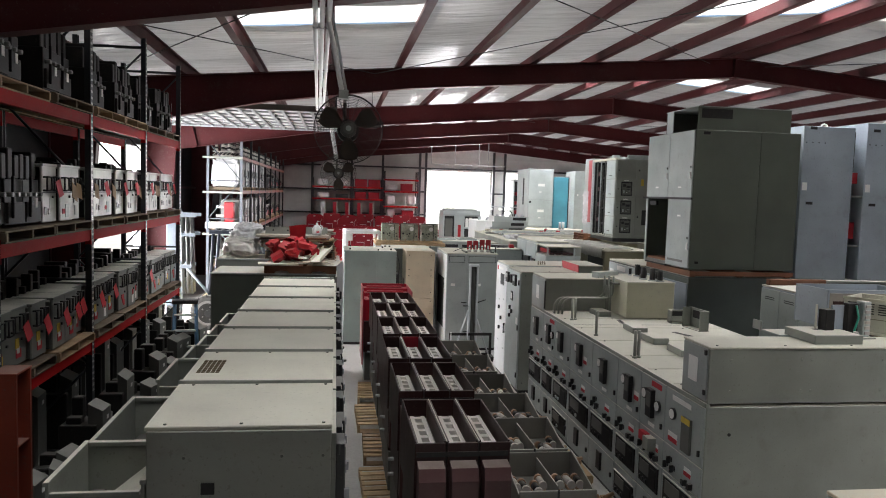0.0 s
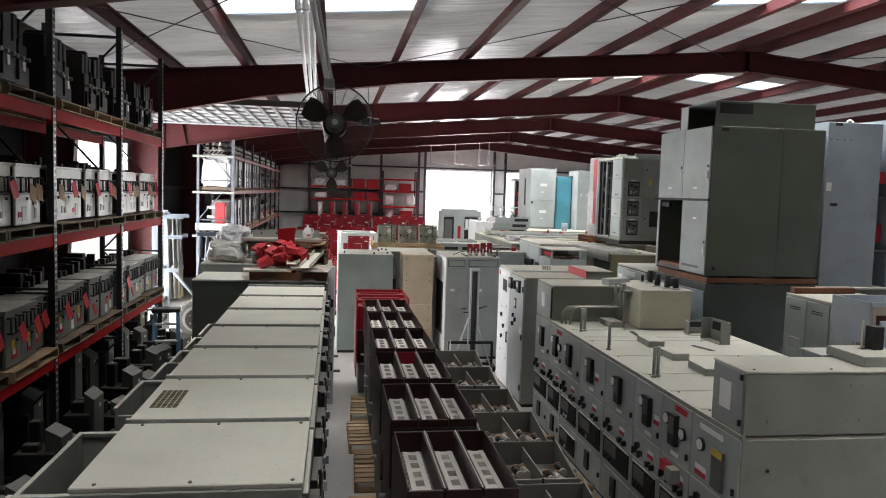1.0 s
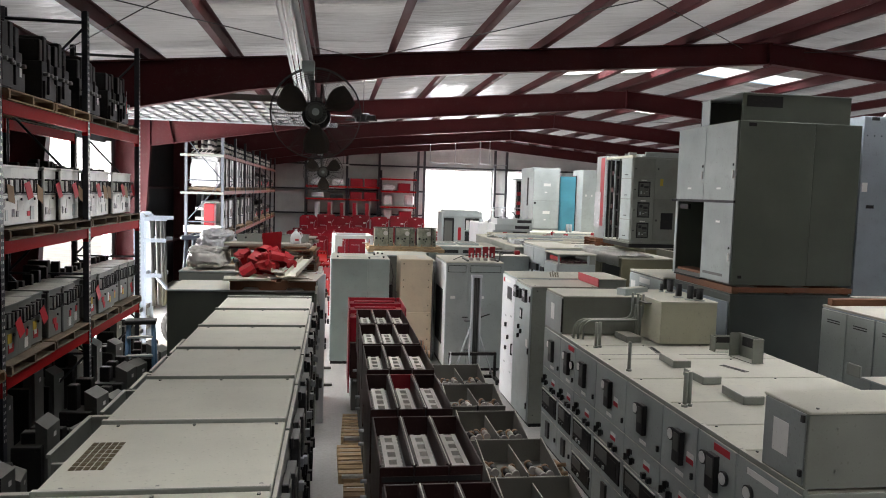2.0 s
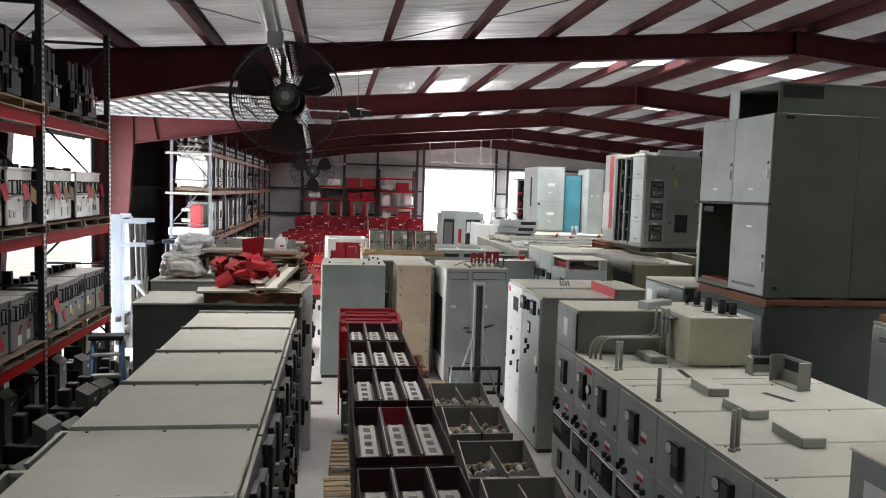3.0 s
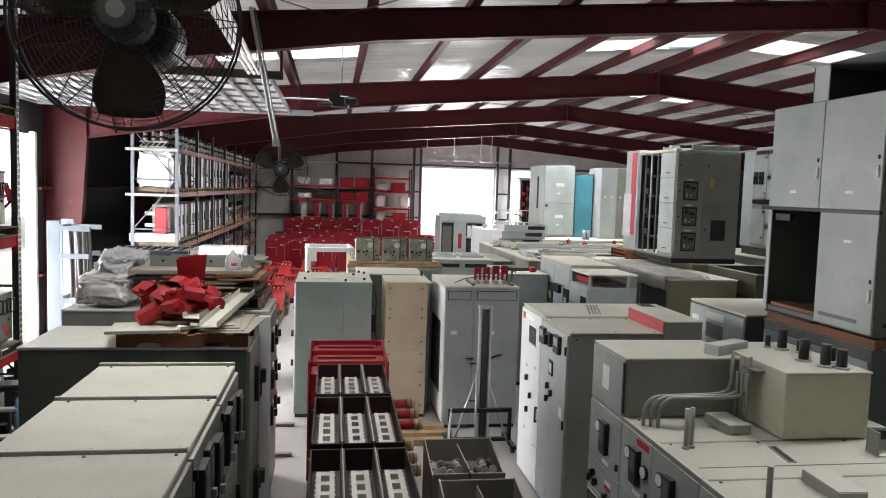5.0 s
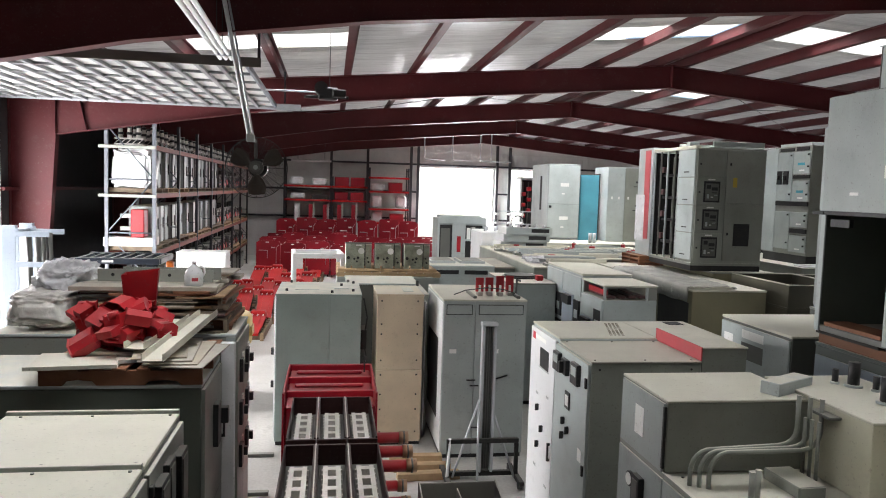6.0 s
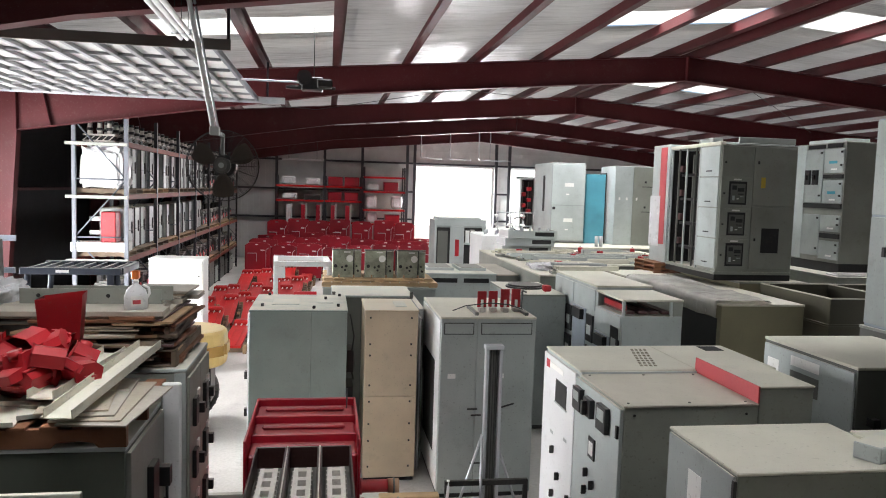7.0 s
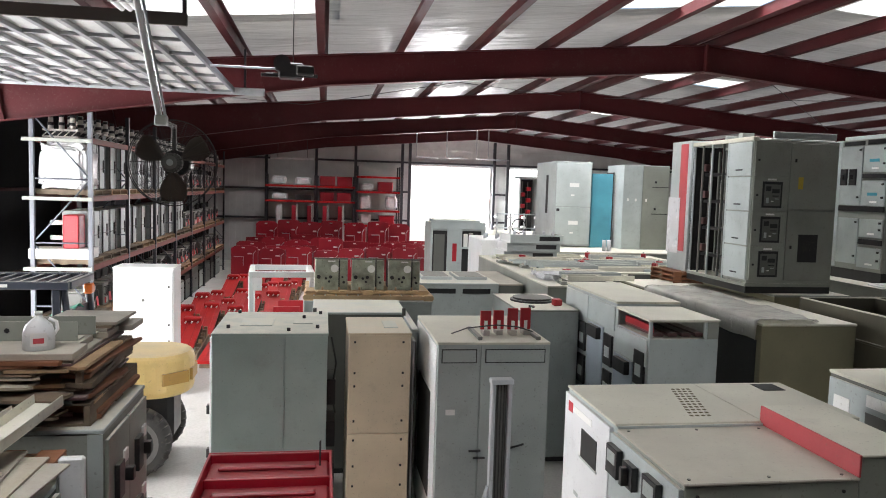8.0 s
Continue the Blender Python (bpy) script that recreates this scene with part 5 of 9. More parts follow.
for i in range(3):
    o = 0.055 * i
    t = thing("conduit", "bent grey steel conduit running to the yellowed box", "conduit", (0, 0, 0), 0, "bent conduits")
    pts = [(3.8 + o, 11.86 - o * 0.6, 1.81), (3.8 + o, 11.86 - o * 0.6, 1.92)]
    pts += [(3.8 + o + 0.14 * (1 - math.cos(a)), 11.85 - o * 0.6, 1.94 + 0.14 * math.sin(a)) for a in (0.2, 0.5, 0.8, 1.1, 1.4, 1.57)]
    pts += [(4.5 + o, 11.9 - o, 2.08)]
    pts += [(4.54 + o + 0.12 * math.sin(a), 11.92 - o, 2.08 + 0.12 * (1 - math.cos(a))) for a in (0.3, 0.7, 1.1, 1.57)]
    pts += [(4.66 + o, 11.92 - o, 2.45)]
    tube("pipe", pts, 0.017, GREY, t, seg=10)
    tube("drop", [(4.68 + o * 0.3, 11.86 - o, 1.83), (4.68 + o * 0.3, 11.86 - o, 2.3)], 0.014, GREY, t, seg=8)

TAN_TOP = surface("dusty_tan_top", (0.42, 0.395, 0.33), 0.55, dust_light=0.35, stained=0.25)
# ---- the white-fronted breaker cabinet ----
c = thing("switchgear_cabinet", "pale grey switchgear cabinet with white door and black meters", "switchgear", (3.66, 13.56, 0))
size = (1.95, 2.0, 2.33)
box("base_channel", (0.02, 0.02, 0), (1.8, 1.98, 0.06), BLACK, c, bevel=0)
box("body", (0, 0, 0.06), (1.1, 0.98, 2.30), GREY, c)
box("side_body", (1.106, 0.004, 0.06), (1.57, 1.0, 2.435), GREY, c, "grey-green side compartment")
box("rear_body", (0, 0.98, 0.06), (1.1, 2.0, 2.325), GREY_PALE, c)
box("rear_body", (1.1, 1.006, 0.06), (1.9, 2.0, 2.325), GREY, c)
box("top_panel", (-0.01, -0.01, 2.30), (1.1, 0.96, 2.318), TAN_TOP, c, "dusty tan top panel")
box("top_panel", (-0.01, 0.98, 2.325), (1.1, 2.01, 2.345), CREAM_TOP, c, "dusty cream top panel")
box("top_panel", (1.1, 1.01, 2.325), (1.91, 2.01, 2.345), CREAM_TOP, c, "dusty cream top panel")
box("lip", (0.0, 0.96, 2.29), (1.1, 0.98, 2.335), GREY_PALE, c, bevel=0.002)
box("side_lid", (1.106, -0.004, 2.435), (1.58, 1.006, 2.452), CREAM_TOP, c, "dusty cream raised lid")
box("red_strip", (1.09, -0.006, 2.319), (1.105, 1.0, 2.453), FADED, c, "faded red insulating strip", bevel=0.002)
box("rear_notch", (1.6, 1.75, 2.346), (1.8, 1.95, 2.35), HOLE_SHADE, c, bevel=0)
bm = bmesh.new()
for i in range(11):
    for j in range(4):
        mesh_box(bm, (0.62 + j * 0.045 + i * 0.02, 1.12 + i * 0.07, 2.3445), (0.645 + j * 0.045 + i * 0.02, 1.145 + i * 0.07, 2.348))
part("vent", bm, VENT_BROWN, c, "punched vent slots")
bolt_row("screw", [(x, y, 2.318) for x in (0.05, 0.55, 1.02) for y in (0.05, 0.9)], 0.011, 2, 0.007, GREY_DARK, c)
bolt_row("screw", [(0.08, -0.0, 2.24), (0.08, 0.0, 0.2), (1.0, 0.0, 2.24)], 0.011, 1, -0.008, BLACK, c)
f = on_face("-x", size)
d = face_box("door", c, f, 0.01, 0.08, 0.96, 2.3, 0, 0.03, WHITE, "white door")
w = face_box("panel_window", d, f, 0.42, 1.9, 0.74, 2.12, 0.03, 0.036, BLACK, "black meter window")
face_box("window_trim", w, f, 0.4, 1.885, 0.76, 1.9, 0.03, 0.04, GREY_PALE, "", 0)
face_box("badge", d, f, 0.1, 2.17, 0.2, 2.25, 0.03, 0.034, RED_TAG, "small red badge", 0)
face_box("badge_plate", d, f, 0.21, 2.19, 0.62, 2.24, 0.03, 0.034, PAPER, "pale plate", 0)
for u, v in ((0.42, 1.42), (0.6, 1.22), (0.46, 1.0)):
    pistol_grip(d, f, u, v)
handle(d, f, 0.9, 0.95, 0.2, "black door handle")
for u, v in ((0.3, 1.55), (0.7, 1.6), (0.3, 0.7), (0.75, 0.6)):
    face_box("label", d, f, u, v, u + 0.09, v + 0.03, 0.03, 0.033, GREY_MID, "", 0)
d = face_box("door", c, f, 0.98, 0.08, 1.99, 2.28, 0, 0.03, GREY_PALE, "pale grey door")
for i, (u, wd, v0, v1) in enumerate(((1.02, 0.19, 2.02, 2.22), (1.3, 0.16, 2.04, 2.2), (1.6, 0.2, 2.02, 2.23))):
    m = face_box("meter", d, f, u, v0, u + wd, v1, 0.03, 0.075, BLACK, "black square meter")
    if i == 1:
        face_box("grip", m, f, u + 0.06, v0 + 0.02, u + 0.1, v1 - 0.02, 0.075, 0.12, BLACK)
    else:
        face_box("meter_face", m, f, u + 0.03, v0 + 0.09, u + wd - 0.03, v1 - 0.03, 0.075, 0.078, GREY_MID, "", 0)
face_box("frame", d, f, 1.38, 1.7, 1.52, 1.88, 0.03, 0.045, BLACK)
face_box("frame_glass", d, f, 1.405, 1.735, 1.495, 1.845, 0.045, 0.048, PAPER, "", 0)
pistol_grip(d, f, 1.36, 1.56)
pistol_grip(d, f, 1.5, 1.5)
pistol_grip(d, f, 1.34, 1.4)
face_box("tag", d, f, 1.8, 1.3, 1.9, 1.42, 0.03, 0.035, PAPER, "hanging white tag", 0)
for v in (0.3, 1.2, 2.05):
    face_box("hinge", d, f, 1.95, v, 1.985, v + 0.1, 0.03, 0.05, BLACK)

# Darker copy of the green-grey: the lower cabinet's shadow is in the colour.
GREEN_SHADED = surface("shaded_green_enamel", (0.075, 0.09, 0.08), 0.42, dust_light=0.6)
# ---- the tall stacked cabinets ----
c, size = cabinet("switchgear_cabinet", "green-grey steel cabinet with painted shade, carrying another on a wooden skid", "switchgear", (6.27, 12.17, 0), (8.2, 14.0, 2.42), GREEN_SHADED, GREEN_SHADED)
f = on_face("-x", size)
panels(c, f, (0.02, 0.92, 1.81), (0.1, 2.3), GREY_BLUE)
c = thing("timber_skid", "brown timber skid between the stacked cabinets", "timber skid", (6.27, 12.14, 2.42))
for x in (0.02, 0.9, 1.8):
    box("runner", (x, 0.02, 0), (x + 0.1, 1.85, 0.1), WOOD_BROWN, c)
box("rail", (0, 0, 0.02), (1.94, 0.02, 0.1), WOOD_BROWN, c)
# Near-black shelf: the shade under the upper cabinet is put into its colour.
box("shelf", (-0.02, 0.95, 0.1), (0.6, 1.85, 0.13), NEAR_BLACK, c)

c = thing("switchgear_cabinet", "tall pale grey steel cabinet with one door missing, stacked on another", "switchgear", (6.25, 12.15, 2.55))
size = (1.95, 1.85, 2.4)
# Back, sides and top are a darker green-grey than the doors.
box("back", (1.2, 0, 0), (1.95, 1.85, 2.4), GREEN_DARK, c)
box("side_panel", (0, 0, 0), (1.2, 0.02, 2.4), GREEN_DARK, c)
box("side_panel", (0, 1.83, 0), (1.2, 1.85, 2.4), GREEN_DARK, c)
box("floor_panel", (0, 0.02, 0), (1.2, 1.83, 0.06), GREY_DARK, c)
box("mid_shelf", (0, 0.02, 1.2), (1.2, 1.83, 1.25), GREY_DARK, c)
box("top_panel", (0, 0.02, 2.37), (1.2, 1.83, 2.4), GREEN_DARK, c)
# Near-black partition and back panel paint the shade of the doorless compartment.
box("partition", (0.02, 0.9, 0.06), (1.2, 0.92, 2.37), HOLE_SHADE, c)
box("back_lining", (1.17, 0.02, 0.06), (1.2, 1.83, 2.37), HOLE_SHADE, c)
f = on_face("-x", size)
for u0, u1, v0, v1 in ((0.01, 0.93, 1.24, 2.39), (0.94, 1.84, 1.24, 2.39), (0.97, 1.84, 0.02, 1.2)):
    d = face_box("door", c, f, u0, v0, u1, v1, 0, 0.025, GREY_MID)
    face_box("lock", d, f, u1 - 0.06, v0 + 0.5, u1 - 0.035, v0 + 0.54, 0.025, 0.04, BLACK)
    face_box("grip", d, f, u1 - 0.06, v0 + 0.32, u1 - 0.035, v0 + 0.44, 0.025, 0.045, PAPER)
    face_box("plate", d, f, u0 + 0.4, v0 + 0.16 if v0 > 1 else 0.9, u0 + 0.52, v0 + 0.19 if v0 > 1 else 0.93, 0.025, 0.029, PAPER, "small white plate", 0)
    if v0 < 1:
        face_box("louvre", d, f, u0 + 0.08, 0.1, u1 - 0.2, 0.14, 0.025, 0.028, GREY_DARK, "dark vent slot", 0)
face_box("seam", c, f, 0.0, 1.2, 1.85, 1.24, 0, 0.03, BLACK)
face_box("jamb", c, f, 0.0, 0.0, 0.07, 1.2, 0, 0.02, GREY_PALE)
face_box("instrument", c, f, 0.12, 1.08, 0.4, 1.16, -0.05, 0.0, BLACK)
face_box("wood_shim", c, f, 0.1, 0.06, 0.9, 0.1, -0.3, -0.02, WOOD_BROWN)
f = on_face("-y", size)
face_box("knockout", c, f, 0.1, 0.1, 0.16, 0.14, 0, 0.006, HOLE_SHADE, "", 0)
face_box("knockout", c, f, 0.14, 2.32, 0.26, 2.37, 0, 0.006, HOLE_SHADE, "", 0)
face_box("seam_bar", c, on_face("-x", size), -0.12, 1.2, 0.05, 1.235, 0.0, 0.04, BLACK, "black bar end", 0)
# a like cabinet farther back
b, size = cabinet("switchgear_cabinet", "dark grey steel cabinet under a tall blue-grey one", "switchgear", (8.04, 15.55, 0), (9.3, 16.62, 2.38), GREY_DARK, GREY)
b = thing("tall_cabinet", "tall blue-grey two-door steel cabinet, stacked high", "cabinet", (8.06, 15.58, 2.38))
size = (1.2, 1.0, 2.55)
box("body", (0, 0, 0), (1.2, 1.0, 2.55), GREY_BLUE, b)
f = on_face("-x", size)
for v0, v1 in ((0.04, 1.355), (1.385, 2.53)):
    d = face_box("door", b, f, 0.015, v0, 0.985, v1, 0, 0.022, GREY_MID)
    v = 1.74 if v0 > 1 else 0.88
    face_box("latch", d, f, 0.26, v, 0.31, v + 0.12, 0.022, 0.05, BLACK)
face_box("window", b, f, 0.42, 0.8, 0.7, 1.0, 0.022, 0.03, BLACK, "black window")
c = thing("cable_box", "grey-green open steel cable box on the tall cabinet", "cable box", (6.28, 12.16, 4.95))
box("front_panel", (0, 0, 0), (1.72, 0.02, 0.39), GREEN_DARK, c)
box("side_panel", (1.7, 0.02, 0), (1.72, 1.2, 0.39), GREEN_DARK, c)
box("side_panel", (0, 0.95, 0), (0.02, 1.2, 0.39), GREY_PALE, c)
box("back_panel", (0, 1.2, 0), (1.72, 1.22, 0.39), GREY_DARK, c)
# Near-black sheet paints the shade inside the cable box.
box("lining", (0.02, 0.02, 0), (1.7, 0.04, 0.36), HOLE_SHADE, c)
box("top_panel", (-0.01, -0.01, 0.39), (1.73, 1.23, 0.4), GREY_PALE, c)
box("opening", (0.06, -0.008, 0.2), (0.62, 0.0, 0.36), HOLE_SHADE, c, "dark opening", bevel=0)

# the pair of open blue-grey cabinets beyond it, on a lower cabinet
c, size = cabinet("switchgear_cabinet", "blue-grey two-door steel cabinet with a timber lying on it", "switchgear", (6.93, 9.0, 0), (8.1, 11.0, 2.45), GREY_BLUE, TAN_TOP)
f = on_face("-x", size)
for u in (0.01, 0.5, 1.0, 1.5):
    d = face_box("door", c, f, u, 0.1, u + 0.48, 2.4, 0, 0.02, GREY_MID)
    for v in (2.24, 2.27):
        face_box("louvre", d, f, u + 0.12, v, u + 0.36, v + 0.014, 0.02, 0.024, BLACK, "", 0)
b = thing("timber", "reddish timber lying on the cabinet", "timber", (6.96, 10.86, 2.45), 2)
box("beam", (0, 0, 0), (1.0, 0.1, 0.09), WOOD_BROWN, b)
c, size = cabinet("switchgear_cabinet", "dark grey steel cabinet under the tall blue-grey pair", "switchgear", (8.3, 12.2, 0), (10.9, 13.9, 2.38), GREY_DARK, GREY)
for k, x0 in enumerate((8.38, 9.62)):
    c = thing("tall_cabinet", "tall blue-grey steel cabinet with white lifting eyes, stacked high", "cabinet", (x0, 12.35, 2.38), group="tall blue-grey cabinets")
    w = 1.0 if k == 0 else 1.3
    box("body", (0, 0, 0), (w, 1.3, 2.74 + 0.1 * k), GREY_BLUE, c)
    if k == 0:
        # Near-black sheet paints the shade in the gap between the pair.
        box("inner_wall", (w, 0.3, 0), (w + 0.24, 0.32, 2.7), HOLE_SHADE, c)
        for z in (0.6, 1.5):
            box("shelf", (w, 0.02, z), (w + 0.24, 0.3, z + 0.03), GREY_DARK, c)
        box("red_part", (w + 0.04, 0.1, 0.75), (w + 0.18, 0.25, 1.05), RED_PART, c)
        box("red_part", (w + 0.06, 0.1, 1.75), (w + 0.18, 0.25, 1.95), RED_PART, c)
    for z in (1.35, 2.68):
        box("slot", (0.12, -0.006, z), (0.25, 0.0, z + 0.05), HOLE_SHADE, c, bevel=0)
    box("tag", (0.03, -0.005, 1.6), (0.12, 0.0, 1.74), PAPER, c, "torn white tag", bevel=0)
    bolt_row("hole", [(0.06 + 0.12 * i, 0, 2.45) for i in range(4)], 0.012, 1, -0.004, HOLE_SHADE, c)
    tube("lifting_eye", [(0.45 + 0.06 * math.cos(a), 0.1, 2.74 + 0.1 * k + 0.05 * math.sin(a)) for a in (0, 0.5, 1, 1.57, 2.1, 2.6, 3.14)], 0.016, WHITE, c, seg=8)

# clutter right of the near end: crate, drawer box, terminal rack
c = thing("slatted_crate", "cream steel crate with rows of vent slots", "crate", (5.66, 7.42, 2.38), -56)
box("body", (0, 0, 0), (0.95, 0.5, 0.03), CREAM_TOP, c)
for y in (0, 0.48):
    box("wall", (0, y, 0.03), (0.95, y + 0.02, 0.38), CREAM_TOP, c)
for x in (0, 0.93):
    box("wall", (x, 0.02, 0.03), (x + 0.02, 0.48, 0.38), CREAM_TOP, c)
box("rim", (-0.01, -0.012, 0.36), (0.96, 0.0, 0.385), YELLOWED, c, bevel=0.003)
box("seam", (0.0, -0.004, 0.165), (0.95, 0.0, 0.172), OLIVE, c, bevel=0)
for i in range(6):
    for j in range(5):
        box("slot", (0.04 + 0.15 * i, -0.004, 0.22 + 0.025 * j), (0.15 + 0.15 * i, 0.0, 0.231 + 0.025 * j), HOLE_SHADE, c, bevel=0)
b = thing("cabinet", "low dark grey cabinet beside the switchgear row", "cabinet", (6.15, 6.4, 0))
box("body", (0, 0, 0), (1.6, 2.1, 2.3), GREY_DARK, b)
box("top_panel", (-0.01, -0.01, 2.3), (1.61, 2.11, 2.33), WOOD, b)
c = thing("terminal_rack", "open grey chassis of terminal blocks with a green wire", "chassis", (5.12, 6.92, 2.376), 6)
box("base", (0, 0, 0), (0.6, 0.18, 0.015), GREY, c)
box("plate", (0, 0.16, 0.015), (0.012, 0.18, 0.34), CREAM_TOP, c, bevel=0)
box("relay", (0.03, 0.06, 0.015), (0.14, 0.17, 0.3), NEAR_BLACK, c)
box("cover_plate", (0.15, 0.12, 0.05), (0.3, 0.14, 0.34), GREY_BLUE, c, bevel=0.004)
box("terminal_block", (0.31, 0.08, 0.015), (0.45, 0.16, 0.36), NEAR_BLACK, c)
box("terminal_strip", (0.48, 0.05, 0.015), (0.57, 0.16, 0.38), GREY_PALE, c)
for i in range(6):
    box("terminal", (0.495, 0.035, 0.04 + 0.055 * i), (0.555, 0.05, 0.07 + 0.055 * i), PORCELAIN, c, bevel=0)
tube("wire", [(0.4, 0.07, 0.34), (0.42, 0.05, 0.22), (0.38, 0.05, 0.1), (0.38, 0.06, 0.02)], 0.012, GREEN_BAG, c, seg=6)
for x, y in ((0.1, 0.02), (0.25, 0.03), (0.36, 0.01)):
    tube("stud", [(x, y, 0.015), (x, y, 0.08)], 0.025, GREY, c, seg=8)
c = thing("instrument_tray", "open blue-grey steel instrument box with a maroon window", "instrument box", (5.76, 7.82, 2.335))
for lo, hi in (((0, 0, 0), (1.1, 0.015, 0.44)), ((0, 0.585, 0), (1.1, 0.6, 0.44)), ((0, 0.015, 0), (0.015, 0.585, 0.44)), ((1.085, 0.015, 0), (1.1, 0.585, 0.44))):
    box("wall", lo, hi, GREY_BLUE, c, bevel=0.003)
box("base", (0.015, 0.015, 0), (1.085, 0.585, 0.015), GREY_DARK, c, bevel=0)
box("front_plate", (0.02, -0.006, 0.02), (1.08, 0.0, 0.4), BOARD, c, bevel=0)
box("window", (0.06, -0.01, 0.2), (0.26, -0.006, 0.31), MAROON, c, "maroon window", bevel=0)
c, size = cabinet("cabinet", "low steel cabinet with a wood-coloured top near the aisle", "cabinet", (3.9, 3.9, 0), (5.4, 5.12, 1.6), GREY, TAN)

# glassy blue-grey box behind the white-fronted cabinet
c = thing("switchgear_cabinet", "blue-grey steel cabinet with a pale window strip and a dusty top", "switchgear", (6.24, 14.35, 0))
size = (1.3, 1.45, 2.4)
box("base_channel", (0.02, 0.02, 0), (1.28, 1.43, 0.06), BLACK, c, bevel=0)
box("body", (0, 0, 0.06), (1.3, 1.45, 2.37), GREY_DARK, c)
box("top_panel", (-0.01, -0.01, 2.37), (1.31, 1.46, 2.4), CREAM_TOP, c)
f = on_face("-x", size)
d = face_box("door", c, f, 0.02, 0.1, 1.43, 2.34, 0, 0.025, GREY_PALE)
face_box("window", d, f, 0.1, 1.9, 0.3, 2.2, 0.025, 0.03, PAPER, "pale window", 0)
face_box("window", d, f, 0.5, 2.2, 0.95, 2.3, 0.025, 0.03, PAPER, "pale window", 0)
face_box("window", d, f, 0.5, 1.95, 0.95, 2.15, 0.025, 0.03, GREY_DARK, "dark window", 0)
face_box("knob", c, on_face("-y", size), 0.12, 1.85, 0.2, 1.93, 0, 0.09, BLACK)

# ---- the cabinets in the middle of the hall ----
c, size = cabinet("switchgear_cabinet", "pale green two-door steel cabinet with plates on its top", "switchgear", (0.434, 18.04, 0), (1.69, 19.45, 2.29), GREEN_PALE, GREEN_PALE)
f = on_face("-y", size)
panels(c, f, (0.0, 0.785, 1.256), (0.06, 2.27), GREEN_PALE, "panel", proud=0.012, gap=0.004)
box("roof_plate", (0.25, 0.45, 2.29), (0.62, 0.95, 2.297), GREY_PALE, c, "pale cover plate", bevel=0.002)
box("roof_plate", (0.85, 0.6, 2.29), (1.08, 0.8, 2.297), GREY_PALE, c, bevel=0.002)
for x, y in ((0.12, 0.3), (0.14, 1.3), (0.8, 0.12), (0.95, 0.95), (1.15, 1.25), (1.12, 0.3)):
    box("lug", (x, y, 2.29), (x + 0.04, y + 0.03, 2.33), BLACK, c, bevel=0.004)
f = on_face("-x", size)
d = face_box("door", c, f, 0.02, 0.1, 1.39, 2.24, 0, 0.02, WHITE, "white side door")
for v in (0.85, 1.35):
    face_box("latch", d, f, 1.2, v, 1.28, v + 0.1, 0.02, 0.07, BLACK)
f = on_face("+x", size)
for v in (0.4, 0.9, 1.4):
    face_box("relay", c, f, 0.25, v, 0.7, v + 0.3, 0.0, 0.1, BLACK, "black cable gear")
tube("cable", [(1.3, 0.25, 2.2), (1.36, 0.25, 1.9), (1.31, 0.28, 1.5), (1.36, 0.25, 1.3)], 0.012, CABLE, c, seg=6)

c, size = cabinet("switchgear_cabinet", "tan steel cabinet with bolted panels", "switchgear", (1.92, 17.96, 0.0), (2.62, 18.98, 2.31), TAN, TAN)
f = on_face("-y", size)
panels(c, f, (0.0, 0.7), (0.05, 1.16, 2.29), TAN, "panel", proud=0.014, gap=0.005)
for u in (0.06, 0.6):
    for v in (0.2, 0.55, 0.78, 1.08, 1.3, 1.7, 1.85, 2.2):
        face_box("bolt", c, f, u, v, u + 0.022, v + 0.022, 0.014, 0.03, BLACK, "", 0)
box("roof_plate", (0.42, 0.3, 2.31), (0.58, 0.75, 2.316), GREY_PALE, c, bevel=0.002)
b = thing("glass_door", "tall aluminium-edged panel leaning behind the tan cabinet", "panel", (2.68, 18.3, 0))
box("frame", (0, 0, 0), (0.03, 0.5, 2.15), SILVER, b)
box("sheet", (0.03, 0.02, 0.02), (0.045, 0.48, 2.13), GREY_DARK, b)
c, size = cabinet("cabinet", "dark narrow cabinet behind the tan one", "cabinet", (2.73, 18.75, 0), (2.8, 20.2, 2.2), GREY_PALE, base=0)

c, size = cabinet("switchgear_cabinet", "grey two-door steel cabinet with a dusty cream top", "switchgear", (2.83, 17.35, 0), (4.05, 19.0, 2.33), GREY_MID, CREAM_TOP)
f = on_face("-y", size)
dl, dr = panels(c, f, (0.0, 0.46, 1.22), (0.06, 2.31), GREY_MID, "door", proud=0.015, gap=0.004)
for dd, a, b in ((dl, 0.04, 0.42), (dr, 0.51, 1.17)):
    face_box("trim_gap", dd, f, a, 2.11, b, 2.26, 0.015, 0.018, BLACK, "", 0)
    face_box("trim_plate", dd, f, a + 0.012, 2.122, b - 0.012, 2.248, 0.018, 0.026, GREY_MID)
for u, v in ((0.1, 1.55), (0.72, 1.55)):
    face_box("label", c, f, u, v, u + 0.1, v + 0.06, 0.015, 0.019, PAPER, "white warning label", 0)
for u, v in ((0.36, 1.15), (0.41, 1.07), (0.42, 0.45)):
    face_box("latch", dl, f, u, v, u + 0.13, v + 0.02, 0.015, 0.04, BLACK)
b = thing("lever", "black operating lever on the grey cabinet", "lever", (3.5, 17.32, 1.12), 0)
bm = bmesh.new()
mesh_tube(bm, [(0.1, 0.0, 0.05), (0.28, -0.05, 0.12)], 0.012, 8)
mesh_box(bm, (0.08, -0.01, 0.03), (0.12, 0.02, 0.07))
part("arm", bm, BLACK, b)
f = on_face("-x", size)
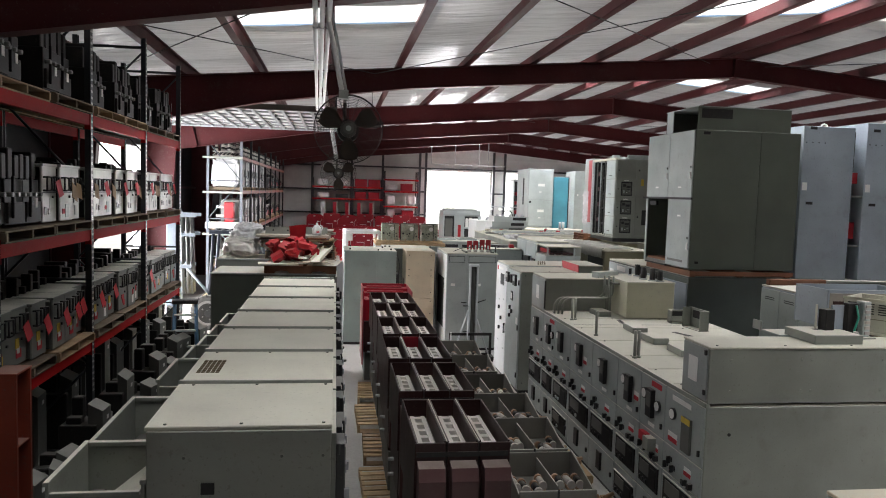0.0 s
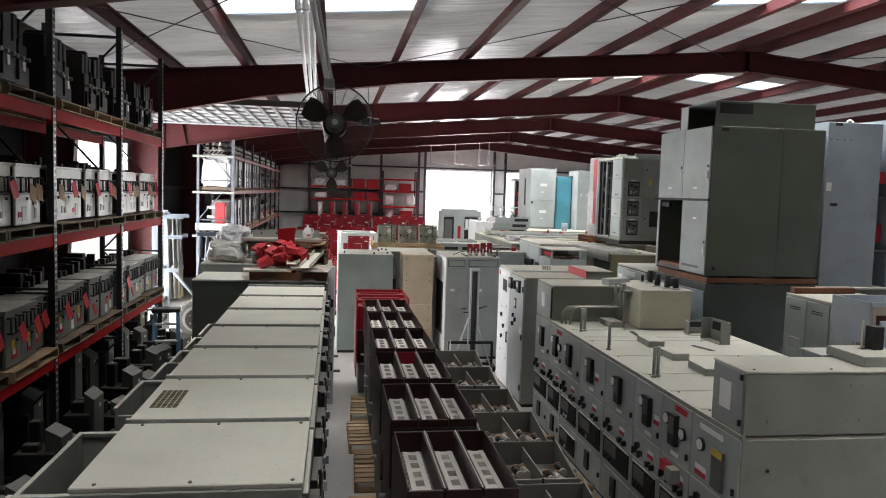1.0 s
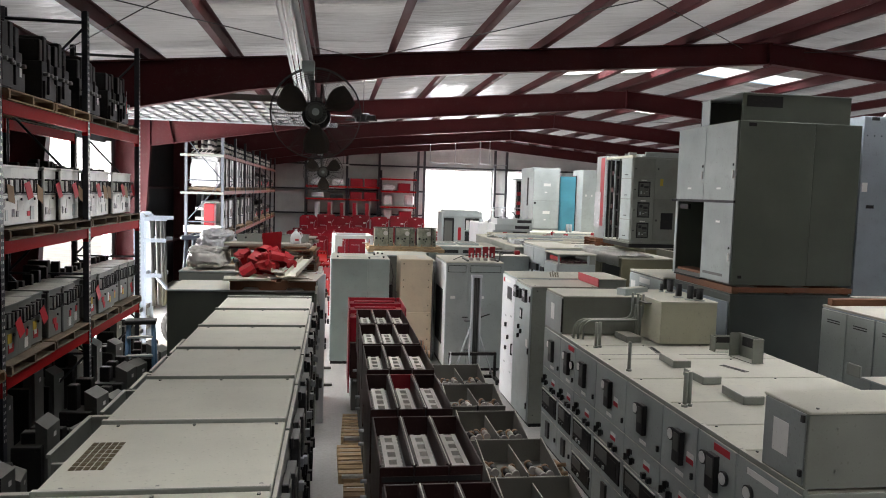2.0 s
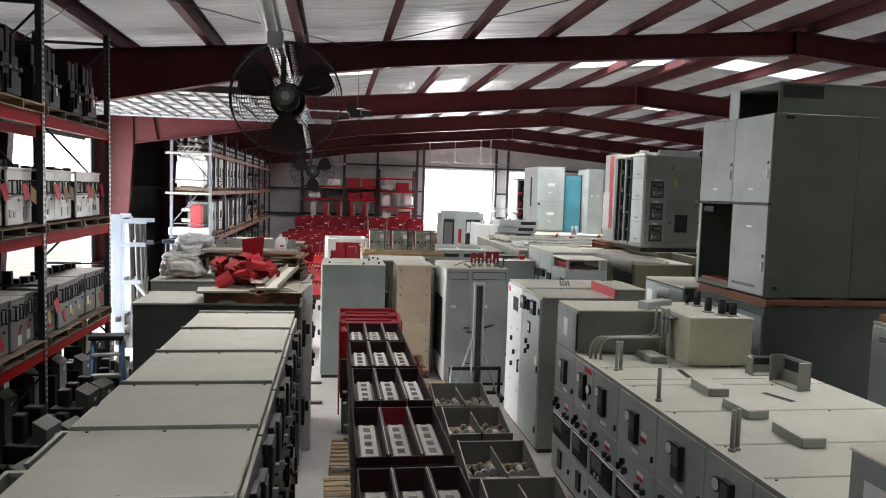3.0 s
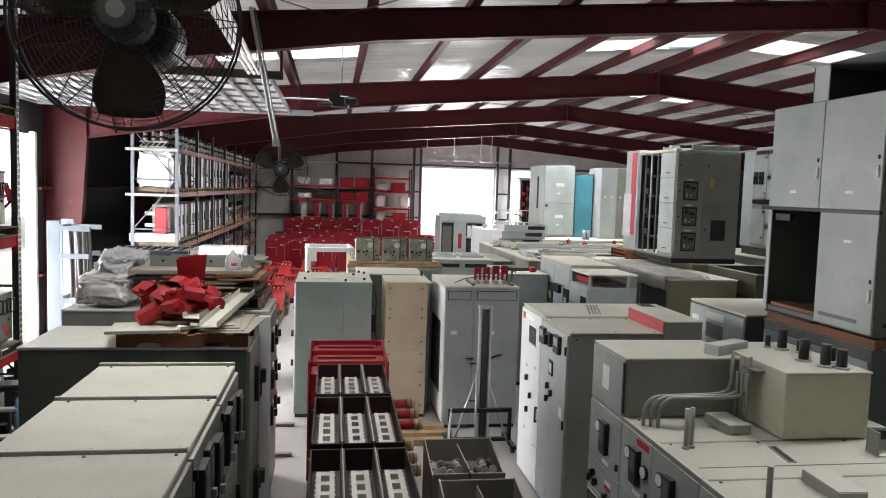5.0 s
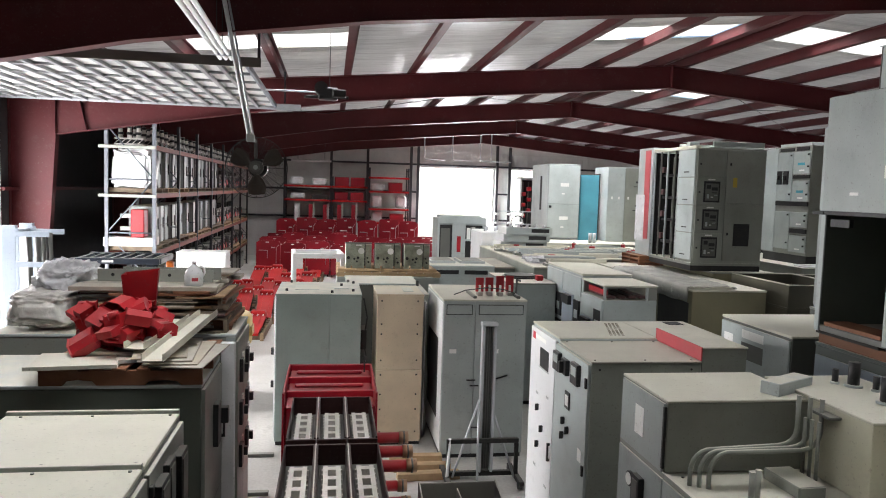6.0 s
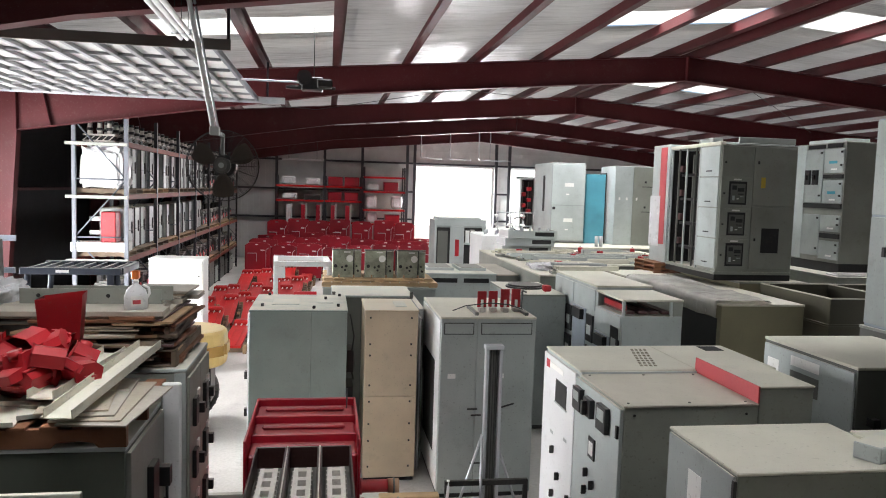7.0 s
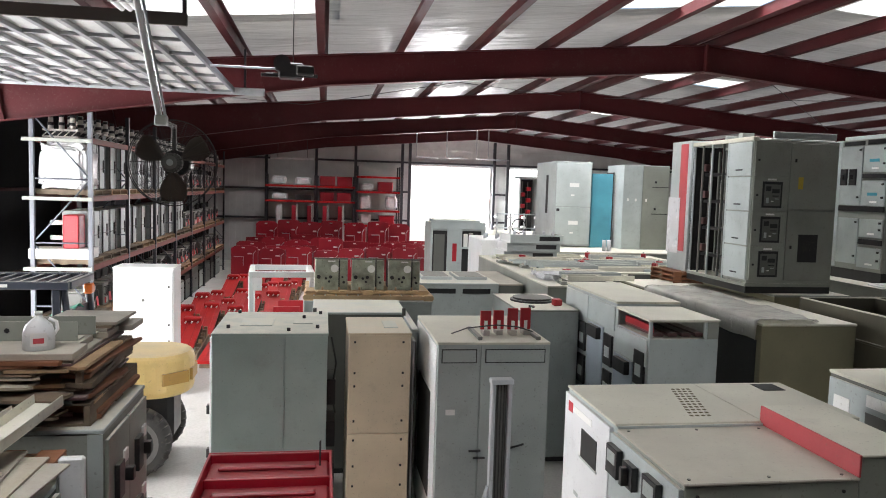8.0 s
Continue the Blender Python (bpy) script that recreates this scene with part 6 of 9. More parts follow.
face_box("side_frame", c, f, 0.02, 0.1, 1.62, 2.28, 0, 0.012, WHITE)
face_box("side_opening", c, f, 0.3, 0.5, 1.3, 1.7, 0.012, 0.016, HOLE_SHADE, "dark side opening", 0)
box("bus_channel", (0.45, 0.1, 2.33), (0.5, 0.7, 2.37), GREY_DARK, c)
box("bus_channel", (1.1, 0.1, 2.33), (1.15, 0.7, 2.37), GREY_DARK, c)
for k in range(4):
    q = thing("red_fuse", "red flat fuse block standing on the grey cabinet", "fuse block", (3.38 + 0.155 * k, 17.75 + 0.03 * (k % 2), 2.33), 0, "red fuse blocks")
    box("blade", (-0.012, 0, 0.06), (0.107, 0.03, 0.27 + 0.03 * (k > 1)), RED_PART, q, bevel=0.004)
    box("foot", (0.01, -0.06, 0), (0.085, 0.1, 0.06), PORCELAIN, q)
    box("contact", (0.03, -0.012, 0.06), (0.065, 0.0, 0.16), PAPER, q)
b = thing("wire", "thin black wire looped over the fuse blocks", "wire", (0, 0, 0))
tube("strand", [(3.05, 17.8, 2.335), (3.2, 17.68, 2.42), (3.5, 17.6, 2.47), (3.75, 17.6, 2.45), (3.95, 17.7, 2.38), (4.0, 17.75, 2.335)], 0.008, CABLE, b, seg=6)

# the lift stand with a silver mast before it
c = thing("lift_stand", "silver aluminium lift mast on a dark wheeled base", "lift", (3.2, 16.5, 0))
box("mast", (0.03, 0.0, 0.1), (0.07, 0.09, 2.12), SILVER, c)
box("mast", (0.19, 0.0, 0.1), (0.23, 0.09, 2.12), SILVER, c)
box("channel", (0.07, 0.06, 0.1), (0.19, 0.085, 2.1), GREY_DARK, c)
box("pulley_head", (0.02, -0.01, 2.1), (0.24, 0.1, 2.15), SILVER, c)
for x in (0.1, 0.13, 0.16):
    tube("cable", [(x, 0.05, 0.15), (x, 0.05, 2.1)], 0.005, CABLE, c, seg=5)
for p, q in (((0.02, 0.02, 1.1), (-0.32, 0.0, 0.05)), ((0.02, 0.04, 1.1), (-0.05, -0.35, 0.05)), ((0.23, 0.04, 0.9), (0.5, -0.1, 0.08))):
    tube("strut", [p, q], 0.016, SILVER, c, seg=8)
for a, b in (((-0.45, -0.35, 0.06), (-0.38, 0.3, 0.12)), ((0.5, -0.4, 0.06), (0.57, 0.3, 0.12)), ((-0.45, 0.0, 0.06), (0.57, 0.07, 0.12))):
    box("base_rail", a, b, NEAR_BLACK, c)
box("carriage", (-0.42, -0.12, 0.55), (0.55, -0.06, 0.61), NEAR_BLACK, c)
for x in (-0.42, 0.5):
    box("carriage_arm", (x, -0.12, 0.12), (x + 0.05, -0.06, 0.55), NEAR_BLACK, c)
for x in (-0.44, 0.5):
    for y in (-0.33, 0.24):
        tube("wheel", [(x, y, 0.06), (x + 0.05, y, 0.06)], 0.06, BLACK, c, seg=12)

q = thing("pry_bar", "white painted steel bar leaning on the lift base", "bar", (2.78, 16.35, 0))
tube("bar", [(0, 0, 0.0), (0.04, 0.05, 0.62)], 0.02, WHITE, q, seg=8)
# dark cabinet behind, with drums and cable
c, size = cabinet("switchgear_cabinet", "dark grey steel cabinet with a round cap and cable on top", "switchgear", (4.4, 19.95, 0), (5.3, 21.6, 2.25), GREY_MID, GREY)
for r, z in ((0.34, 0.0), (0.3, 0.03)):
    tube("cap", [(0.45, 0.9, 2.25 + z), (0.45, 0.9, 2.28 + z)], r, BLACK, c, seg=24)
tube("cable", [(0.25, 0.1, 2.28), (0.15, -0.05, 2.32), (0.12, -0.08, 1.9), (0.14, -0.06, 1.4)], 0.02, CABLE, c, seg=8)
crumpled("red_part", "small red plastic fitting on the dark cabinet", "fitting", (5.02, 20.25, 2.25), (5.16, 20.42, 2.36), RED_PART, 3.0)

# open-fronted breaker cubicles
c = thing("breaker_cubicle", "pale grey breaker cubicles with an open bay of red-brown bars", "breaker cubicle", (5.36, 17.72, 0))
size = (0.86, 2.95, 2.57)
box("base_channel", (0.02, 0.02, 0), (0.84, 2.93, 0.06), BLACK, c, bevel=0)
box("body", (0, 0, 0.06), (0.86, 0.98, 2.28), GREY_PALE, c)
box("body", (0, 0.98, 0.06), (0.86, 2.95, 2.54), GREY_PALE, c)
box("top_panel", (-0.01, 0.98, 2.54), (0.87, 2.96, 2.57), CREAM_TOP, c)
box("back_wall", (0.72, 0, 2.28), (0.86, 0.98, 2.48), GREY, c)
for x, y in ((0, 0.0), (0, 0.94), (0.68, 0.0)):
    box("post", (x, y, 2.28), (x + 0.04, y + 0.04, 2.48), GREY_PALE, c)
box("top_panel", (-0.01, -0.01, 2.48), (0.87, 0.98, 2.51), CREAM_TOP, c)
for i in range(4):
    box("bus_bar", (0.08 + 0.17 * i, 0.05, 2.3), (0.2 + 0.17 * i, 0.9, 2.34), MAROON_LIT, c, "red-brown bus bar")
box("red_cover", (0.06, 0.1, 2.34), (0.1, 0.85, 2.42), RED_PART, c)
f = on_face("-x", size)
for i in range(3):
    u = 0.02 + 0.98 * i
    top = 2.5 if i < 2 else 2.26
    d = face_box("door", c, f, u, 0.1, u + 0.56, top - 0.34, 0, 0.02, GREY_BLUE)
    face_box("head_plate", c, f, u, top - 0.32, u + 0.94, top, 0, 0.02, GREY_PALE)
    face_box("meter", c, f, u + 0.12, top - 0.52, u + 0.5, top - 0.36, 0.02, 0.09, BLACK)
    for j in range(4):
        face_box("breaker", c, f, u + 0.62, 0.25 + 0.48 * j, u + 0.9, 0.66 + 0.48 * j, -0.02, 0.03, BLACK, "black moulded breaker")
        face_box("breaker_plate", c, f, u + 0.68, 0.36 + 0.48 * j, u + 0.84, 0.5 + 0.48 * j, 0.03, 0.035, GREY_PALE, "", 0)

# olive cabinets under film
c, size = cabinet("switchgear_cabinet", "olive drab steel cabinet run with a near-black panel painted as the shade of an open bay", "switchgear", (6.92, 17.95, 0), (8.2, 22.4, 2.42), OLIVE, CREAM_TOP)
f = on_face("-x", size)
panels(c, f, (0.02, 1.0, 2.1, 3.15), (0.1, 2.3), OLIVE)
# Flat plate: the bay is not modelled, its shade is the plate's colour.
face_box("open_bay", c, f, 3.25, 0.1, 4.35, 2.2, -0.01, 0.005, HOLE_SHADE, "near-black panel painted as the shade of an open bay", 0)
bm = bmesh.new()
xs, ys = [6.86 + 0.05 * i for i in range(18)], [17.97 + 0.09 * j for j in range(37)]
grid = [[bm.verts.new((x, y, 2.44 + (0.03 if 0 < i < 17 else 0.0) + 0.035 * noise.noise((x * 2.0, y * 2.0, 0)) + 0.02 * noise.noise((x * 7, y * 7, 3)))) for y in ys] for i, x in enumerate(xs)]
hang = [bm.verts.new((6.85 + 0.012 * noise.noise((0, y * 5, 1)), y, 2.22 + 0.03 * noise.noise((2, y * 3, 0)))) for y in ys]
for i in range(17):
    for j in range(36):
        bm.faces.new((grid[i][j], grid[i + 1][j], grid[i + 1][j + 1], grid[i][j + 1])).smooth = True
for j in range(36):
    bm.faces.new((hang[j], grid[0][j], grid[0][j + 1], hang[j + 1])).smooth = True
bmesh.ops.solidify(bm, geom=bm.faces[:], thickness=0.004)
tagged(part("plastic_sheet", bm, SHRINK), "dusty wrinkled plastic sheet over the olive cabinets", "plastic sheet")

# open frames beyond
BLUE_TAG = surface("faded_blue_tag", (0.05, 0.30, 0.40), 0.5)
OLIVE_DARK = surface("dark_olive_enamel", (0.075, 0.07, 0.048), 0.5, dust_light=0.3)
for k, (x, y, w, d, z) in enumerate(((8.35, 17.6, 1.2, 1.7, 2.55), (9.6, 17.9, 1.3, 1.8, 2.5))):
    c, size = cabinet("cabinet", "olive grey steel cabinet under open trays", "cabinet", (x, y, 0), (x + w, y + d, z - 0.35), OLIVE_DARK, group="cabinets under trays")
    t = thing("open_tray", "olive steel open-topped tray with pale edges", "tray", (x, y, z - 0.35), 0, "open trays")
    for name, lo, hi in (("wall", (0, 0, 0), (w, 0.02, 0.35)), ("wall", (0, d - 0.02, 0), (w, d, 0.35)), ("wall", (0, 0.02, 0), (0.02, d - 0.02, 0.35)), ("wall", (w - 0.02, 0.02, 0), (w, d - 0.02, 0.35))):
        box(name, lo, hi, OLIVE_DARK, t, bevel=0.002)
    # Near-black floor: the shade inside the tray is in its colour.
    box("tray_floor", (0.02, 0.02, 0.0), (w - 0.02, d - 0.02, 0.02), HOLE_SHADE, t, bevel=0)
    for lo, hi in (((0, -0.01, 0.35), (w, 0.02, 0.365)), ((0, 0.02, 0.35), (0.03, d, 0.365)), ((w - 0.03, 0.02, 0.35), (w, d, 0.365)), ((0.03, d - 0.03, 0.35), (w - 0.03, d, 0.365))):
        box("rim", lo, hi, CREAM_TOP, t, bevel=0.002)

# flat stuff laid on tops: frames, panels
rng = random.Random(17)
c, size = cabinet("switchgear_cabinet", "grey steel cabinet run loaded with flat frames", "switchgear", (5.4, 21.8, 0), (6.85, 27.5, 2.36), GREY, CREAM_TOP)
for k in range(16):
    x, y = rng.uniform(5.42, 5.9), 21.9 + k * 0.33
    l, w = rng.uniform(0.6, 0.95), rng.uniform(0.2, 0.3)
    t = thing("drawer_tray", "pale flat steel tray lying on the cabinets", "tray", (x, y, 2.36), rng.uniform(-10, 10), "flat trays")
    m = rng.choice((GREY_PALE, CREAM_TOP, GREY, WOOD_NEW))
    for lo, hi in (((0, 0, 0), (l, 0.05, 0.06)), ((0, w - 0.05, 0), (l, w, 0.06)), ((0, 0.05, 0), (0.05, w - 0.05, 0.06)), ((l - 0.05, 0.05, 0), (l, w - 0.05, 0.06))):
        box("bar", lo, hi, m, t)
    box("sheet", (0.05, 0.05, 0.01), (l - 0.05, w - 0.05, 0.02), rng.choice((GREY_DARK, GREY, BOARD)), t, bevel=0)
    if k in (3, 7, 8, 12):
        box("red_clip", (l * 0.3, w * 0.3, 0.06), (l * 0.3 + 0.14, w * 0.3 + 0.1, 0.16), RED_PART, t)

# stacked motor-control cabinets on top: the open-sided line-up
c = thing("switchgear_lineup", "grey-green switchgear line-up with an open end, stacked high", "switchgear", (7.9, 19.95, 2.6))
size = (1.4, 1.82, 2.2)
box("skid", (-0.01, 0, -0.08), (1.4, 1.82, 0.02), BLACK, c, "black base channel")
box("base_rail", (-0.02, -0.005, 0.02), (1.4, 1.82, 0.07), GREY, c)
box("body", (0, 0, 0.07), (1.4, 0.66, 2.2), GREY, c)
box("body", (0.55, 0.66, 0.07), (1.4, 1.82, 2.2), GREY, c)
# Near-black panels around the bay put its shade into colour.
box("open_bay", (0.51, 0.68, 0.1), (0.55, 1.78, 2.15), HOLE_SHADE, c, "near-black panel painted as the shade of an open bay")
box("end_lining", (0.0, 1.79, 0.07), (0.51, 1.815, 2.19), HOLE_SHADE, c, bevel=0)
box("near_lining", (0.0, 0.662, 0.07), (0.51, 0.672, 2.19), HOLE_SHADE, c, bevel=0)
for y, w in ((0.68, 0.05), (0.86, 0.022), (1.2, 0.03), (1.5, 0.022), (1.78, 0.04)):
    box("post", (0.0, y, 0.05), (0.035, y + w, 2.2), GREY_PALE if w > 0.025 else GREY_DARK, c)
for y in (0.95, 1.1, 1.32, 1.6):
    box("bus_bar", (0.2, y, 0.1), (0.24, y + 0.035, 2.1), GREY_DARK, c)
for z in (0.35, 0.8, 1.25, 1.7):
    box("bus_support", (0.16, 0.9, z), (0.3, 1.7, z + 0.05), BLACK, c)
    box("red_insulator", (0.1, 1.56, z + 0.08), (0.18, 1.66, z + 0.2), MAROON_LIT, c)
box("top_rail", (-0.02, 0.0, 2.2), (0.08, 1.82, 2.26), CREAM_TOP, c)
box("roof_panel", (0.08, 0.0, 2.2), (1.4, 1.82, 2.22), GREY, c)
box("roof_tray", (0.3, 0.1, 2.22), (1.4, 1.5, 2.25), GREY_MID, c)
for x0, y0, x1, y1, h in ((0.35, 0.05, 1.38, 0.1, 0.1), (0.35, 1.4, 1.38, 1.45, 0.12), (0.9, 0.3, 1.3, 1.2, 0.07), (0.1, 0.5, 0.3, 0.62, 0.1)):
    box("roof_bracket", (x0, y0, 2.25), (x1, y1, 2.25 + h), BLACK if h == 0.07 else GREY_MID, c)
f = on_face("-x", size)
for j in range(4):
    v = 0.12 + 0.52 * j
    d = face_box("door", c, f, 1.18, v, 1.8, v + 0.5, 0, 0.02, GREY_PALE, "pale grey side door")
    face_box("pull", d, f, 1.4, v + 0.08, 1.58, v + 0.1, 0.02, 0.035, BLACK)
f = on_face("-y", size)
for j in range(4):
    v = 0.12 + 0.52 * j
    d = face_box("door", c, f, 0.02, v, 0.58, v + 0.505, 0, 0.02, GREY)
    if j < 3:
        w = face_box("breaker_window", d, f, 0.16, v + 0.05, 0.48, v + 0.44, 0.02, 0.03, BLACK, "black breaker front")
        face_box("bezel", w, f, 0.19, v + 0.08, 0.45, v + 0.4, 0.03, 0.036, GREY_DARK, "", 0)
        for a0, b0, a1, b1, mm in ((0.21, 0.3, 0.29, 0.37, BLACK), (0.31, 0.27, 0.43, 0.33, BLACK), (0.22, 0.12, 0.26, 0.2, GREY_PALE), (0.3, 0.14, 0.34, 0.155, PAPER), (0.36, 0.18, 0.42, 0.19, GREY_PALE), (0.32, 0.22, 0.42, 0.235, BLACK)):
            face_box("breaker_mark", w, f, a0, v + b0, a1, v + b1, 0.036, 0.041, mm, "", 0)
        face_box("plate", d, f, 0.24, v + 0.46, 0.38, v + 0.485, 0.02, 0.024, PAPER, "white plate", 0)
    face_box("lock", d, f, 0.06, v + 0.22, 0.09, v + 0.25, 0.02, 0.04, BLACK)
d = face_box("door", c, f, 0.6, 1.2, 1.38, 2.18, 0, 0.02, GREY)
face_box("label", d, f, 0.74, 1.5, 0.82, 1.68, 0.02, 0.024, YELLOW_TAG, "yellow warning label", 0)
face_box("latch", d, f, 0.66, 1.9, 0.69, 1.95, 0.02, 0.04, BLACK)
d = face_box("door", c, f, 0.6, 0.12, 1.38, 1.18, 0, 0.02, GREY)
face_box("window", d, f, 0.8, 0.4, 1.12, 0.82, 0.02, 0.025, HOLE_SHADE, "dark square window", 0)
face_box("latch", d, f, 0.66, 0.6, 0.69, 0.65, 0.02, 0.04, BLACK)
FADED_RED = surface("faded_pink_red", (0.46, 0.085, 0.09), 0.35)
b = thing("slim_cabinet", "grey slim cabinet with a red stripe, wrapped in film", "cabinet", (7.95, 21.95, 2.62))
box("panel", (0, 0, 0), (0.5, 0.72, 2.3), GREY_PALE, b)
box("red_sheet", (-0.012, 0.1, 0.35), (0.0, 0.36, 2.25), FADED_RED, b, "faded red insulating sheet")
box("film_wrap", (-0.02, 0.3, 0.3), (-0.013, 0.74, 1.3), PLASTIC_WRAP, b, "cloudy wrapping film", bevel=0)
for k in range(3):
    pallet("red-brown pallet between stacked cabinets", (7.7, 21.85, 2.38 + 0.08 * k), 0.8, 0.95, WOOD_BROWN, group="pallets under the line-up", h=0.08)

c, size = cabinet("switchgear_cabinet", "olive steel cabinet carrying the high line-up", "switchgear", (8.25, 19.75, 0), (9.5, 23.8, 2.52), OLIVE, GREY)
c, size = cabinet("switchgear_cabinet", "grey steel cabinet carrying the far line-up", "switchgear", (10.2, 19.95, 0), (12.4, 23.6, 2.6), GREY, GREY)
c = thing("motor_control_centre", "grey motor control centre with black strips and blue tags, stacked high", "motor control", (10.62, 20.5, 2.6))
size = (1.2, 1.55, 2.4)
box("base_channel", (0.03, 0.03, 0), (1.17, 1.52, 0.18), BLACK, c, bevel=0)
box("body", (0, 0, 0.18), (1.2, 1.55, 2.4), GREY, c)
box("top_cap", (0.02, 0.05, 2.4), (0.5, 1.1, 2.46), GREY_PALE, c, "dusty pale top cap")
f = on_face("-x", size)
face_box("side_cover", c, f, 0.0, 0.2, 0.44, 2.38, 0, 0.012, GREY_PALE, "pale cover strip")
face_box("vent", c, f, 0.5, 2.3, 0.98, 2.37, 0.0, 0.014, BLACK, "black vent slot", 0)
face_box("vent", c, f, 1.06, 2.3, 1.46, 2.38, 0.0, 0.014, BLACK, "black vent slot", 0)
for u0, u1, v0, v1 in ((0.46, 0.97, 1.28, 2.28), (0.46, 0.97, 0.28, 1.06), (0.99, 1.53, 1.84, 2.28), (0.99, 1.53, 1.28, 1.7), (0.99, 1.53, 0.75, 1.06), (0.99, 1.53, 0.24, 0.58)):
    d = face_box("door", c, f, u0, v0, u1, v1, 0.0, 0.022, GREY_MID)
    for v in (v0 + 0.12, v1 - 0.08):
        face_box("latch", d, f, u1 - 0.07, v, u1 - 0.03, v + 0.035, 0.022, 0.045, BLACK)
    if u0 > 0.9:
        face_box("plate", d, f, 1.2, v0 + 0.05, 1.36, v0 + 0.08, 0.022, 0.026, PAPER, "white plate", 0)
        if v0 > 1:
            face_box("tag", d, f, 1.14, v0 + 0.17, 1.36, v0 + 0.22, 0.022, 0.026, BLUE_TAG, "faded blue name tag", 0)
for u in (0.48, 0.7):
    w = face_box("breaker", c, f, u, 1.62, u + 0.16, 1.9, 0.022, 0.05, BLACK, "black breaker window")
    face_box("handle", w, f, u + 0.05, 1.72, u + 0.1, 1.8, 0.05, 0.075, NEAR_BLACK, "", 0)
for u0, v0, v1 in ((0.46, 1.18, 1.27), (1.0, 1.74, 1.81), (1.0, 0.63, 0.72)):
    face_box("strip", c, f, u0, v0, 1.53, v1, 0.0, 0.03, BLACK, "black strip", 0)
b = thing("bent_bracket", "bent white steel bracket lying by the motor control centre", "bracket", (10.25, 20.0, 2.6))
for p, q in (((0, 0, 0.02), (1.0, 0.1, 0.02)), ((1.0, 0.1, 0.02), (1.2, 0.4, 0.35)), ((0, 0, 0.02), (0.05, 0.36, 0.02)), ((0.05, 0.36, 0.02), (1.1, 0.42, 0.02))):
    tube("bar", [p, q], 0.02, WHITE, b, seg=6)

# ---- pallet racks ----
def pallet_rack(name, label, posts, x_front, x_back, levels, height, post_mat, beam_mat, beam_h=0.13, holes=True):
    r = thing(name, label, "pallet rack", (0, 0, 0))
    for y in posts:
        for x in (x_front, x_back):
            s = -1 if x == x_front else 1
            bm = bmesh.new()
            xa, xb, xc = x - s * 0.038, x + s * 0.038, x - s * 0.026
            mesh_prism(bm, [(xa, y - 0.045), (xb, y - 0.045), (xb, y - 0.03), (xc, y - 0.03), (xc, y + 0.03), (xb, y + 0.03), (xb, y + 0.045), (xa, y + 0.045)], 2, 0.0, height)
            # Far rack uprights past y 26 are blackened: weaker light put into colour.
            post = part("upright", bm, post_mat if holes or y < 26 else RACK_BLACK, r)
            box("foot_plate", (x - 0.06, y - 0.08, 0), (x + 0.06, y + 0.08, 0.012), post_mat, r, bevel=0)
            if holes and x == x_front:
                bm = bmesh.new()
                n = int((height - 1.0) / 0.076)
                for i in range(n):
                    z = 1.0 + 0.076 * i
                    for dy in (-0.018, 0.018):
                        mesh_box(bm, (xa + 0.0, y + dy - 0.006, z), (xa + 0.0015, y + dy + 0.006, z + 0.03))
                tagged(part("perforation", bm, PAPER if post_mat is RACK_BLACK else HOLE_SHADE, post), "rows of punched slots", kind="stuff")
        n = int(height / 1.2)
        for i in range(n):
            z0, z1 = 0.2 + i * (height - 0.4) / n, 0.2 + (i + 1) * (height - 0.4) / n
            a, b = (x_front, x_back) if i % 2 else (x_back, x_front)
            tube("brace", [(a, y, z0), (b, y, z1)], 0.018, post_mat, r, seg=6)
            tube("brace", [(x_front, y, z0), (x_back, y, z0)], 0.018, post_mat, r, seg=6)
    for z in levels:
        for y0, y1 in zip(posts, posts[1:]):
            for x in (x_front, x_back):
                s = 1 if x == x_front else -1
                bm = bmesh.new()
                mesh_box(bm, (x - 0.028, y0 + 0.047, z - beam_h), (x + 0.028, y1 - 0.047, z), 0.004)
                beam = part("beam", bm, beam_mat, r)
                for yy in (y0 + 0.05, y1 - 0.062) if holes else ():
                    box("clip", (x - 0.034, yy, z - beam_h - 0.05), (x + 0.04, yy + 0.012, z + 0.04), beam_mat, beam, bevel=0)
    return r


POSTS = [2.1, 4.85, 7.6, 10.32, 13.08, 15.78]
pallet_rack("pallet_rack", "black pallet rack with orange-red beams, loaded with breakers", POSTS, -2.95, -4.0, (1.68, 3.13, 4.6), 6.1, RACK_BLACK, RACK_RED, 0.14)
t = thing("warning_tag", "orange-red card tag hanging among the top breakers", "tag", (-2.9, 14.9, 4.9), 12)
box("card", (0, 0, 0), (0.004, 0.13, 0.2), RED_TAG, t, bevel=0)
tube("string", [(0.002, 0.065, 0.2), (0.0, 0.065, 0.36)], 0.003, PAPER, t, seg=4)
for y in (13.08, 15.78):
    b = thing("tie_bar", "dark steel tie bar across the rack top", "tie bar", (0, 0, 0), group="rack ties")
    tube("bar", [(-4.0, y, 5.95), (-2.95, y, 5.95)], 0.025, RACK_BLACK, b, seg=6)


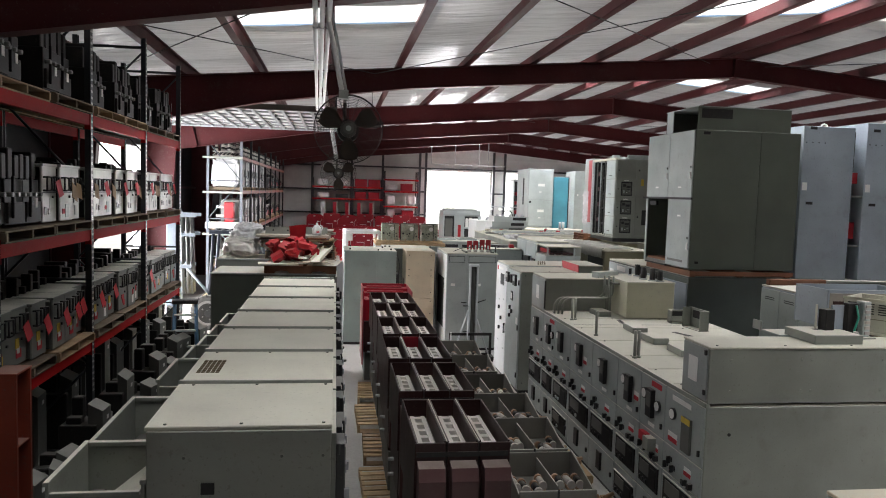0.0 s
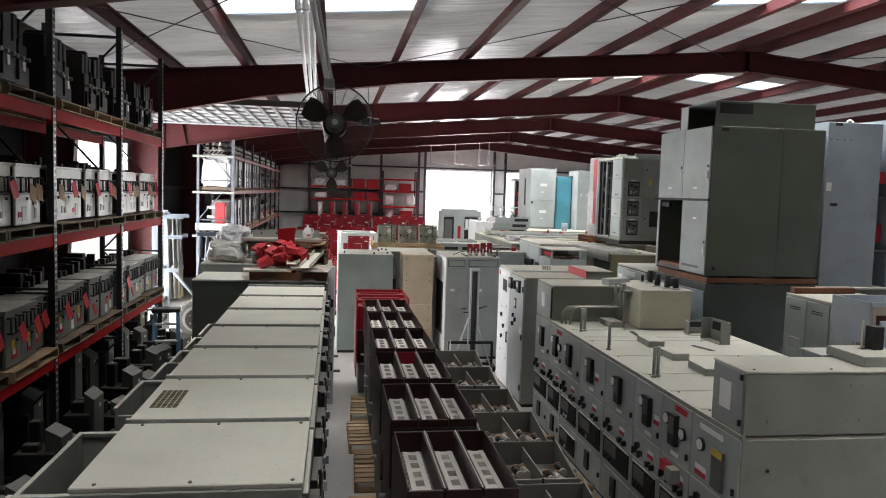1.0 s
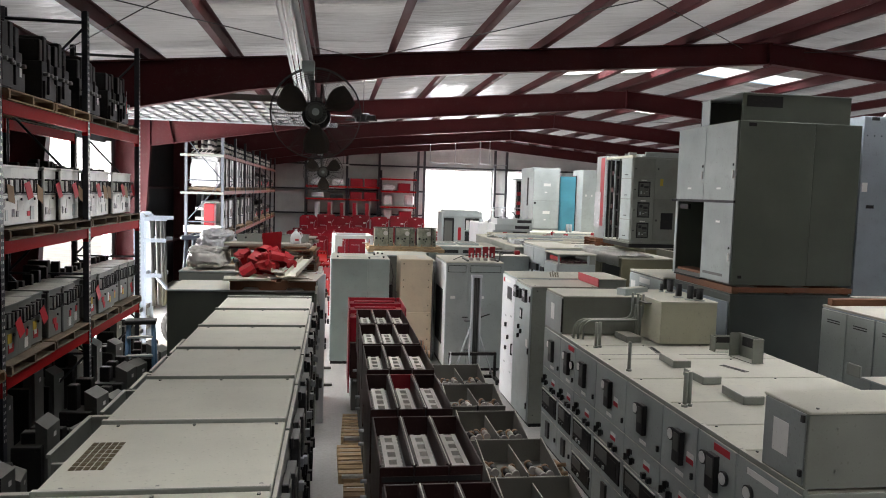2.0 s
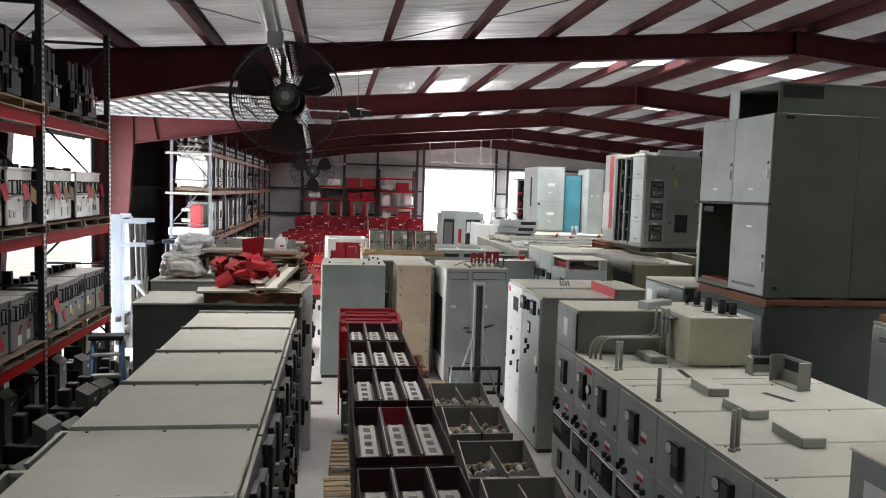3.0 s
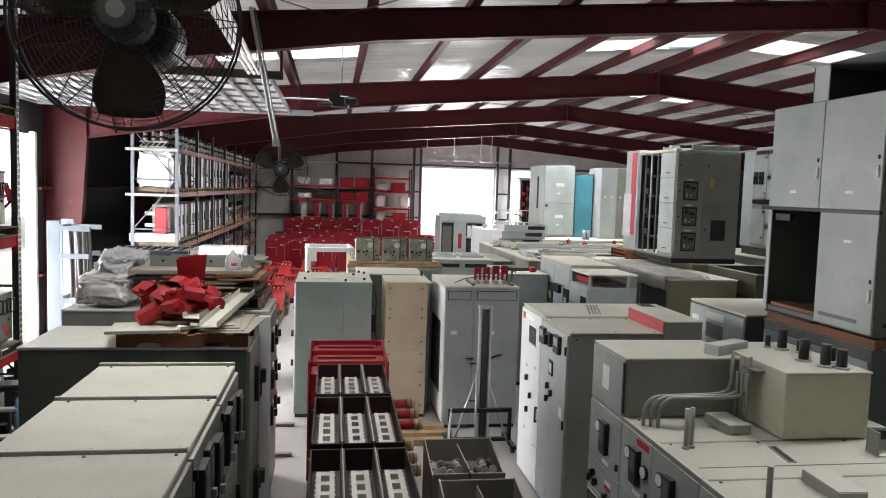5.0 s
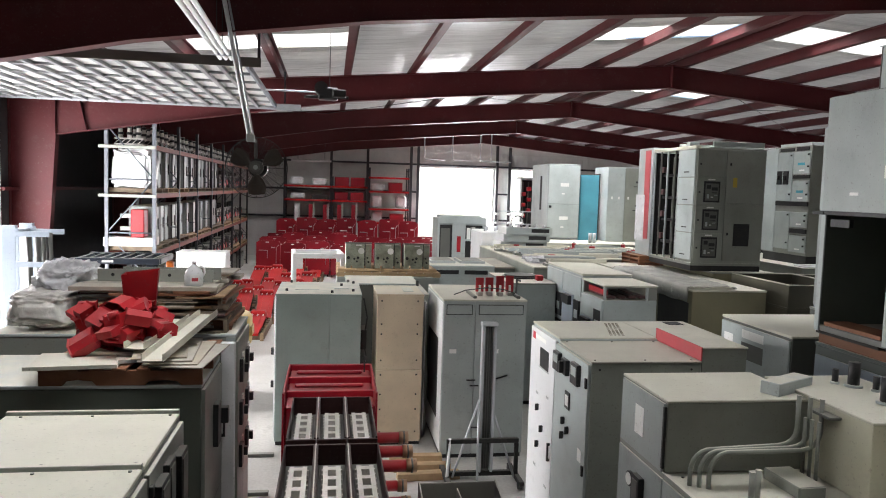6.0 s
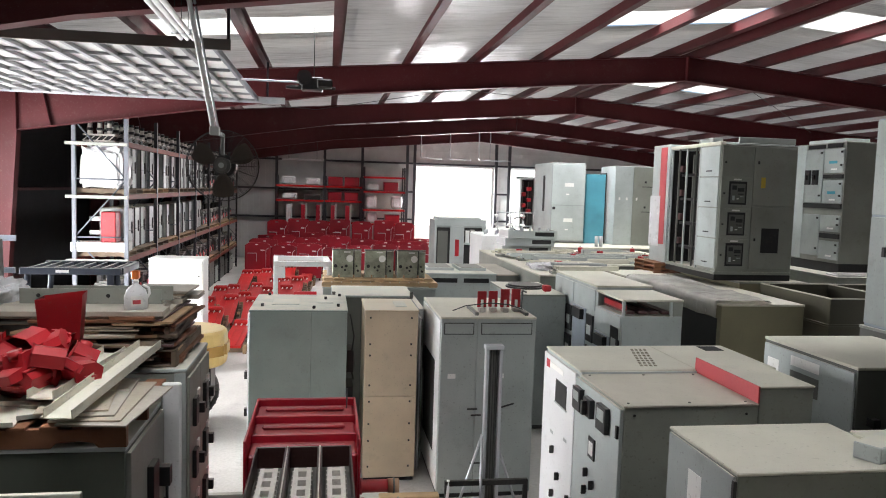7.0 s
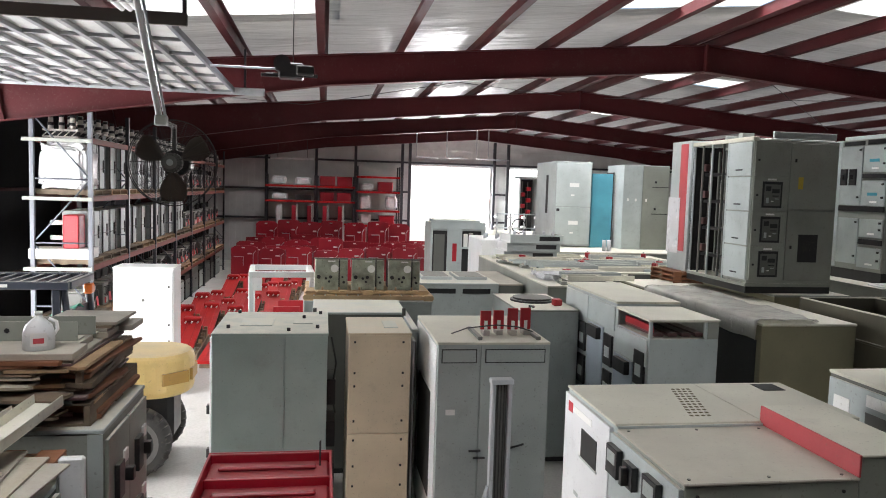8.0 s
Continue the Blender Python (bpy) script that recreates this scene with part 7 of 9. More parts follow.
def draw_out_breaker(seed, w=0.46, d=0.55, h=0.62, style="grey"):
    """A draw-out breaker: cover with black carrying handles, top lid, contact arms at the back, tags."""
    g = random.Random(seed)
    label = {"grey": "dusty grey draw-out circuit breaker with black handles and red tags", "white": "white-fronted draw-out circuit breaker with black handles and hanging tags", "dark": "near-black circuit breaker with tall arc chutes"}[style]
    t = thing("circuit_breaker", label, "circuit breaker", (0, 0, 0), 0, "breakers on the rack")
    cover, body = {"grey": (GREY_BREAKER, GREY_DARK), "white": (WHITE_COVER, NEAR_BLACK), "dark": (NEAR_BLACK, NEAR_BLACK)}[style]
    top = h * (0.93 if style == "grey" else 0.8)
    box("body", (-d, 0.01, 0.03), (-0.03, w - 0.01, top), body, t, bevel=0.008)
    if style == "dark":
        for i in range(3):
            y = (i + 0.5) * w / 3
            box("arc_chute", (-0.34, y - 0.055, top), (-0.06, y + 0.055, h + 0.12 + 0.08 * g.random()), NEAR_BLACK, t, bevel=0.012)
            tube("contact_stud", [(-0.06, y, h * 0.55), (0.03, y, h * 0.55)], 0.025, GREY_DARK, t, seg=8)
        box("front_cover", (-0.03, 0.03, 0.05), (0.0, w - 0.03, h * 0.42), NEAR_BLACK, t, bevel=0.02)
        box("operating_arm", (0.0, w * 0.2, 0.1), (0.03, w * 0.27, h * 0.85), NEAR_BLACK, t, bevel=0.006)
        if g.random() < 0.4:
            box("tag", (0.031, w * 0.4, 0.2), (0.035, w * 0.4 + 0.06, 0.3), PAPER, t, "pale tag", bevel=0)
        return t
    fc = box("front_cover", (-0.03, 0, 0.02), (0.0, w, h), cover, t, bevel=0.01)
    box("lid", (-d * 0.8, -0.002, h - 0.025), (0.012, w + 0.002, h + 0.004), cover, t, bevel=0.004)
    n = 2
    hw = 0.105 if style == "grey" else 0.13
    for i in range(n):
        y = (i + 0.5) * w / n - hw / 2
        bm = bmesh.new()
        z0, z1 = (h - 0.24, h - 0.08) if style == "grey" else (h - 0.3, h - 0.15)
        ring = [(0.0, y, z1), (0.042, y + 0.006, z1 + 0.004), (0.046, y + hw - 0.006, z1 + 0.004), (0.046, y + hw, z0), (0.042, y + 0.004, z0), (0.0, y, z0 + 0.004)]
        mesh_tube(bm, ring, 0.011, 6)
        mesh_tube(bm, [(0.042, y, z0), (0.042, y, z1)], 0.011, 6)
        part("handle", bm, BLACK, t)
    if style == "white":
        box("seam", (0.0, 0.0, h - 0.33), (0.004, w, h - 0.318), BLACK, t, bevel=0)
    for i in range(3):
        z, y = g.uniform(0.06, h - 0.42), g.uniform(0.04, w - 0.16)
        m = g.choice((RED_TAG, RED_TAG, RED_TAG, PAPER, YELLOW_TAG)) if style == "grey" else g.choice((PAPER, BLACK, GREY_MID, RED_TAG))
        box("tag", (0.0, y, z), (0.005 + 0.001 * i, y + g.uniform(0.05, 0.13), z + g.uniform(0.05, 0.13)), m, t, "small label", bevel=0)
    for y in (w * 0.7,):
        tube("button", [(0.0, y, h * 0.45), (0.016, y, h * 0.45)], 0.016, BLACK, t, seg=8)
    if g.random() < 0.7:
        y = g.uniform(0.1, w - 0.16)
        bm = bmesh.new()
        mesh_box(bm, (-0.002, 0.0, -0.19), (0.002, 0.16, 0.0))
        bm.transform(pose(0.055, y, h - 0.2, g.uniform(-25, 25), -8, 0))
        part("hanging_tag", bm, RED_TAG if style == "grey" else g.choice((RED_TAG, RED_TAG, MANILA)), t, "hanging card tag")
    for i in range(2):
        y = (i + 0.5) * w / 2 + g.uniform(-0.05, 0.05)
        z = top + g.uniform(0.12, 0.3)
        box("contact_arm", (-d + 0.04, y - 0.035, top), (-d + 0.15, y + 0.035, z), NEAR_BLACK, t, bevel=0.008)
    return t


KINDS = [draw_out_breaker(s, 0.40 + 0.01 * (s % 2)) for s in (1, 2, 3, 9)]
KINDS2 = [draw_out_breaker(s, 0.412, 0.55, 0.68, "white") for s in (4, 5, 10)]
DARKS = [draw_out_breaker(s, 0.44, 0.5, 0.62, "dark") for s in (6, 7, 8)]
used = set()


def place(kinds, g, m):
    k = g.choice(kinds)
    if k.name in used:
        return copy_thing(k, m)
    used.add(k.name)
    k.matrix_basis = m
    return k


g = random.Random(31)
for level, (z, kinds) in enumerate(((1.68, KINDS), (3.13, KINDS2), (4.6, DARKS))):
    for y0, y1 in zip(POSTS, POSTS[1:]):
        for half in range(2):
            a = y0 + 0.1 + half * (y1 - y0 - 0.1) / 2
            w = (y1 - y0) / 2 - 0.12
            pallet("dusty wooden pallet on the rack beams", (-4.05 + g.uniform(-0.02, 0.03), a, z), 1.16, w, g.choice((WOOD_OLD, WOOD_OLD, WOOD)), group="pallets on the rack", h=0.12)
            y = a + 0.02
            while y < a + w - 0.38:
                place(DARKS if level == 1 and y < 8.6 else kinds, g, pose(-2.98 + g.uniform(-0.07, 0.03) - 0.02 * level, y, z + 0.12, 0, 0, g.uniform(-1.5, 1.5)))
                y += 0.412 if kinds is not DARKS else 0.46
for level, z in enumerate((1.8, 3.25, 4.72)):
    for k in range(5):
        place(DARKS, g, pose(-3.55 + g.uniform(-0.08, 0.05), 4.2 + 2.3 * k + g.uniform(-0.1, 0.1), z, 0, 0, g.uniform(-6, 6)))
for k in list(KINDS) + list(KINDS2) + list(DARKS):
    if k.name not in used:
        k.matrix_basis = pose(-3.6, 3.0, 1.8)

# orange guard post at the near foot of the rack
ORANGE = surface("scuffed_orange_paint", (0.22, 0.04, 0.022), 0.5, dust_light=0.2, stained=0.4)
c = thing("rack_guard", "scuffed dark orange steel column guard beside the rack", "rack guard", (-2.47, 6.35, 0))
box("foot", (-0.1, -0.1, 0), (0.3, 0.4, 0.015), ORANGE, c)
bm = bmesh.new()
mesh_prism(bm, [(0, 0), (0.2, 0), (0.2, 0.03), (0.03, 0.03), (0.03, 0.27), (0.2, 0.27), (0.2, 0.3), (0, 0.3)], 2, 0.015, 2.2)
part("channel", bm, ORANGE, c)
box("cap", (-0.005, -0.005, 2.2), (0.205, 0.305, 2.215), ORANGE, c)
for z in (0.4, 1.0, 1.6):
    box("web_plate", (0.03, 0.03, z), (0.19, 0.27, z + 0.012), ORANGE, c, bevel=0)

# the far rack
POSTS2 = [25.05, 27.8, 30.55, 33.3, 36.05, 38.8, 41.55, 44.3]
pallet_rack("pallet_rack", "grey pallet rack with dark orange beams, fully loaded", POSTS2, -2.85, -3.9, (1.08, 2.24, 3.6, 4.72), 5.35, RACK_GALV, RACK_RUST, 0.11, holes=False)
for z in (2.24, 3.6, 4.72):
    b = thing("rack_end_beam", "pale steel beam across the rack end", "beam", (0, 0, 0), group="rack end beams")
    box("beam", (-4.05, 24.94, z - 0.1), (-2.8, 25.0, z - 0.03), GREY, b)
g = random.Random(77)


def upright_panel(seed):
    q = random.Random(seed)
    t = thing("panel_unit", "pale grey breaker panel unit standing on a pallet", "panel", (0, 0, 0), 0, "panels on the far rack")
    h, w = 0.92, 0.5
    box("body", (-0.6, 0.0, 0), (-0.02, w, h), GREY_MID, t)
    d = box("door", (-0.02, 0.07, 0.01), (0.0, w - 0.1, h - 0.01), GREY_PALE if seed % 2 else GREY_MID, t, "pale door")
    # Black edge strips paint the shaded gaps between neighbouring units.
    box("edge", (-0.02, 0.0, 0.0), (0.004, 0.045, h), BLACK, t)
    box("handle", (0.0, w * 0.55, 0.35), (0.025, w * 0.6, 0.62), BLACK, d)
    box("bar", (0.0, 0.02, 0.42), (0.012, w - 0.1, 0.44), GREY_DARK, d)
    box("edge", (-0.02, w - 0.095, 0.0), (0.005, w, h), BLACK, t)
    return t


PANELS = [upright_panel(s) for s in (1, 2)]
SMALL = [draw_out_breaker(s, 0.4, 0.5, 0.5) for s in (11, 12)]
for k in SMALL:
    tagged(k, group="breakers on the far rack")
for z, kinds, step in ((1.08, SMALL, 0.55), (2.24, PANELS, 0.56), (3.6, PANELS, 0.58)):
    for y0, y1 in zip(POSTS2, POSTS2[1:]):
        for half in range(2):
            a = y0 + 0.1 + half * (y1 - y0 - 0.1) / 2
            pallet("wooden pallet on the far rack", (-3.95, a, z), 1.12, (y1 - y0) / 2 - 0.12, g.choice((WOOD, WOOD_OLD)), group="pallets on the far rack", h=0.12)
            far = y0 > 34
            y = a + 0.05 + (0.5 if z > 2 and y0 < 25.5 and half == 0 else 0)
            while y < a + (y1 - y0) / 2 - 0.5:
                place(SMALL if far or kinds is SMALL else PANELS, g, pose(-3.03 + g.uniform(-0.08, 0.05), y, z + 0.12, 0, 0, g.uniform(-2, 2)))
                y += step
for y0, y1 in zip(POSTS2, POSTS2[1:]):
    for k in range(5):
        y = y0 + 0.25 + 0.5 * k
        t = thing("bushing_rack", "row of grey porcelain bushings on the rack top", "bushings", (-3.3, y, 4.72), 0, "bushings on the rack top")
        bm = bmesh.new()
        for z in (0.0, 0.13):
            for y2 in (0.0, 0.31):
                mesh_box(bm, (-0.3, y2, z), (0.35, y2 + 0.03, z + 0.03))
            for x2 in (-0.3, 0.32):
                mesh_box(bm, (x2, 0.03, z), (x2 + 0.03, 0.31, z + 0.03))
        for x2 in (-0.3, -0.17, -0.04, 0.09, 0.22):
            for y2 in (0.01, 0.325):
                mesh_tube(bm, [(x2, y2, 0.02), (x2 + 0.13, y2, 0.14)], 0.011, 5)
        part("base_frame", bm, PORCELAIN if k % 3 else CERAMIC, t, "pale lattice base frame")
        box("core", (-0.26, 0.05, 0.01), (0.31, 0.29, 0.125), NEAR_BLACK, t, bevel=0)
        for i in range(3):
            tube("bushing", [(-0.2 + 0.2 * i, 0.17, 0.14), (-0.2 + 0.2 * i, 0.17, 0.42 + 0.05 * (k % 2))], 0.06, CERAMIC, t, seg=8, r_end=0.045)
            tube("ring", [(-0.2 + 0.2 * i, 0.17, 0.24), (-0.2 + 0.2 * i, 0.17, 0.3)], 0.066, BLACK, t, seg=8)
            tube("cap", [(-0.2 + 0.2 * i, 0.17, 0.4), (-0.2 + 0.2 * i, 0.17, 0.46)], 0.05, BLACK, t, seg=8)
        if k == 0 and y0 < 26:
            t.location.x = -3.5
# wrapped load and a red part on the rack end
crumpled("wrapped_parcel", "parcel wrapped in bright cloudy film on the rack end", "parcel", (-3.8, 25.05, 3.72), (-2.92, 25.75, 4.62), PLASTIC_WRAP, 9.0, 0.2, 0.3)
t = thing("red_insulator", "red moulded insulator block with white pins on the rack end", "insulator", (-3.4, 25.15, 2.56))
box("block", (0, 0, 0), (0.3, 0.4, 0.66), RED_PART, t, bevel=0.02)
for z in (0.2, 0.5):
    tube("pin", [(0.0, 0.2, z), (-0.28, 0.2, z)], 0.05, WHITE, t, seg=12)
box("base_tray", (-0.58, -0.12, -0.196), (0.52, 0.5, 0.0), PAPER, t, "white tray")

# white enclosure standing before the far rack
c, size = cabinet("enclosure", "white steel enclosure with a narrow side door", "enclosure", (-2.1, 23.75, 0), (-1.05, 24.4, 2.37), WHITE, WHITE)
f = on_face("-y", size)
face_box("door", c, f, 0.03, 0.1, 1.02, 1.25, 0, 0.018, WHITE)
face_box("door", c, f, 0.03, 1.26, 1.02, 2.34, 0, 0.018, WHITE)
for v in (1.0, 1.3, 2.0):
    face_box("lock", c, f, 0.95, v, 0.98, v + 0.035, 0.018, 0.03, BLACK)
face_box("knob", c, f, 0.5, 1.75, 0.53, 1.8, 0.018, 0.035, GREY_DARK)

STILE = surface("dull_galvanised_stile", (0.20, 0.205, 0.21), 0.4)
# ---- the folded-up sectional door over the side doorway ----
c = thing("overhead_door", "white ribbed sectional overhead door parked open under the roof", "overhead door", (0, 0, 0))
Y0, Y1, Z = 17.98, 23.7, 5.6
XS = [-5.65 + 0.70 * i for i in range(9)]
for a, b in zip(XS, XS[1:]):
    s = box("section", (a + 0.004, Y0, Z), (b - 0.004, Y1, Z + 0.045), DOOR_SHEET, c, "white door section", bevel=0.003)
    for x in (a + 0.034, (a + b) / 2):
        box("rail", (x - 0.03, Y0, Z - 0.055), (x + 0.03, Y1, Z), STILE, s, bevel=0)
    for i in range(7):
        y = Y0 + i * (Y1 - Y0 - 0.06) / 6
        box("stile", (a + 0.01, y, Z - 0.042), (b - 0.01, y + 0.045, Z - 0.002), STILE, s, bevel=0)
box("bottom_bar", (XS[-1], Y0, Z - 0.04), (XS[-1] + 0.05, Y1, Z + 0.05), RACK_GALV, c)
for y in (Y0 - 0.1, Y1 + 0.06):
    box("track", (-5.6, y - 0.02, Z - 0.07), (0.52 if y > 20 else 0.2, y + 0.04, Z + 0.06), GALV if y > 20 else GREY_DARK, c)
    box("track_lip", (-5.6, y - 0.035, Z - 0.075), (0.5 if y > 20 else 0.2, y - 0.021, Z - 0.03), GALV if y > 20 else GREY_DARK, c, bevel=0)
for x in (0.17, -2.4):
    for y in (Y0 - 0.08, Y1 + 0.08):
        box("hanger", (x - 0.02, y - 0.02, Z + 0.03), (x + 0.02, y + 0.02, roof_z(x) - 0.2), RACK_BLACK, c)
c = thing("door_opener", "black motorised opener at the end of the door track", "door opener", (1.15, 20.8, 5.55))
box("motor", (-0.2, -0.12, -0.1), (0.15, 0.12, 0.12), BLACK, c, bevel=0.02)
tube("drum", [(-0.15, 0.12, 0.1), (-0.15, -0.15, 0.1)], 0.12, BLACK, c, seg=16)
box("arm", (-0.45, -0.03, -0.08), (-0.2, 0.03, -0.03), BLACK, c)
tube("hanger", [(0, 0, 0.1), (0, 0, roof_z(1.15) - 5.54)], 0.008, CABLE, c, seg=6)
box("gearbox", (0.05, -0.2, -0.06), (0.3, -0.08, 0.08), NEAR_BLACK, c, bevel=0.02)
box("bracket", (-0.4, 0.1, -0.05), (0.35, 0.13, 0.0), NEAR_BLACK, c)
box("draw_bar", (-1.19, -0.02, 0.02), (-0.15, 0.02, 0.05), GALV, c)


# ---- fans ----
FAN_BROWN = surface("dusty_fan_blade", (0.075, 0.062, 0.05), 0.6, dust_light=0.1, shine=0.2)
def hall_fan(at, r, lead, top):
    """A caged fan on a pipe from the roof, facing down the hall."""
    x, y, z = at
    t = thing("ceiling_fan", "large dark caged industrial fan hung on a pipe", "fan", at, 0, "hall fans")
    bm = bmesh.new()
    for face, k in ((-0.13, 0), (0.13, 1)):
        for i in range(1, 23):
            rr = r * i / 22
            yy = face * (1 - (i / 22) ** 3 * 0.75)
            pts = [(rr * math.cos(a), yy, rr * math.sin(a)) for a in (2 * math.pi * j / 40 for j in range(41))]
            mesh_tube(bm, pts, 0.0015 if i < 22 else 0.006, 4, caps=False)
        for j in range(20):
            a = 2 * math.pi * j / 20
            mesh_tube(bm, [(0.06 * math.cos(a), face, 0.06 * math.sin(a)), (r * 0.6 * math.cos(a), face * 0.85, r * 0.6 * math.sin(a)), (r * math.cos(a), face * 0.25, r * math.sin(a))], 0.0024, 4)
    part("guard", bm, CABLE, t, "dark wire guard")
    for j in range(3):
        bm = bmesh.new()
        a0 = 0.55 + 2 * math.pi * j / 3
        rows = []
        for i in range(9):
            rr = 0.09 + (r * 0.9 - 0.09) * i / 8
            half = 0.2 + 0.26 * math.sin(math.pi * min(1, i / 8 * 0.8 + 0.1))
            rows.append([bm.verts.new((rr * math.cos(a0 + s * half), 0.06 * s * (1 - 0.4 * i / 8), rr * math.sin(a0 + s * half))) for s in (-1, -0.5, 0, 0.5, 1)])
        for p, q in zip(rows, rows[1:]):
            for k in range(4):
                bm.faces.new((p[k], p[k + 1], q[k + 1], q[k])).smooth = True
        bmesh.ops.solidify(bm, geom=bm.faces[:], thickness=0.006)
        part("blade", bm, FAN_BROWN, t, "dark brown dusty blade")
    tube("hub", [(0, -0.08, 0), (0, 0.02, 0)], 0.09, GREY_DARK, t, seg=20)
    tube("badge", [(0, -0.142, 0), (0, -0.128, 0)], 0.058, GREY_DARK, t, "round grey badge", seg=20)
    tube("emblem", [(0, -0.146, 0), (0, -0.142, 0)], 0.03, GREY_MID, t, seg=14)
    tube("motor", [(0, 0.1, 0), (0, 0.4, 0)], 0.12, BLACK, t, seg=16)
    box("yoke", (-0.06, -0.22, r - 0.06), (-0.02, 0.3, r - 0.02), GREY_DARK, t)
    box("yoke_drop", (-0.06, 0.24, 0.08), (-0.02, 0.3, r - 0.06), GREY_DARK, t)
    box("clamp", (-0.11, -0.25, r - 0.07), (-0.01, -0.15, r + 0.02), GREY_MID, t)
    h = top - z
    tube("pipe", [(-0.07, -0.2, r - 0.03), (lead, -0.2, h)], 0.028, WHITE, t, "white pipe", seg=12)
    tube("conduit", [(-0.03, -0.17, r + 0.0), (lead + 0.05, -0.17, h)], 0.014, GALV, t, seg=8)
    return t


hall_fan((0.32, 8.4, 4.40), 0.37, -0.4, roof_z(0.03) - 0.19)
hall_fan((0.25, 16.9, 4.1), 0.39, -0.43, roof_z(0.03) - 0.19)
# cable runs and an old strut channel by the fans
for k, x in enumerate((-0.2, -0.13, -0.06)):
    t = thing("conduit", "long white conduit strapped below the roof frames", "conduit", (0, 0, 0), 0, "roof conduits")
    bm = bmesh.new()
    mesh_tube(bm, [(x + 0.33, 0.3, 5.53), (x + 0.15, 8.3, 5.51), (x - 0.05, 17.15, 5.51)], 0.027, 10)
    part("channel", bm, WHITE, t)
    for y in (8.5, 16.75):
        u = x + 0.15 - 0.2 * (y - 8.3) / 8.85
        box("strap", (u - 0.032, y, 5.48), (u + 0.032, y + 0.03, 5.542), GALV, t, bevel=0)
        tube("drop_rod", [(u, y + 0.015, 5.54), (u, y + 0.015, roof_z(u) - 0.2)], 0.006, CABLE, t, seg=5)

MAST = surface("blue_grey_mast_paint", (0.27, 0.31, 0.36), 0.38, dust_light=0.2, stained=0.3)
# Same yellow darkened: the shading inside the recesses is put into the colour.
YELLOW_SHADED = surface("shaded_yellow_paint", (0.46, 0.27, 0.07), 0.5, dust_light=0.2)
TYRE_DUST = surface("dusty_sidewall_rubber", (0.17, 0.165, 0.155), 0.8, stained=0.3)
GUARD = surface("blue_black_paint", (0.03, 0.037, 0.052), 0.35, dust_light=0.25)
# ---- forklift by the side door, facing it ----
t = thing("forklift", "yellow forklift with a black overhead guard and silver mast", "forklift", (-4.1, 19.75, 0))
bm = bmesh.new()
plan = [(2.75, 0.03), (3.45, 0.03)] + [(3.45 + 0.52 * math.sin(a), 0.6 - 0.57 * math.cos(a)) for a in (0.25 * k for k in range(1, 13))] + [(3.45, 1.17), (2.75, 1.17)]
mesh_prism(bm, plan, 2, 1.04, 1.62)
bmesh.ops.bevel(bm, geom=[e for e in bm.edges if abs(e.verts[0].co.z - e.verts[1].co.z) < 0.01], offset=0.09, segments=3, affect="EDGES", profile=0.5)
cw = part("counterweight", bm, YELLOW, t, "yellow rounded counterweight")
for a in (0.75, 1.57, 2.39):
    x, y = 3.45 + 0.515 * math.sin(a), 0.6 - 0.565 * math.cos(a)
    bm = bmesh.new()
    mesh_box(bm, (-0.19, -0.02, -0.08), (0.19, 0.02, 0.08))
    bm.transform(pose(x, y, 1.31, 0, 0, math.degrees(a)))
    part("vent_recess", bm, YELLOW_SHADED, cw, "vent recess in a painted shade of the yellow")
box("fender", (2.8, 0.28, 0.4), (3.75, 0.92, 1.09), BLACK, t, bevel=0.08)
box("hood", (1.5, 0.2, 0.9), (2.8, 1.05, 1.25), GREY_DARK, t, bevel=0.04)
box("chassis", (0.9, 0.1, 0.3), (2.9, 1.16, 0.9), YELLOW, t, bevel=0.04)
box("seat", (1.9, 0.35, 1.25), (2.4, 0.9, 1.38), BLACK, t, bevel=0.04)
box("backrest", (2.35, 0.35, 1.38), (2.47, 0.9, 2.12), BLACK, t, bevel=0.04)
for x, xt in ((1.1, 1.2), (2.62, 2.42)):
    for y in (0.14, 1.08):
        tube("guard_post", [(x, y, 0.9), (xt, y, 2.54)], 0.045, GUARD, t, seg=8)
for y in (0.1, 1.12):
    box("guard_rail", (1.1, y - 0.03, 2.5), (2.5, y + 0.05, 2.6), GUARD, t, bevel=0.01)
box("guard_rail", (2.44, 0.15, 2.5), (2.52, 1.09, 2.6), GUARD, t, bevel=0.01)
for i in range(8):
    box("guard_bar", (1.15 + 0.17 * i, 0.15, 2.545), (1.19 + 0.17 * i, 1.09, 2.585), GUARD, t, bevel=0)
box("rear_panel", (2.4, 0.17, 2.08), (2.46, 1.05, 2.2), GUARD, t)
box("rear_post", (2.3, 0.08, 1.7), (2.4, 0.14, 2.5), GUARD, t)
box("plate", (1.6, 0.066, 2.53), (1.78, 0.07, 2.57), PAPER, t, "small pale plate", bevel=0)
box("lamp", (2.44, 0.86, 2.34), (2.56, 1.0, 2.48), AMBER, t, "amber lamp", bevel=0.02)
bm = bmesh.new()
gx, gy = [1.85 + 0.09 * k for k in range(8)], [0.3 + 0.08 * k for k in range(7)]
sheet = [[bm.verts.new((x, y, 1.98 + 0.42 * (x - 1.85) + 0.06 * noise.noise((x * 4, y * 4, 1.0)) - 0.25 * abs(y - 0.55))) for y in gy] for x in gx]
for a in range(7):
    for b in range(6):
        bm.faces.new((sheet[a][b], sheet[a + 1][b], sheet[a + 1][b + 1], sheet[a][b + 1])).smooth = True
bmesh.ops.solidify(bm, geom=bm.faces[:], thickness=0.006)
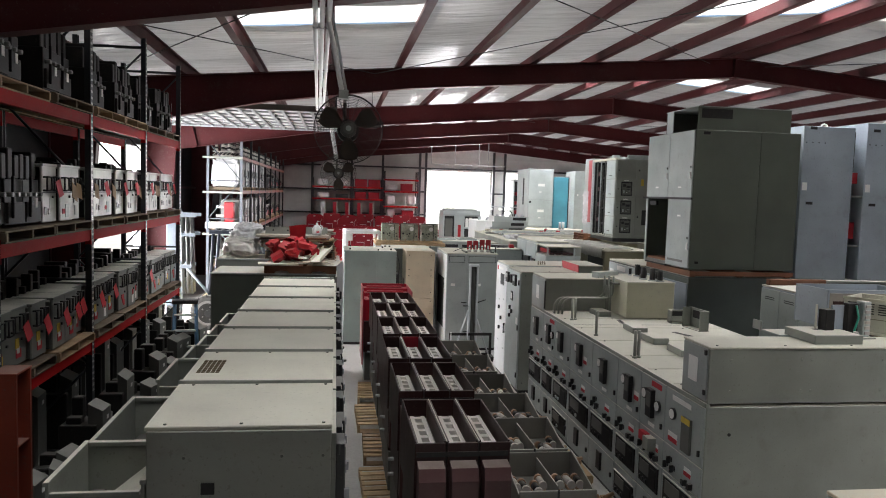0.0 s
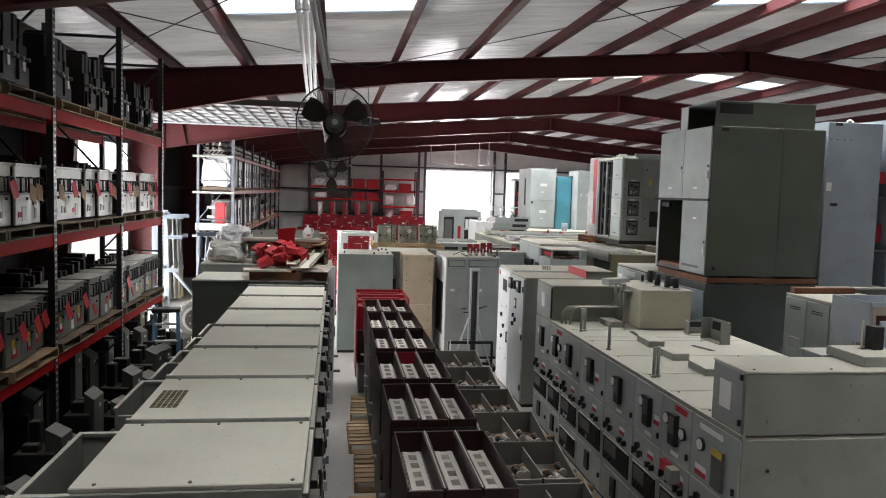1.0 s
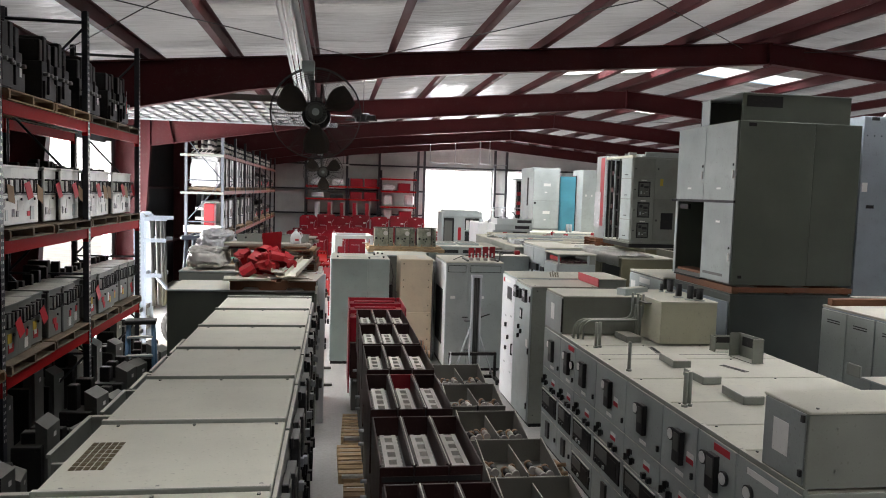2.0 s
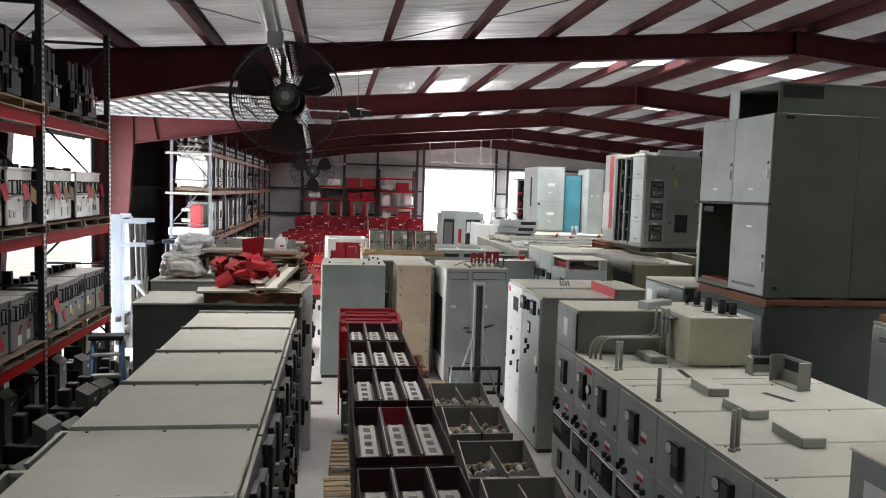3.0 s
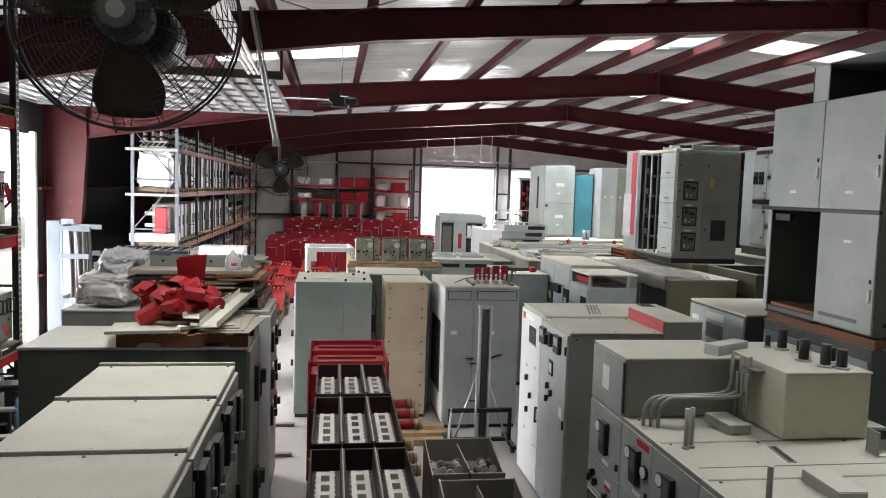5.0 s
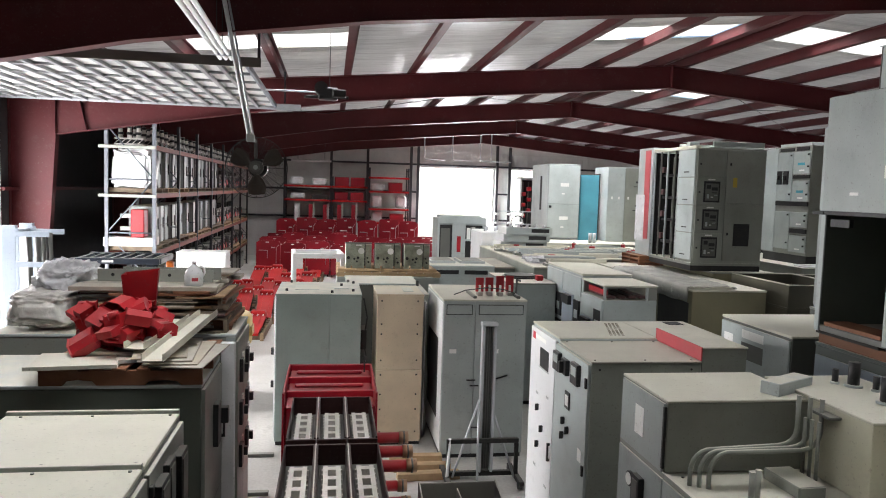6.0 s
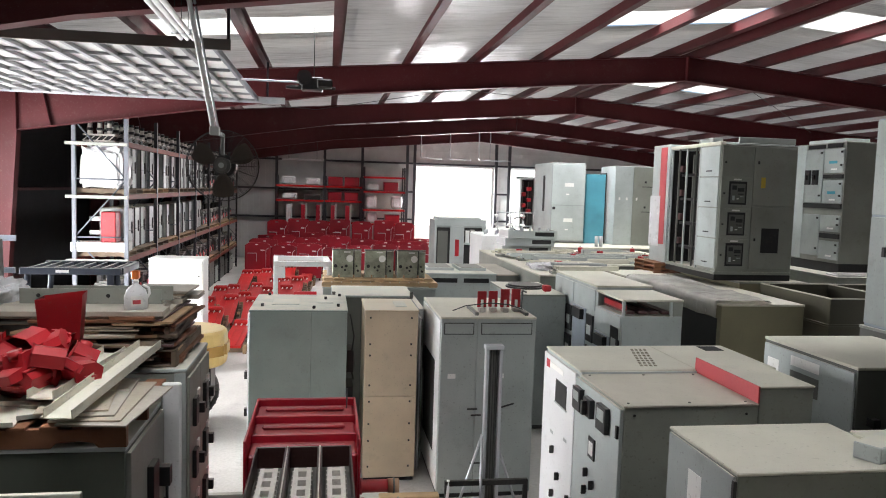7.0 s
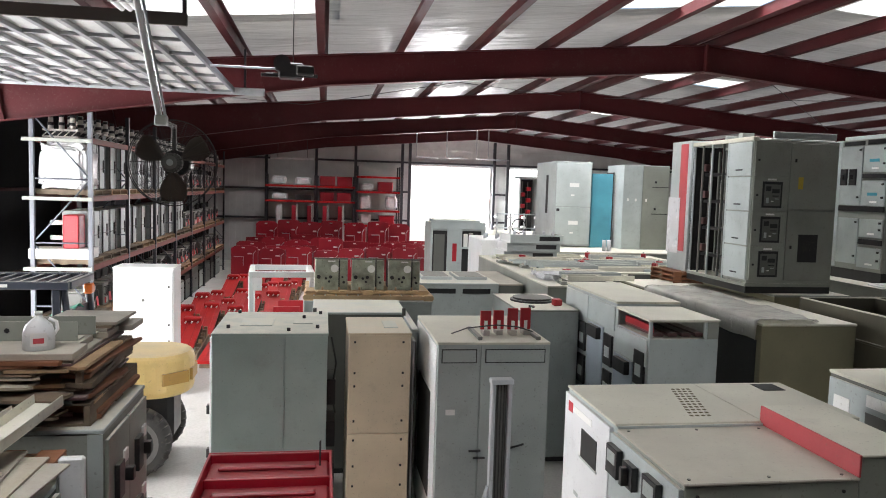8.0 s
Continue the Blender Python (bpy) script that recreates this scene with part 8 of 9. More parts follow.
part("green_sheet", bm, GREEN_BAG, t, "green plastic sheet over the seat back")
for x, r in ((3.3, 0.47), (1.1, 0.46)):
    for y in (-0.02, 1.0):
        bm = bmesh.new()
        prof = [(0.56, 0.03), (0.7, 0.0), (0.86, 0.01), (0.97, 0.05), (1.0, 0.1), (1.0, 0.18), (0.97, 0.23), (0.86, 0.27), (0.7, 0.28), (0.56, 0.25)]
        rings = [[bm.verts.new((x + r * q * math.cos(a), y + v, r + r * q * math.sin(a))) for q, v in prof] for a in (2 * math.pi * k / 32 for k in range(32))]
        for k in range(32):
            a, b = rings[k], rings[(k + 1) % 32]
            for m in range(len(prof)):
                n = (m + 1) % len(prof)
                bm.faces.new((a[m], b[m], b[n], a[n])).smooth = True
        for k in range(26):
            ca, sa = math.cos(2 * math.pi * k / 26), math.sin(2 * math.pi * k / 26)
            mesh_tube(bm, [(x + r * 0.9 * ca, y + 0.0, r + r * 0.9 * sa), (x + r * 0.99 * ca, y + 0.07, r + r * 0.99 * sa), (x + r * ca, y + 0.14, r + r * sa)], 0.014, 4)
        bmesh.ops.recalc_face_normals(bm, faces=bm.faces[:])
        w = part("wheel", bm, RUBBER, t, "dusty dark grey tyre")
        tube("rim", [(x, y + 0.02, r), (x, y + 0.2, r)], r * 0.58, GREY_DARK, w, "grey wheel rim", seg=24)
        tube("sidewall_band", [(x, y - 0.003, r), (x, y + 0.02, r)], r * 0.7, TYRE_DUST, w, "pale dusty sidewall", seg=32)
        tube("hub", [(x, y - 0.04, r), (x, y + 0.02, r)], r * 0.2, BLACK, w, seg=14)
        tube("rim_face", [(x, y - 0.008, r), (x, y - 0.002, r)], r * 0.56, NEAR_BLACK, w, "dark rim face", seg=24)
        for k in range(5):
            a = 2 * math.pi * k / 5
            px, pz = x + r * 0.36 * math.cos(a), r + r * 0.36 * math.sin(a)
            tube("nut", [(px, y - 0.03, pz), (px, y - 0.006, pz)], 0.022, GREY_DARK, w, seg=6)
for y in (0.25, 0.95):
    box("mast_rail", (0.02, y - 0.06, 0.05), (0.24, y + 0.03, 3.1), MAST, t, "blue-grey steel mast rail")
    box("rail_flange", (0.24, y - 0.06, 0.05), (0.29, y - 0.04, 3.05), MAST, t)
    for z, w in ((2.92, 0.52), (2.42, 0.5), (1.6, 0.4)):
        box("mast_arm", (0.24, y - 0.09, z), (0.24 + w, y - 0.06, z + 0.09), MAST, t, "blue-grey steel mast arm")
for z in (0.5, 1.6, 2.92):
    box("mast_crosspiece", (0.04, 0.28, z), (0.2, 0.92, z + 0.1), MAST, t)
for x, y, r in ((0.36, 0.4, 0.045), (0.47, 0.5, 0.05), (0.58, 0.42, 0.035), (0.42, 0.75, 0.05), (0.55, 0.8, 0.04)):
    tube("lift_ram", [(x + 0.06, y, 0.9), (x, y, 2.95)], r, GREY_DARK, t, "dark lift ram", seg=10)
tube("hose", [(0.64, 0.4, 2.9), (0.68, 0.35, 2.3), (0.62, 0.4, 1.7)], 0.02, CABLE, t, seg=8)
for z in (0.3, 0.8):
    box("carriage", (0.14, 0.05, z), (0.22, 1.2, z + 0.1), BLACK, t)
for y in (0.3, 0.85):
    box("fork", (-0.85, y - 0.06, 0.06), (0.14, y + 0.06, 0.1), BLACK, t)
    box("fork_heel", (0.1, y - 0.06, 0.1), (0.14, y + 0.06, 0.9), BLACK, t)
for p, q in (((0.45, 0.2, 1.7), (1.2, 0.2, 0.8)),):
    tube("tilt_ram", [p, q], 0.04, MAST, t, seg=8)

# ---- beyond the middle cabinets ----
c, size = cabinet("switchgear_cabinet", "dark blue-grey cabinet with a pale top carrying a pallet", "switchgear", (1.35, 21.0, 0), (3.3, 22.4, 2.2), GREY_MID, GREY_PALE)
c, size = cabinet("cabinet", "dark grey cabinet with a pale flat lid", "cabinet", (1.5, 19.75, 0), (2.75, 20.9, 2.24), GREY_DARK, GREY_PALE)
for x in (0.0, 1.2):
    box("bracket", (x, -0.02, 2.1), (x + 0.05, 0.02, 2.3), GREY_DARK, c)
pallet("fresh wooden pallet carrying three breakers", (1.33, 21.02, 2.2), 2.0, 1.25, WOOD_NEW, group="stacked fresh pallets", h=0.09)
pallet("fresh wooden pallet lying on another", (1.36, 21.04, 2.29), 1.9, 1.2, WOOD_NEW, 1.5, group="stacked fresh pallets", h=0.06)
GREENISH = surface("zinc_green_steel", (0.34, 0.36, 0.29), 0.33, metal=0.55, vary=0.4, big=6, stained=0.4)
for k in range(3):
    t = thing("zinc_breaker", "zinc-plated greenish breaker on the fresh pallet", "circuit breaker", (1.5 + 0.56 * k, 21.15, 2.35), 0, "breakers on the pallet")
    box("front_plate", (0, 0, 0), (0.36, 0.02, 0.48), GREENISH, t)
    box("side_plate", (0.38, 0.03, 0), (0.5, 0.05, 0.46), GREENISH, t)
    box("body", (0.02, 0.05, 0), (0.5, 0.6, 0.44), NEAR_BLACK, t)
    for x, z, r in ((0.06, 0.2, 0.03), (0.17, 0.18, 0.02), (0.24, 0.2, 0.025), (0.22, 0.13, 0.018), (0.44, 0.12, 0.02), (0.42, 0.2, 0.015)):
        tube("knob", [(x, 0.03 if x > 0.37 else 0, z), (x, -0.025, z)], r, BLACK, t, seg=10)
    tube("tag", [(0.3, 0.0, 0.33), (0.3, -0.006, 0.33)], 0.06, PAPER, t, "round white tag", seg=14)
    box("tag", (0.2, -0.004, 0.43), (0.31, 0.0, 0.45), PAPER, t, bevel=0)
    box("top_rail", (-0.01, -0.01, 0.47), (0.5, 0.02, 0.495), GREY_DARK, t, bevel=0.002)
    box("stripe", (0.365, 0.02, 0.0), (0.378, 0.05, 0.5), BLACK, t, bevel=0)
    for x in (0.12, 0.37):
        tube("foot_stud", [(x, -0.03, 0.0), (x, -0.03, 0.05)], 0.014, BRASS, t, seg=8)

# the white open frame
t = thing("cabinet_skeleton", "white steel cabinet skeleton standing open", "cabinet", (0.5, 21.35, 0), 4)
for x in (0, 0.92):
    for y in (0, 1.0):
        box("post", (x, y, 0), (x + 0.08, y + 0.08, 2.5), WHITE, t)
for z in (0.0, 2.5):
    for y in (0, 1.0):
        box("rail", (0, y, z), (1.0, y + 0.08, z + 0.09), WHITE, t)
    for x in (0, 0.92):
        box("rail", (x, 0.08, z), (x + 0.08, 1.0, z + 0.09), WHITE, t)
box("gusset", (0.04, -0.004, 2.3), (0.2, 0.0, 2.5), WHITE, t, bevel=0)

# louvred cabinet
c, size = cabinet("transformer_cabinet", "grey steel cabinet with louvres along its top", "cabinet", (3.35, 22.95, 0), (4.82, 24.9, 2.24), GREY_MID, GREY_PALE)
f = on_face("-y", size)
for u in (0.15, 0.8):
    face_box("louvre", c, f, u, 2.05, u + 0.52, 2.14, 0, 0.006, BLACK, "dark louvre", 0)
for x in (0.1, 0.78):
    r = box("roof_frame", (x, 0.5, 2.24), (x + 0.58, 1.4, 2.3), GREY_PALE, c)
    box("mesh", (x + 0.05, 0.55, 2.3), (x + 0.53, 1.35, 2.304), GREY_DARK, r, bevel=0)
c, size = cabinet("cabinet", "brown-grey cabinet behind the grey one", "cabinet", (4.9, 23.2, 0), (5.35, 25.4, 2.2), GREY_DARK, BOARD)

# pale pieces on top of the far cabinets
c = thing("switchgear_cabinet", "pale grey cabinet with open bays behind the louvred one", "switchgear", (4.55, 30.0, 0))
size = (1.55, 1.2, 3.05)
box("body", (0, 0.06, 0), (1.55, 1.2, 3.02), GREY_MID, c)
box("frame_top", (0, 0, 2.85), (1.55, 0.06, 3.05), GREY_PALE, c)
box("cap", (0.1, 0, 3.02), (1.4, 1.1, 3.1), GREY_PALE, c)
for x, w in ((0, 0.06), (0.47, 0.42), (1.44, 0.11)):
    box("post", (x, 0, 0), (x + w, 0.06, 2.85), GREY_PALE, c)
# Near-black plates between the posts stand for shaded bays.
for x0, x1 in ((0.06, 0.47), (0.89, 1.44)):
    box("bay", (x0, 0.03, 0.3), (x1, 0.06, 2.8), HOLE_SHADE, c, "near-black panel painted as the shade of an open bay")
box("inner_panel", (0.1, 0.026, 0.3), (0.4, 0.03, 2.7), GREY_DARK, c, bevel=0)
box("shelf", (0.89, 0.0, 2.3), (1.44, 0.03, 2.36), GREY_PALE, c)
box("white_part", (0.93, 0.0, 2.36), (1.05, 0.03, 2.72), PAPER, c)
box("red_cover", (0.62, -0.01, 1.95), (0.74, 0.0, 2.45), RED_PART, c, "red upright cover")
box("meter", (1.08, 0.0, 2.5), (1.2, 0.03, 2.75), PORCELAIN, c)
for k in range(3):
    t = thing("drawer_unit", "white steel drawer chassis stacked on the cabinets", "chassis", (5.75 + 0.05 * k, 26.4 - 0.08 * k, 2.36 + 0.2 * k), 3, "white chassis")
    box("tray", (0, 0, 0), (1.3, 0.8, 0.04), WHITE, t)
    box("front", (0, -0.02, 0.0), (1.3, 0.0, 0.2), GREY_PALE, t)
    box("side", (0, 0.0, 0.04), (0.02, 0.8, 0.2), WHITE, t)
    box("side", (1.28, 0.0, 0.04), (1.3, 0.8, 0.2), GREY, t)
    box("slot", (0.7, -0.026, 0.06), (1.2, -0.02, 0.16), BLACK, t, bevel=0)
    if k:
        for i in range(9):
            tube("stud", [(0.15 + 0.12 * i, 0.2 + 0.3 * (i % 2), 0.04), (0.15 + 0.12 * i, 0.2 + 0.3 * (i % 2), 0.26)], 0.03, GALV, t, seg=8)
t = thing("white_cabinet", "pale blue-white steel cabinet lying behind the chassis", "cabinet", (5.45, 27.55, 0))
box("body", (0, 0, 0), (1.2, 1.6, 2.75), WHITE, t, bevel=0.03)
for i in range(10):
    tube("stud", [(0.15 + 0.1 * i, 0.3 + 0.3 * (i % 3), 2.75), (0.15 + 0.1 * i, 0.3 + 0.3 * (i % 3), 2.87)], 0.03, GALV, t, seg=8)
crumpled("wrapped_parcel", "flat parcel in dusty film on the cabinets", "parcel", (5.5, 22.4, 2.36), (6.5, 23.4, 2.5), PLASTIC_WRAP, 14.0, 0.2)
rng = random.Random(9)
c, size = cabinet("switchgear_cabinet", "grey cabinet run under the far stacked cabinets", "switchgear", (7.3, 28.2, 0), (12.2, 33.2, 2.42), GREY, CREAM_TOP)
c, size = cabinet("switchgear_cabinet", "grey cabinet run under far apparatus", "switchgear", (7.3, 34.2, 0), (11.0, 38.0, 2.42), GREY, CREAM_TOP)
t = thing("apparatus", "open steel apparatus of white insulators and bars", "apparatus", (7.7, 35.5, 2.42))
for x in (0, 0.5, 1.0, 1.5):
    box("leg", (x, 0, 0), (x + 0.05, 0.05, 0.75), GALV, t)
    for z in (0.25, 0.6):
        tube("insulator", [(x, -0.15, z), (x, 0.25, z)], 0.05, WHITE, t, seg=8)
for z in (0.2, 0.7):
    box("bar", (0, 0, z), (1.55, 0.05, z + 0.04), GALV, t)
tube("ring", [(0.8 + 0.25 * math.cos(a), -0.1, 0.3 + 0.25 * math.sin(a)) for a in (2 * math.pi * k / 20 for k in range(21))], 0.02, BLACK, t, seg=6)

t = thing("tall_cabinet", "tall pale grey cabinet with white labels, stacked high", "cabinet", (8.02, 29.8, 2.45))
size = (1.05, 1.9, 2.38)
box("body", (0, 0, 0), (1.05, 1.9, 2.35), GREY_MID, t)
box("top_panel", (0, 0, 2.35), (1.05, 1.9, 2.38), GREY_PALE, t)
f = on_face("-y", size)
for v0, v1 in ((0.06, 1.1), (1.12, 2.33)):
    d = face_box("door", t, f, 0.02, v0, 1.03, v1, 0, 0.02, GREY_PALE)
    face_box("label", d, f, 0.4, v0 + 0.55, 0.68, v0 + 0.66, 0.02, 0.024, PAPER, "white label", 0)
    face_box("label", d, f, 0.45, v0 + 0.3, 0.55, v0 + 0.34, 0.02, 0.024, PAPER, "white label", 0)
face_box("latch", t, f, 0.04, 0.98, 0.12, 1.06, 0.02, 0.05, BLACK)
f = on_face("-x", size)
face_box("slot", t, f, 1.0, 0.9, 1.2, 2.0, 0, 0.006, HOLE_SHADE, "dark slot", 0)
t = thing("blue_panel", "sky-blue steel panel standing between the cabinets", "panel", (9.12, 29.9, 2.42))
box("panel", (0, 0, 0), (0.62, 0.5, 2.1), BLUE_PANEL, t)
box("edge", (0.62, 0, 0), (0.66, 0.5, 2.15), BLACK, t)
t = thing("tall_cabinet", "tall grey steel cabinet with a paler side, stacked high", "cabinet", (9.85, 29.4, 2.42))
box("body", (0, 0, 0), (1.35, 1.2, 2.36), GREY_PALE, t)
box("front", (0.0, -0.012, 0.02), (0.55, 0.0, 2.34), GREY_PALE, t)
box("front", (0.57, -0.012, 0.02), (1.35, 0.0, 2.34), GREY, t)
for z in (1.0, 1.75):
    box("seam", (0.85, -0.018, z), (1.34, -0.012, z + 0.02), BLACK, t, bevel=0)
    box("latch", (0.92, -0.03, z + 0.12), (0.98, -0.012, z + 0.18), BLACK, t)
for x in (0.12, 0.35, 0.66):
    box("plate", (x, -0.018, 1.35), (x + 0.05, -0.012, 1.43), PAPER, t, bevel=0)
for k, x in enumerate((9.05, 9.18)):
    t = thing("tin_can", "silver tin can on the cabinet top", "can", (x, 28.6, 2.42), 0, "cans")
    tube("can", [(0, 0, 0), (0, 0, 0.3)], 0.055, SILVER, t, seg=14)
c = thing("tall_cabinet", "tall grey open cabinet with red insulators by the far doorway", "cabinet", (11.62, 47.2, 0))
box("back", (0, 0.9, 0), (2.3, 0.95, 4.75), GREY_MID, c)
for x, w in ((0.0, 0.08), (0.95, 0.3), (2.22, 0.08)):
    box("side_panel", (x, 0, 0), (x + w, 0.9, 4.75), GREY_MID, c)
box("top_panel", (0, 0, 4.65), (2.3, 0.95, 4.75), GREY_PALE, c)
# Near-black sheet paints the shade at the back of the open half.
box("dark_lining", (0.08, 0.86, 0), (0.95, 0.9, 4.6), HOLE_SHADE, c, bevel=0)
for k in range(6):
    box("red_insulator", (0.2 + 0.3 * (k % 2), 0.3, 2.5 + 0.3 * k), (0.42 + 0.3 * (k % 2), 0.6, 2.72 + 0.3 * k), RED_PART, c, "dull red insulator", bevel=0.03)
for x in (0.3, 0.6):
    box("bus_bar", (x, 0.62, 0.2), (x + 0.05, 0.66, 4.5), GREY_DARK, c)

# ---- red breakers on the floor towards the end wall ----
def red_unit(w, d, h, seed):
    """A truck-mounted breaker behind a chamfered red barrier with bent silver handles."""
    t = thing("red_breaker", "red-fronted draw-out breaker with silver handles", "circuit breaker", (0, 0, 0), 0, "rows of red breakers")
    g = random.Random(seed)
    c = 0.05 + 0.09 * (seed % 2)
    bm = bmesh.new()
    mesh_prism(bm, [(0, 0.12), (w, 0.12), (w, h - c * 0.8), (w - c, h - 0.02), (w * 0.5, h), (c, h - 0.02), (0, h - c * 0.8)], 1, 0, 0.04)
    bmesh.ops.bevel(bm, geom=bm.edges[:], offset=0.004, segments=1, affect="EDGES", profile=0.5)
    part("barrier", bm, RED_DEEP, t)
    bm = bmesh.new()
    mesh_prism(bm, [(0.04, 0.3), (d, 0.3), (d, h * 0.8), (d * 0.6, h * 0.93), (0.04, h * 0.93)], 0, 0.05, w - 0.05)
    part("body", bm, RED_DEEP, t, "dark red insulated body")
    for x in (0.02, w - 0.1):
        tube("wheel", [(x, 0.2, 0.07), (x + 0.06, 0.2, 0.07)], 0.07, BLACK, t, seg=10)
    x = g.uniform(0.1, 0.2)
    tube("handle", [(x, 0, h * 0.72), (x, -0.1, h * 0.72), (x + 0.36, -0.1, h * 0.72), (x + 0.36, -0.1, h * 0.5)], 0.014, SILVER, t, seg=6)
    tube("release_bar", [(w * 0.84, -0.06, h * 0.35), (w * 0.84, -0.06, h * 0.8), (w * 0.93, -0.06, h * 0.86), (w * 0.93, 0.0, h * 0.86)], 0.013, SILVER, t, seg=6)
    box("plate", (w * 0.4, -0.006, h * 0.93), (w * 0.52, 0.0, h * 0.955), PAPER, t, bevel=0)
    box("plate", (w * 0.62, -0.006, h * 0.78), (w * 0.78, 0.0, h * 0.81), PAPER, t, bevel=0)
    return t


kinds = [red_unit(1.0, 1.0, 1.55, 1), red_unit(1.0, 1.0, 1.6, 2)]
spots = []
for x in (-1.9, -0.86, 0.18, 1.22, 2.26, 3.3, 4.34, 5.2):
    spots.append((x, 39.2))
    spots.append((x + 0.2, 40.6))
    spots.append((x - 0.15, 42.0))
    spots.append((x + 0.1, 43.4))
for k, (x, y) in enumerate(spots):
    if k < 2:
        kinds[k].matrix_basis = pose(x, y, 0)
    else:
        copy_thing(kinds[k % 2], pose(x + random.Random(k + 50).uniform(-0.03, 0.03), y + random.Random(k + 90).uniform(-0.25, 0.25), 0, 0, 0, random.Random(k).uniform(-6, 6))).scale = (1, 1, random.Random(k + 9).uniform(0.88, 1.12))
for k, x in enumerate((-1.5, -0.5, 0.5, 1.5, 2.6, 3.7, 4.7)):
    copy_thing(kinds[k % 2], pose(x, 45.2, 0.0, 0, 0, 3 * (k % 3) - 3)).scale = (1, 1, 1.45)
# red doors and covers lying in rows on the floor
rng = random.Random(14)


# Brightened red: the light falling on these covers is put into the colour.
RED_LIT = surface("lit_red_enamel", (0.40, 0.014, 0.014), 0.5, shine=0.2)


def floor_cover(lift):
    t = thing("red_cover", "long red steel cover with white fittings laid beside slatted timber", "cover", (0, 0, 0), 0, "red covers on the floor")
    bm = bmesh.new()
    mesh_prism(bm, [(0.0, 0.14), (2.2, 0.24 + lift), (2.2, 0.3 + lift), (0.0, 0.2)], 0, 0, 0.44)
    part("cover", bm, RED_LIT, t)
    for x in (0.1, 0.31):
        bm = bmesh.new()
        mesh_prism(bm, [(0.06, 0.205), (2.14, 0.298 + lift), (2.14, 0.312 + lift), (0.06, 0.22)], 0, x, x + 0.025)
        part("rib", bm, RED_LIT, t)
    box("end_block", (0.02, 1.9, 0.28 + lift), (0.42, 2.18, 0.4 + lift), RED_LIT, t, bevel=0.03)
    for k in range(9):
        box("slat", (0.48, 0.04 + 0.24 * k, 0.0), (0.56, 0.12 + 0.24 * k, 0.2 + lift * k / 9), WOOD_OLD if k % 4 else WOOD, t, bevel=0)
    box("side_board", (0.565, 0.0, 0.06), (0.585, 2.2, 0.24), WOOD_OLD, t, bevel=0)
    for k in range(3):
        tube("fitting", [(0.07 + 0.14 * k, 1.78, 0.28 + lift), (0.1 + 0.14 * k, 1.8, 0.33 + lift)], 0.018, PAPER, t, "white fitting", seg=8)
    box("timber", (0.02, 0.2, 0), (0.46, 0.32, 0.14), WOOD_OLD, t)
    box("timber", (0.02, 1.8, 0), (0.46, 1.95, 0.2 + lift), WOOD_OLD, t)
    return t


covers = [floor_cover(0.05), floor_cover(0.3)]
for i in range(6):
    for j, x in enumerate((-2.3, -1.62, -0.94, -0.26)):
        if j == 3 and i < 1:
            continue
        m = pose(x + 0.13 * i + rng.uniform(-0.03, 0.03), 25.6 + i * 2.28 + 0.5 * (j % 2), 0, 0, 0, rng.uniform(-2, 2))
        k = i * 4 + j
        if k < 2:
            covers[k].matrix_basis = m
        else:
            copy_thing(covers[rng.randint(0, 1)], m)
for i in range(5):
    t = thing("red_cover", "red steel cover standing on edge", "cover", (0.35 + 0.05 * i, 24.2 + 1.0 * i, 0), rng.uniform(-8, 8), "standing red covers")
    box("sheet", (0, 0, 0), (0.6, 0.06, 1.1), RED_PART, t)
    box("bar", (0, -0.03, 0.5), (0.6, 0.0, 0.56), GALV, t)
    box("foot", (0.05, -0.2, 0), (0.55, 0.26, 0.05), WOOD, t)

# ---- shelving along the end wall ----
def wall_shelf(x0, x1, zs, label):
    s = thing("storage_shelf", label, "shelf", (0, 0, 0), 0, "end wall shelves")
    for x in (x0, x1 - 0.08):
        for y in (47.15, 48.2):
            box("upright", (x, y, 0), (x + 0.08, y + 0.08, max(zs) + 0.5), RACK_BLACK, s)
    for z in zs:
        box("beam", (x0, 47.12, z - 0.1), (x1, 47.2, z), RACK_RED, s)
        box("deck", (x0, 47.2, z - 0.03), (x1, 48.28, z), BOARD, s)
    return s


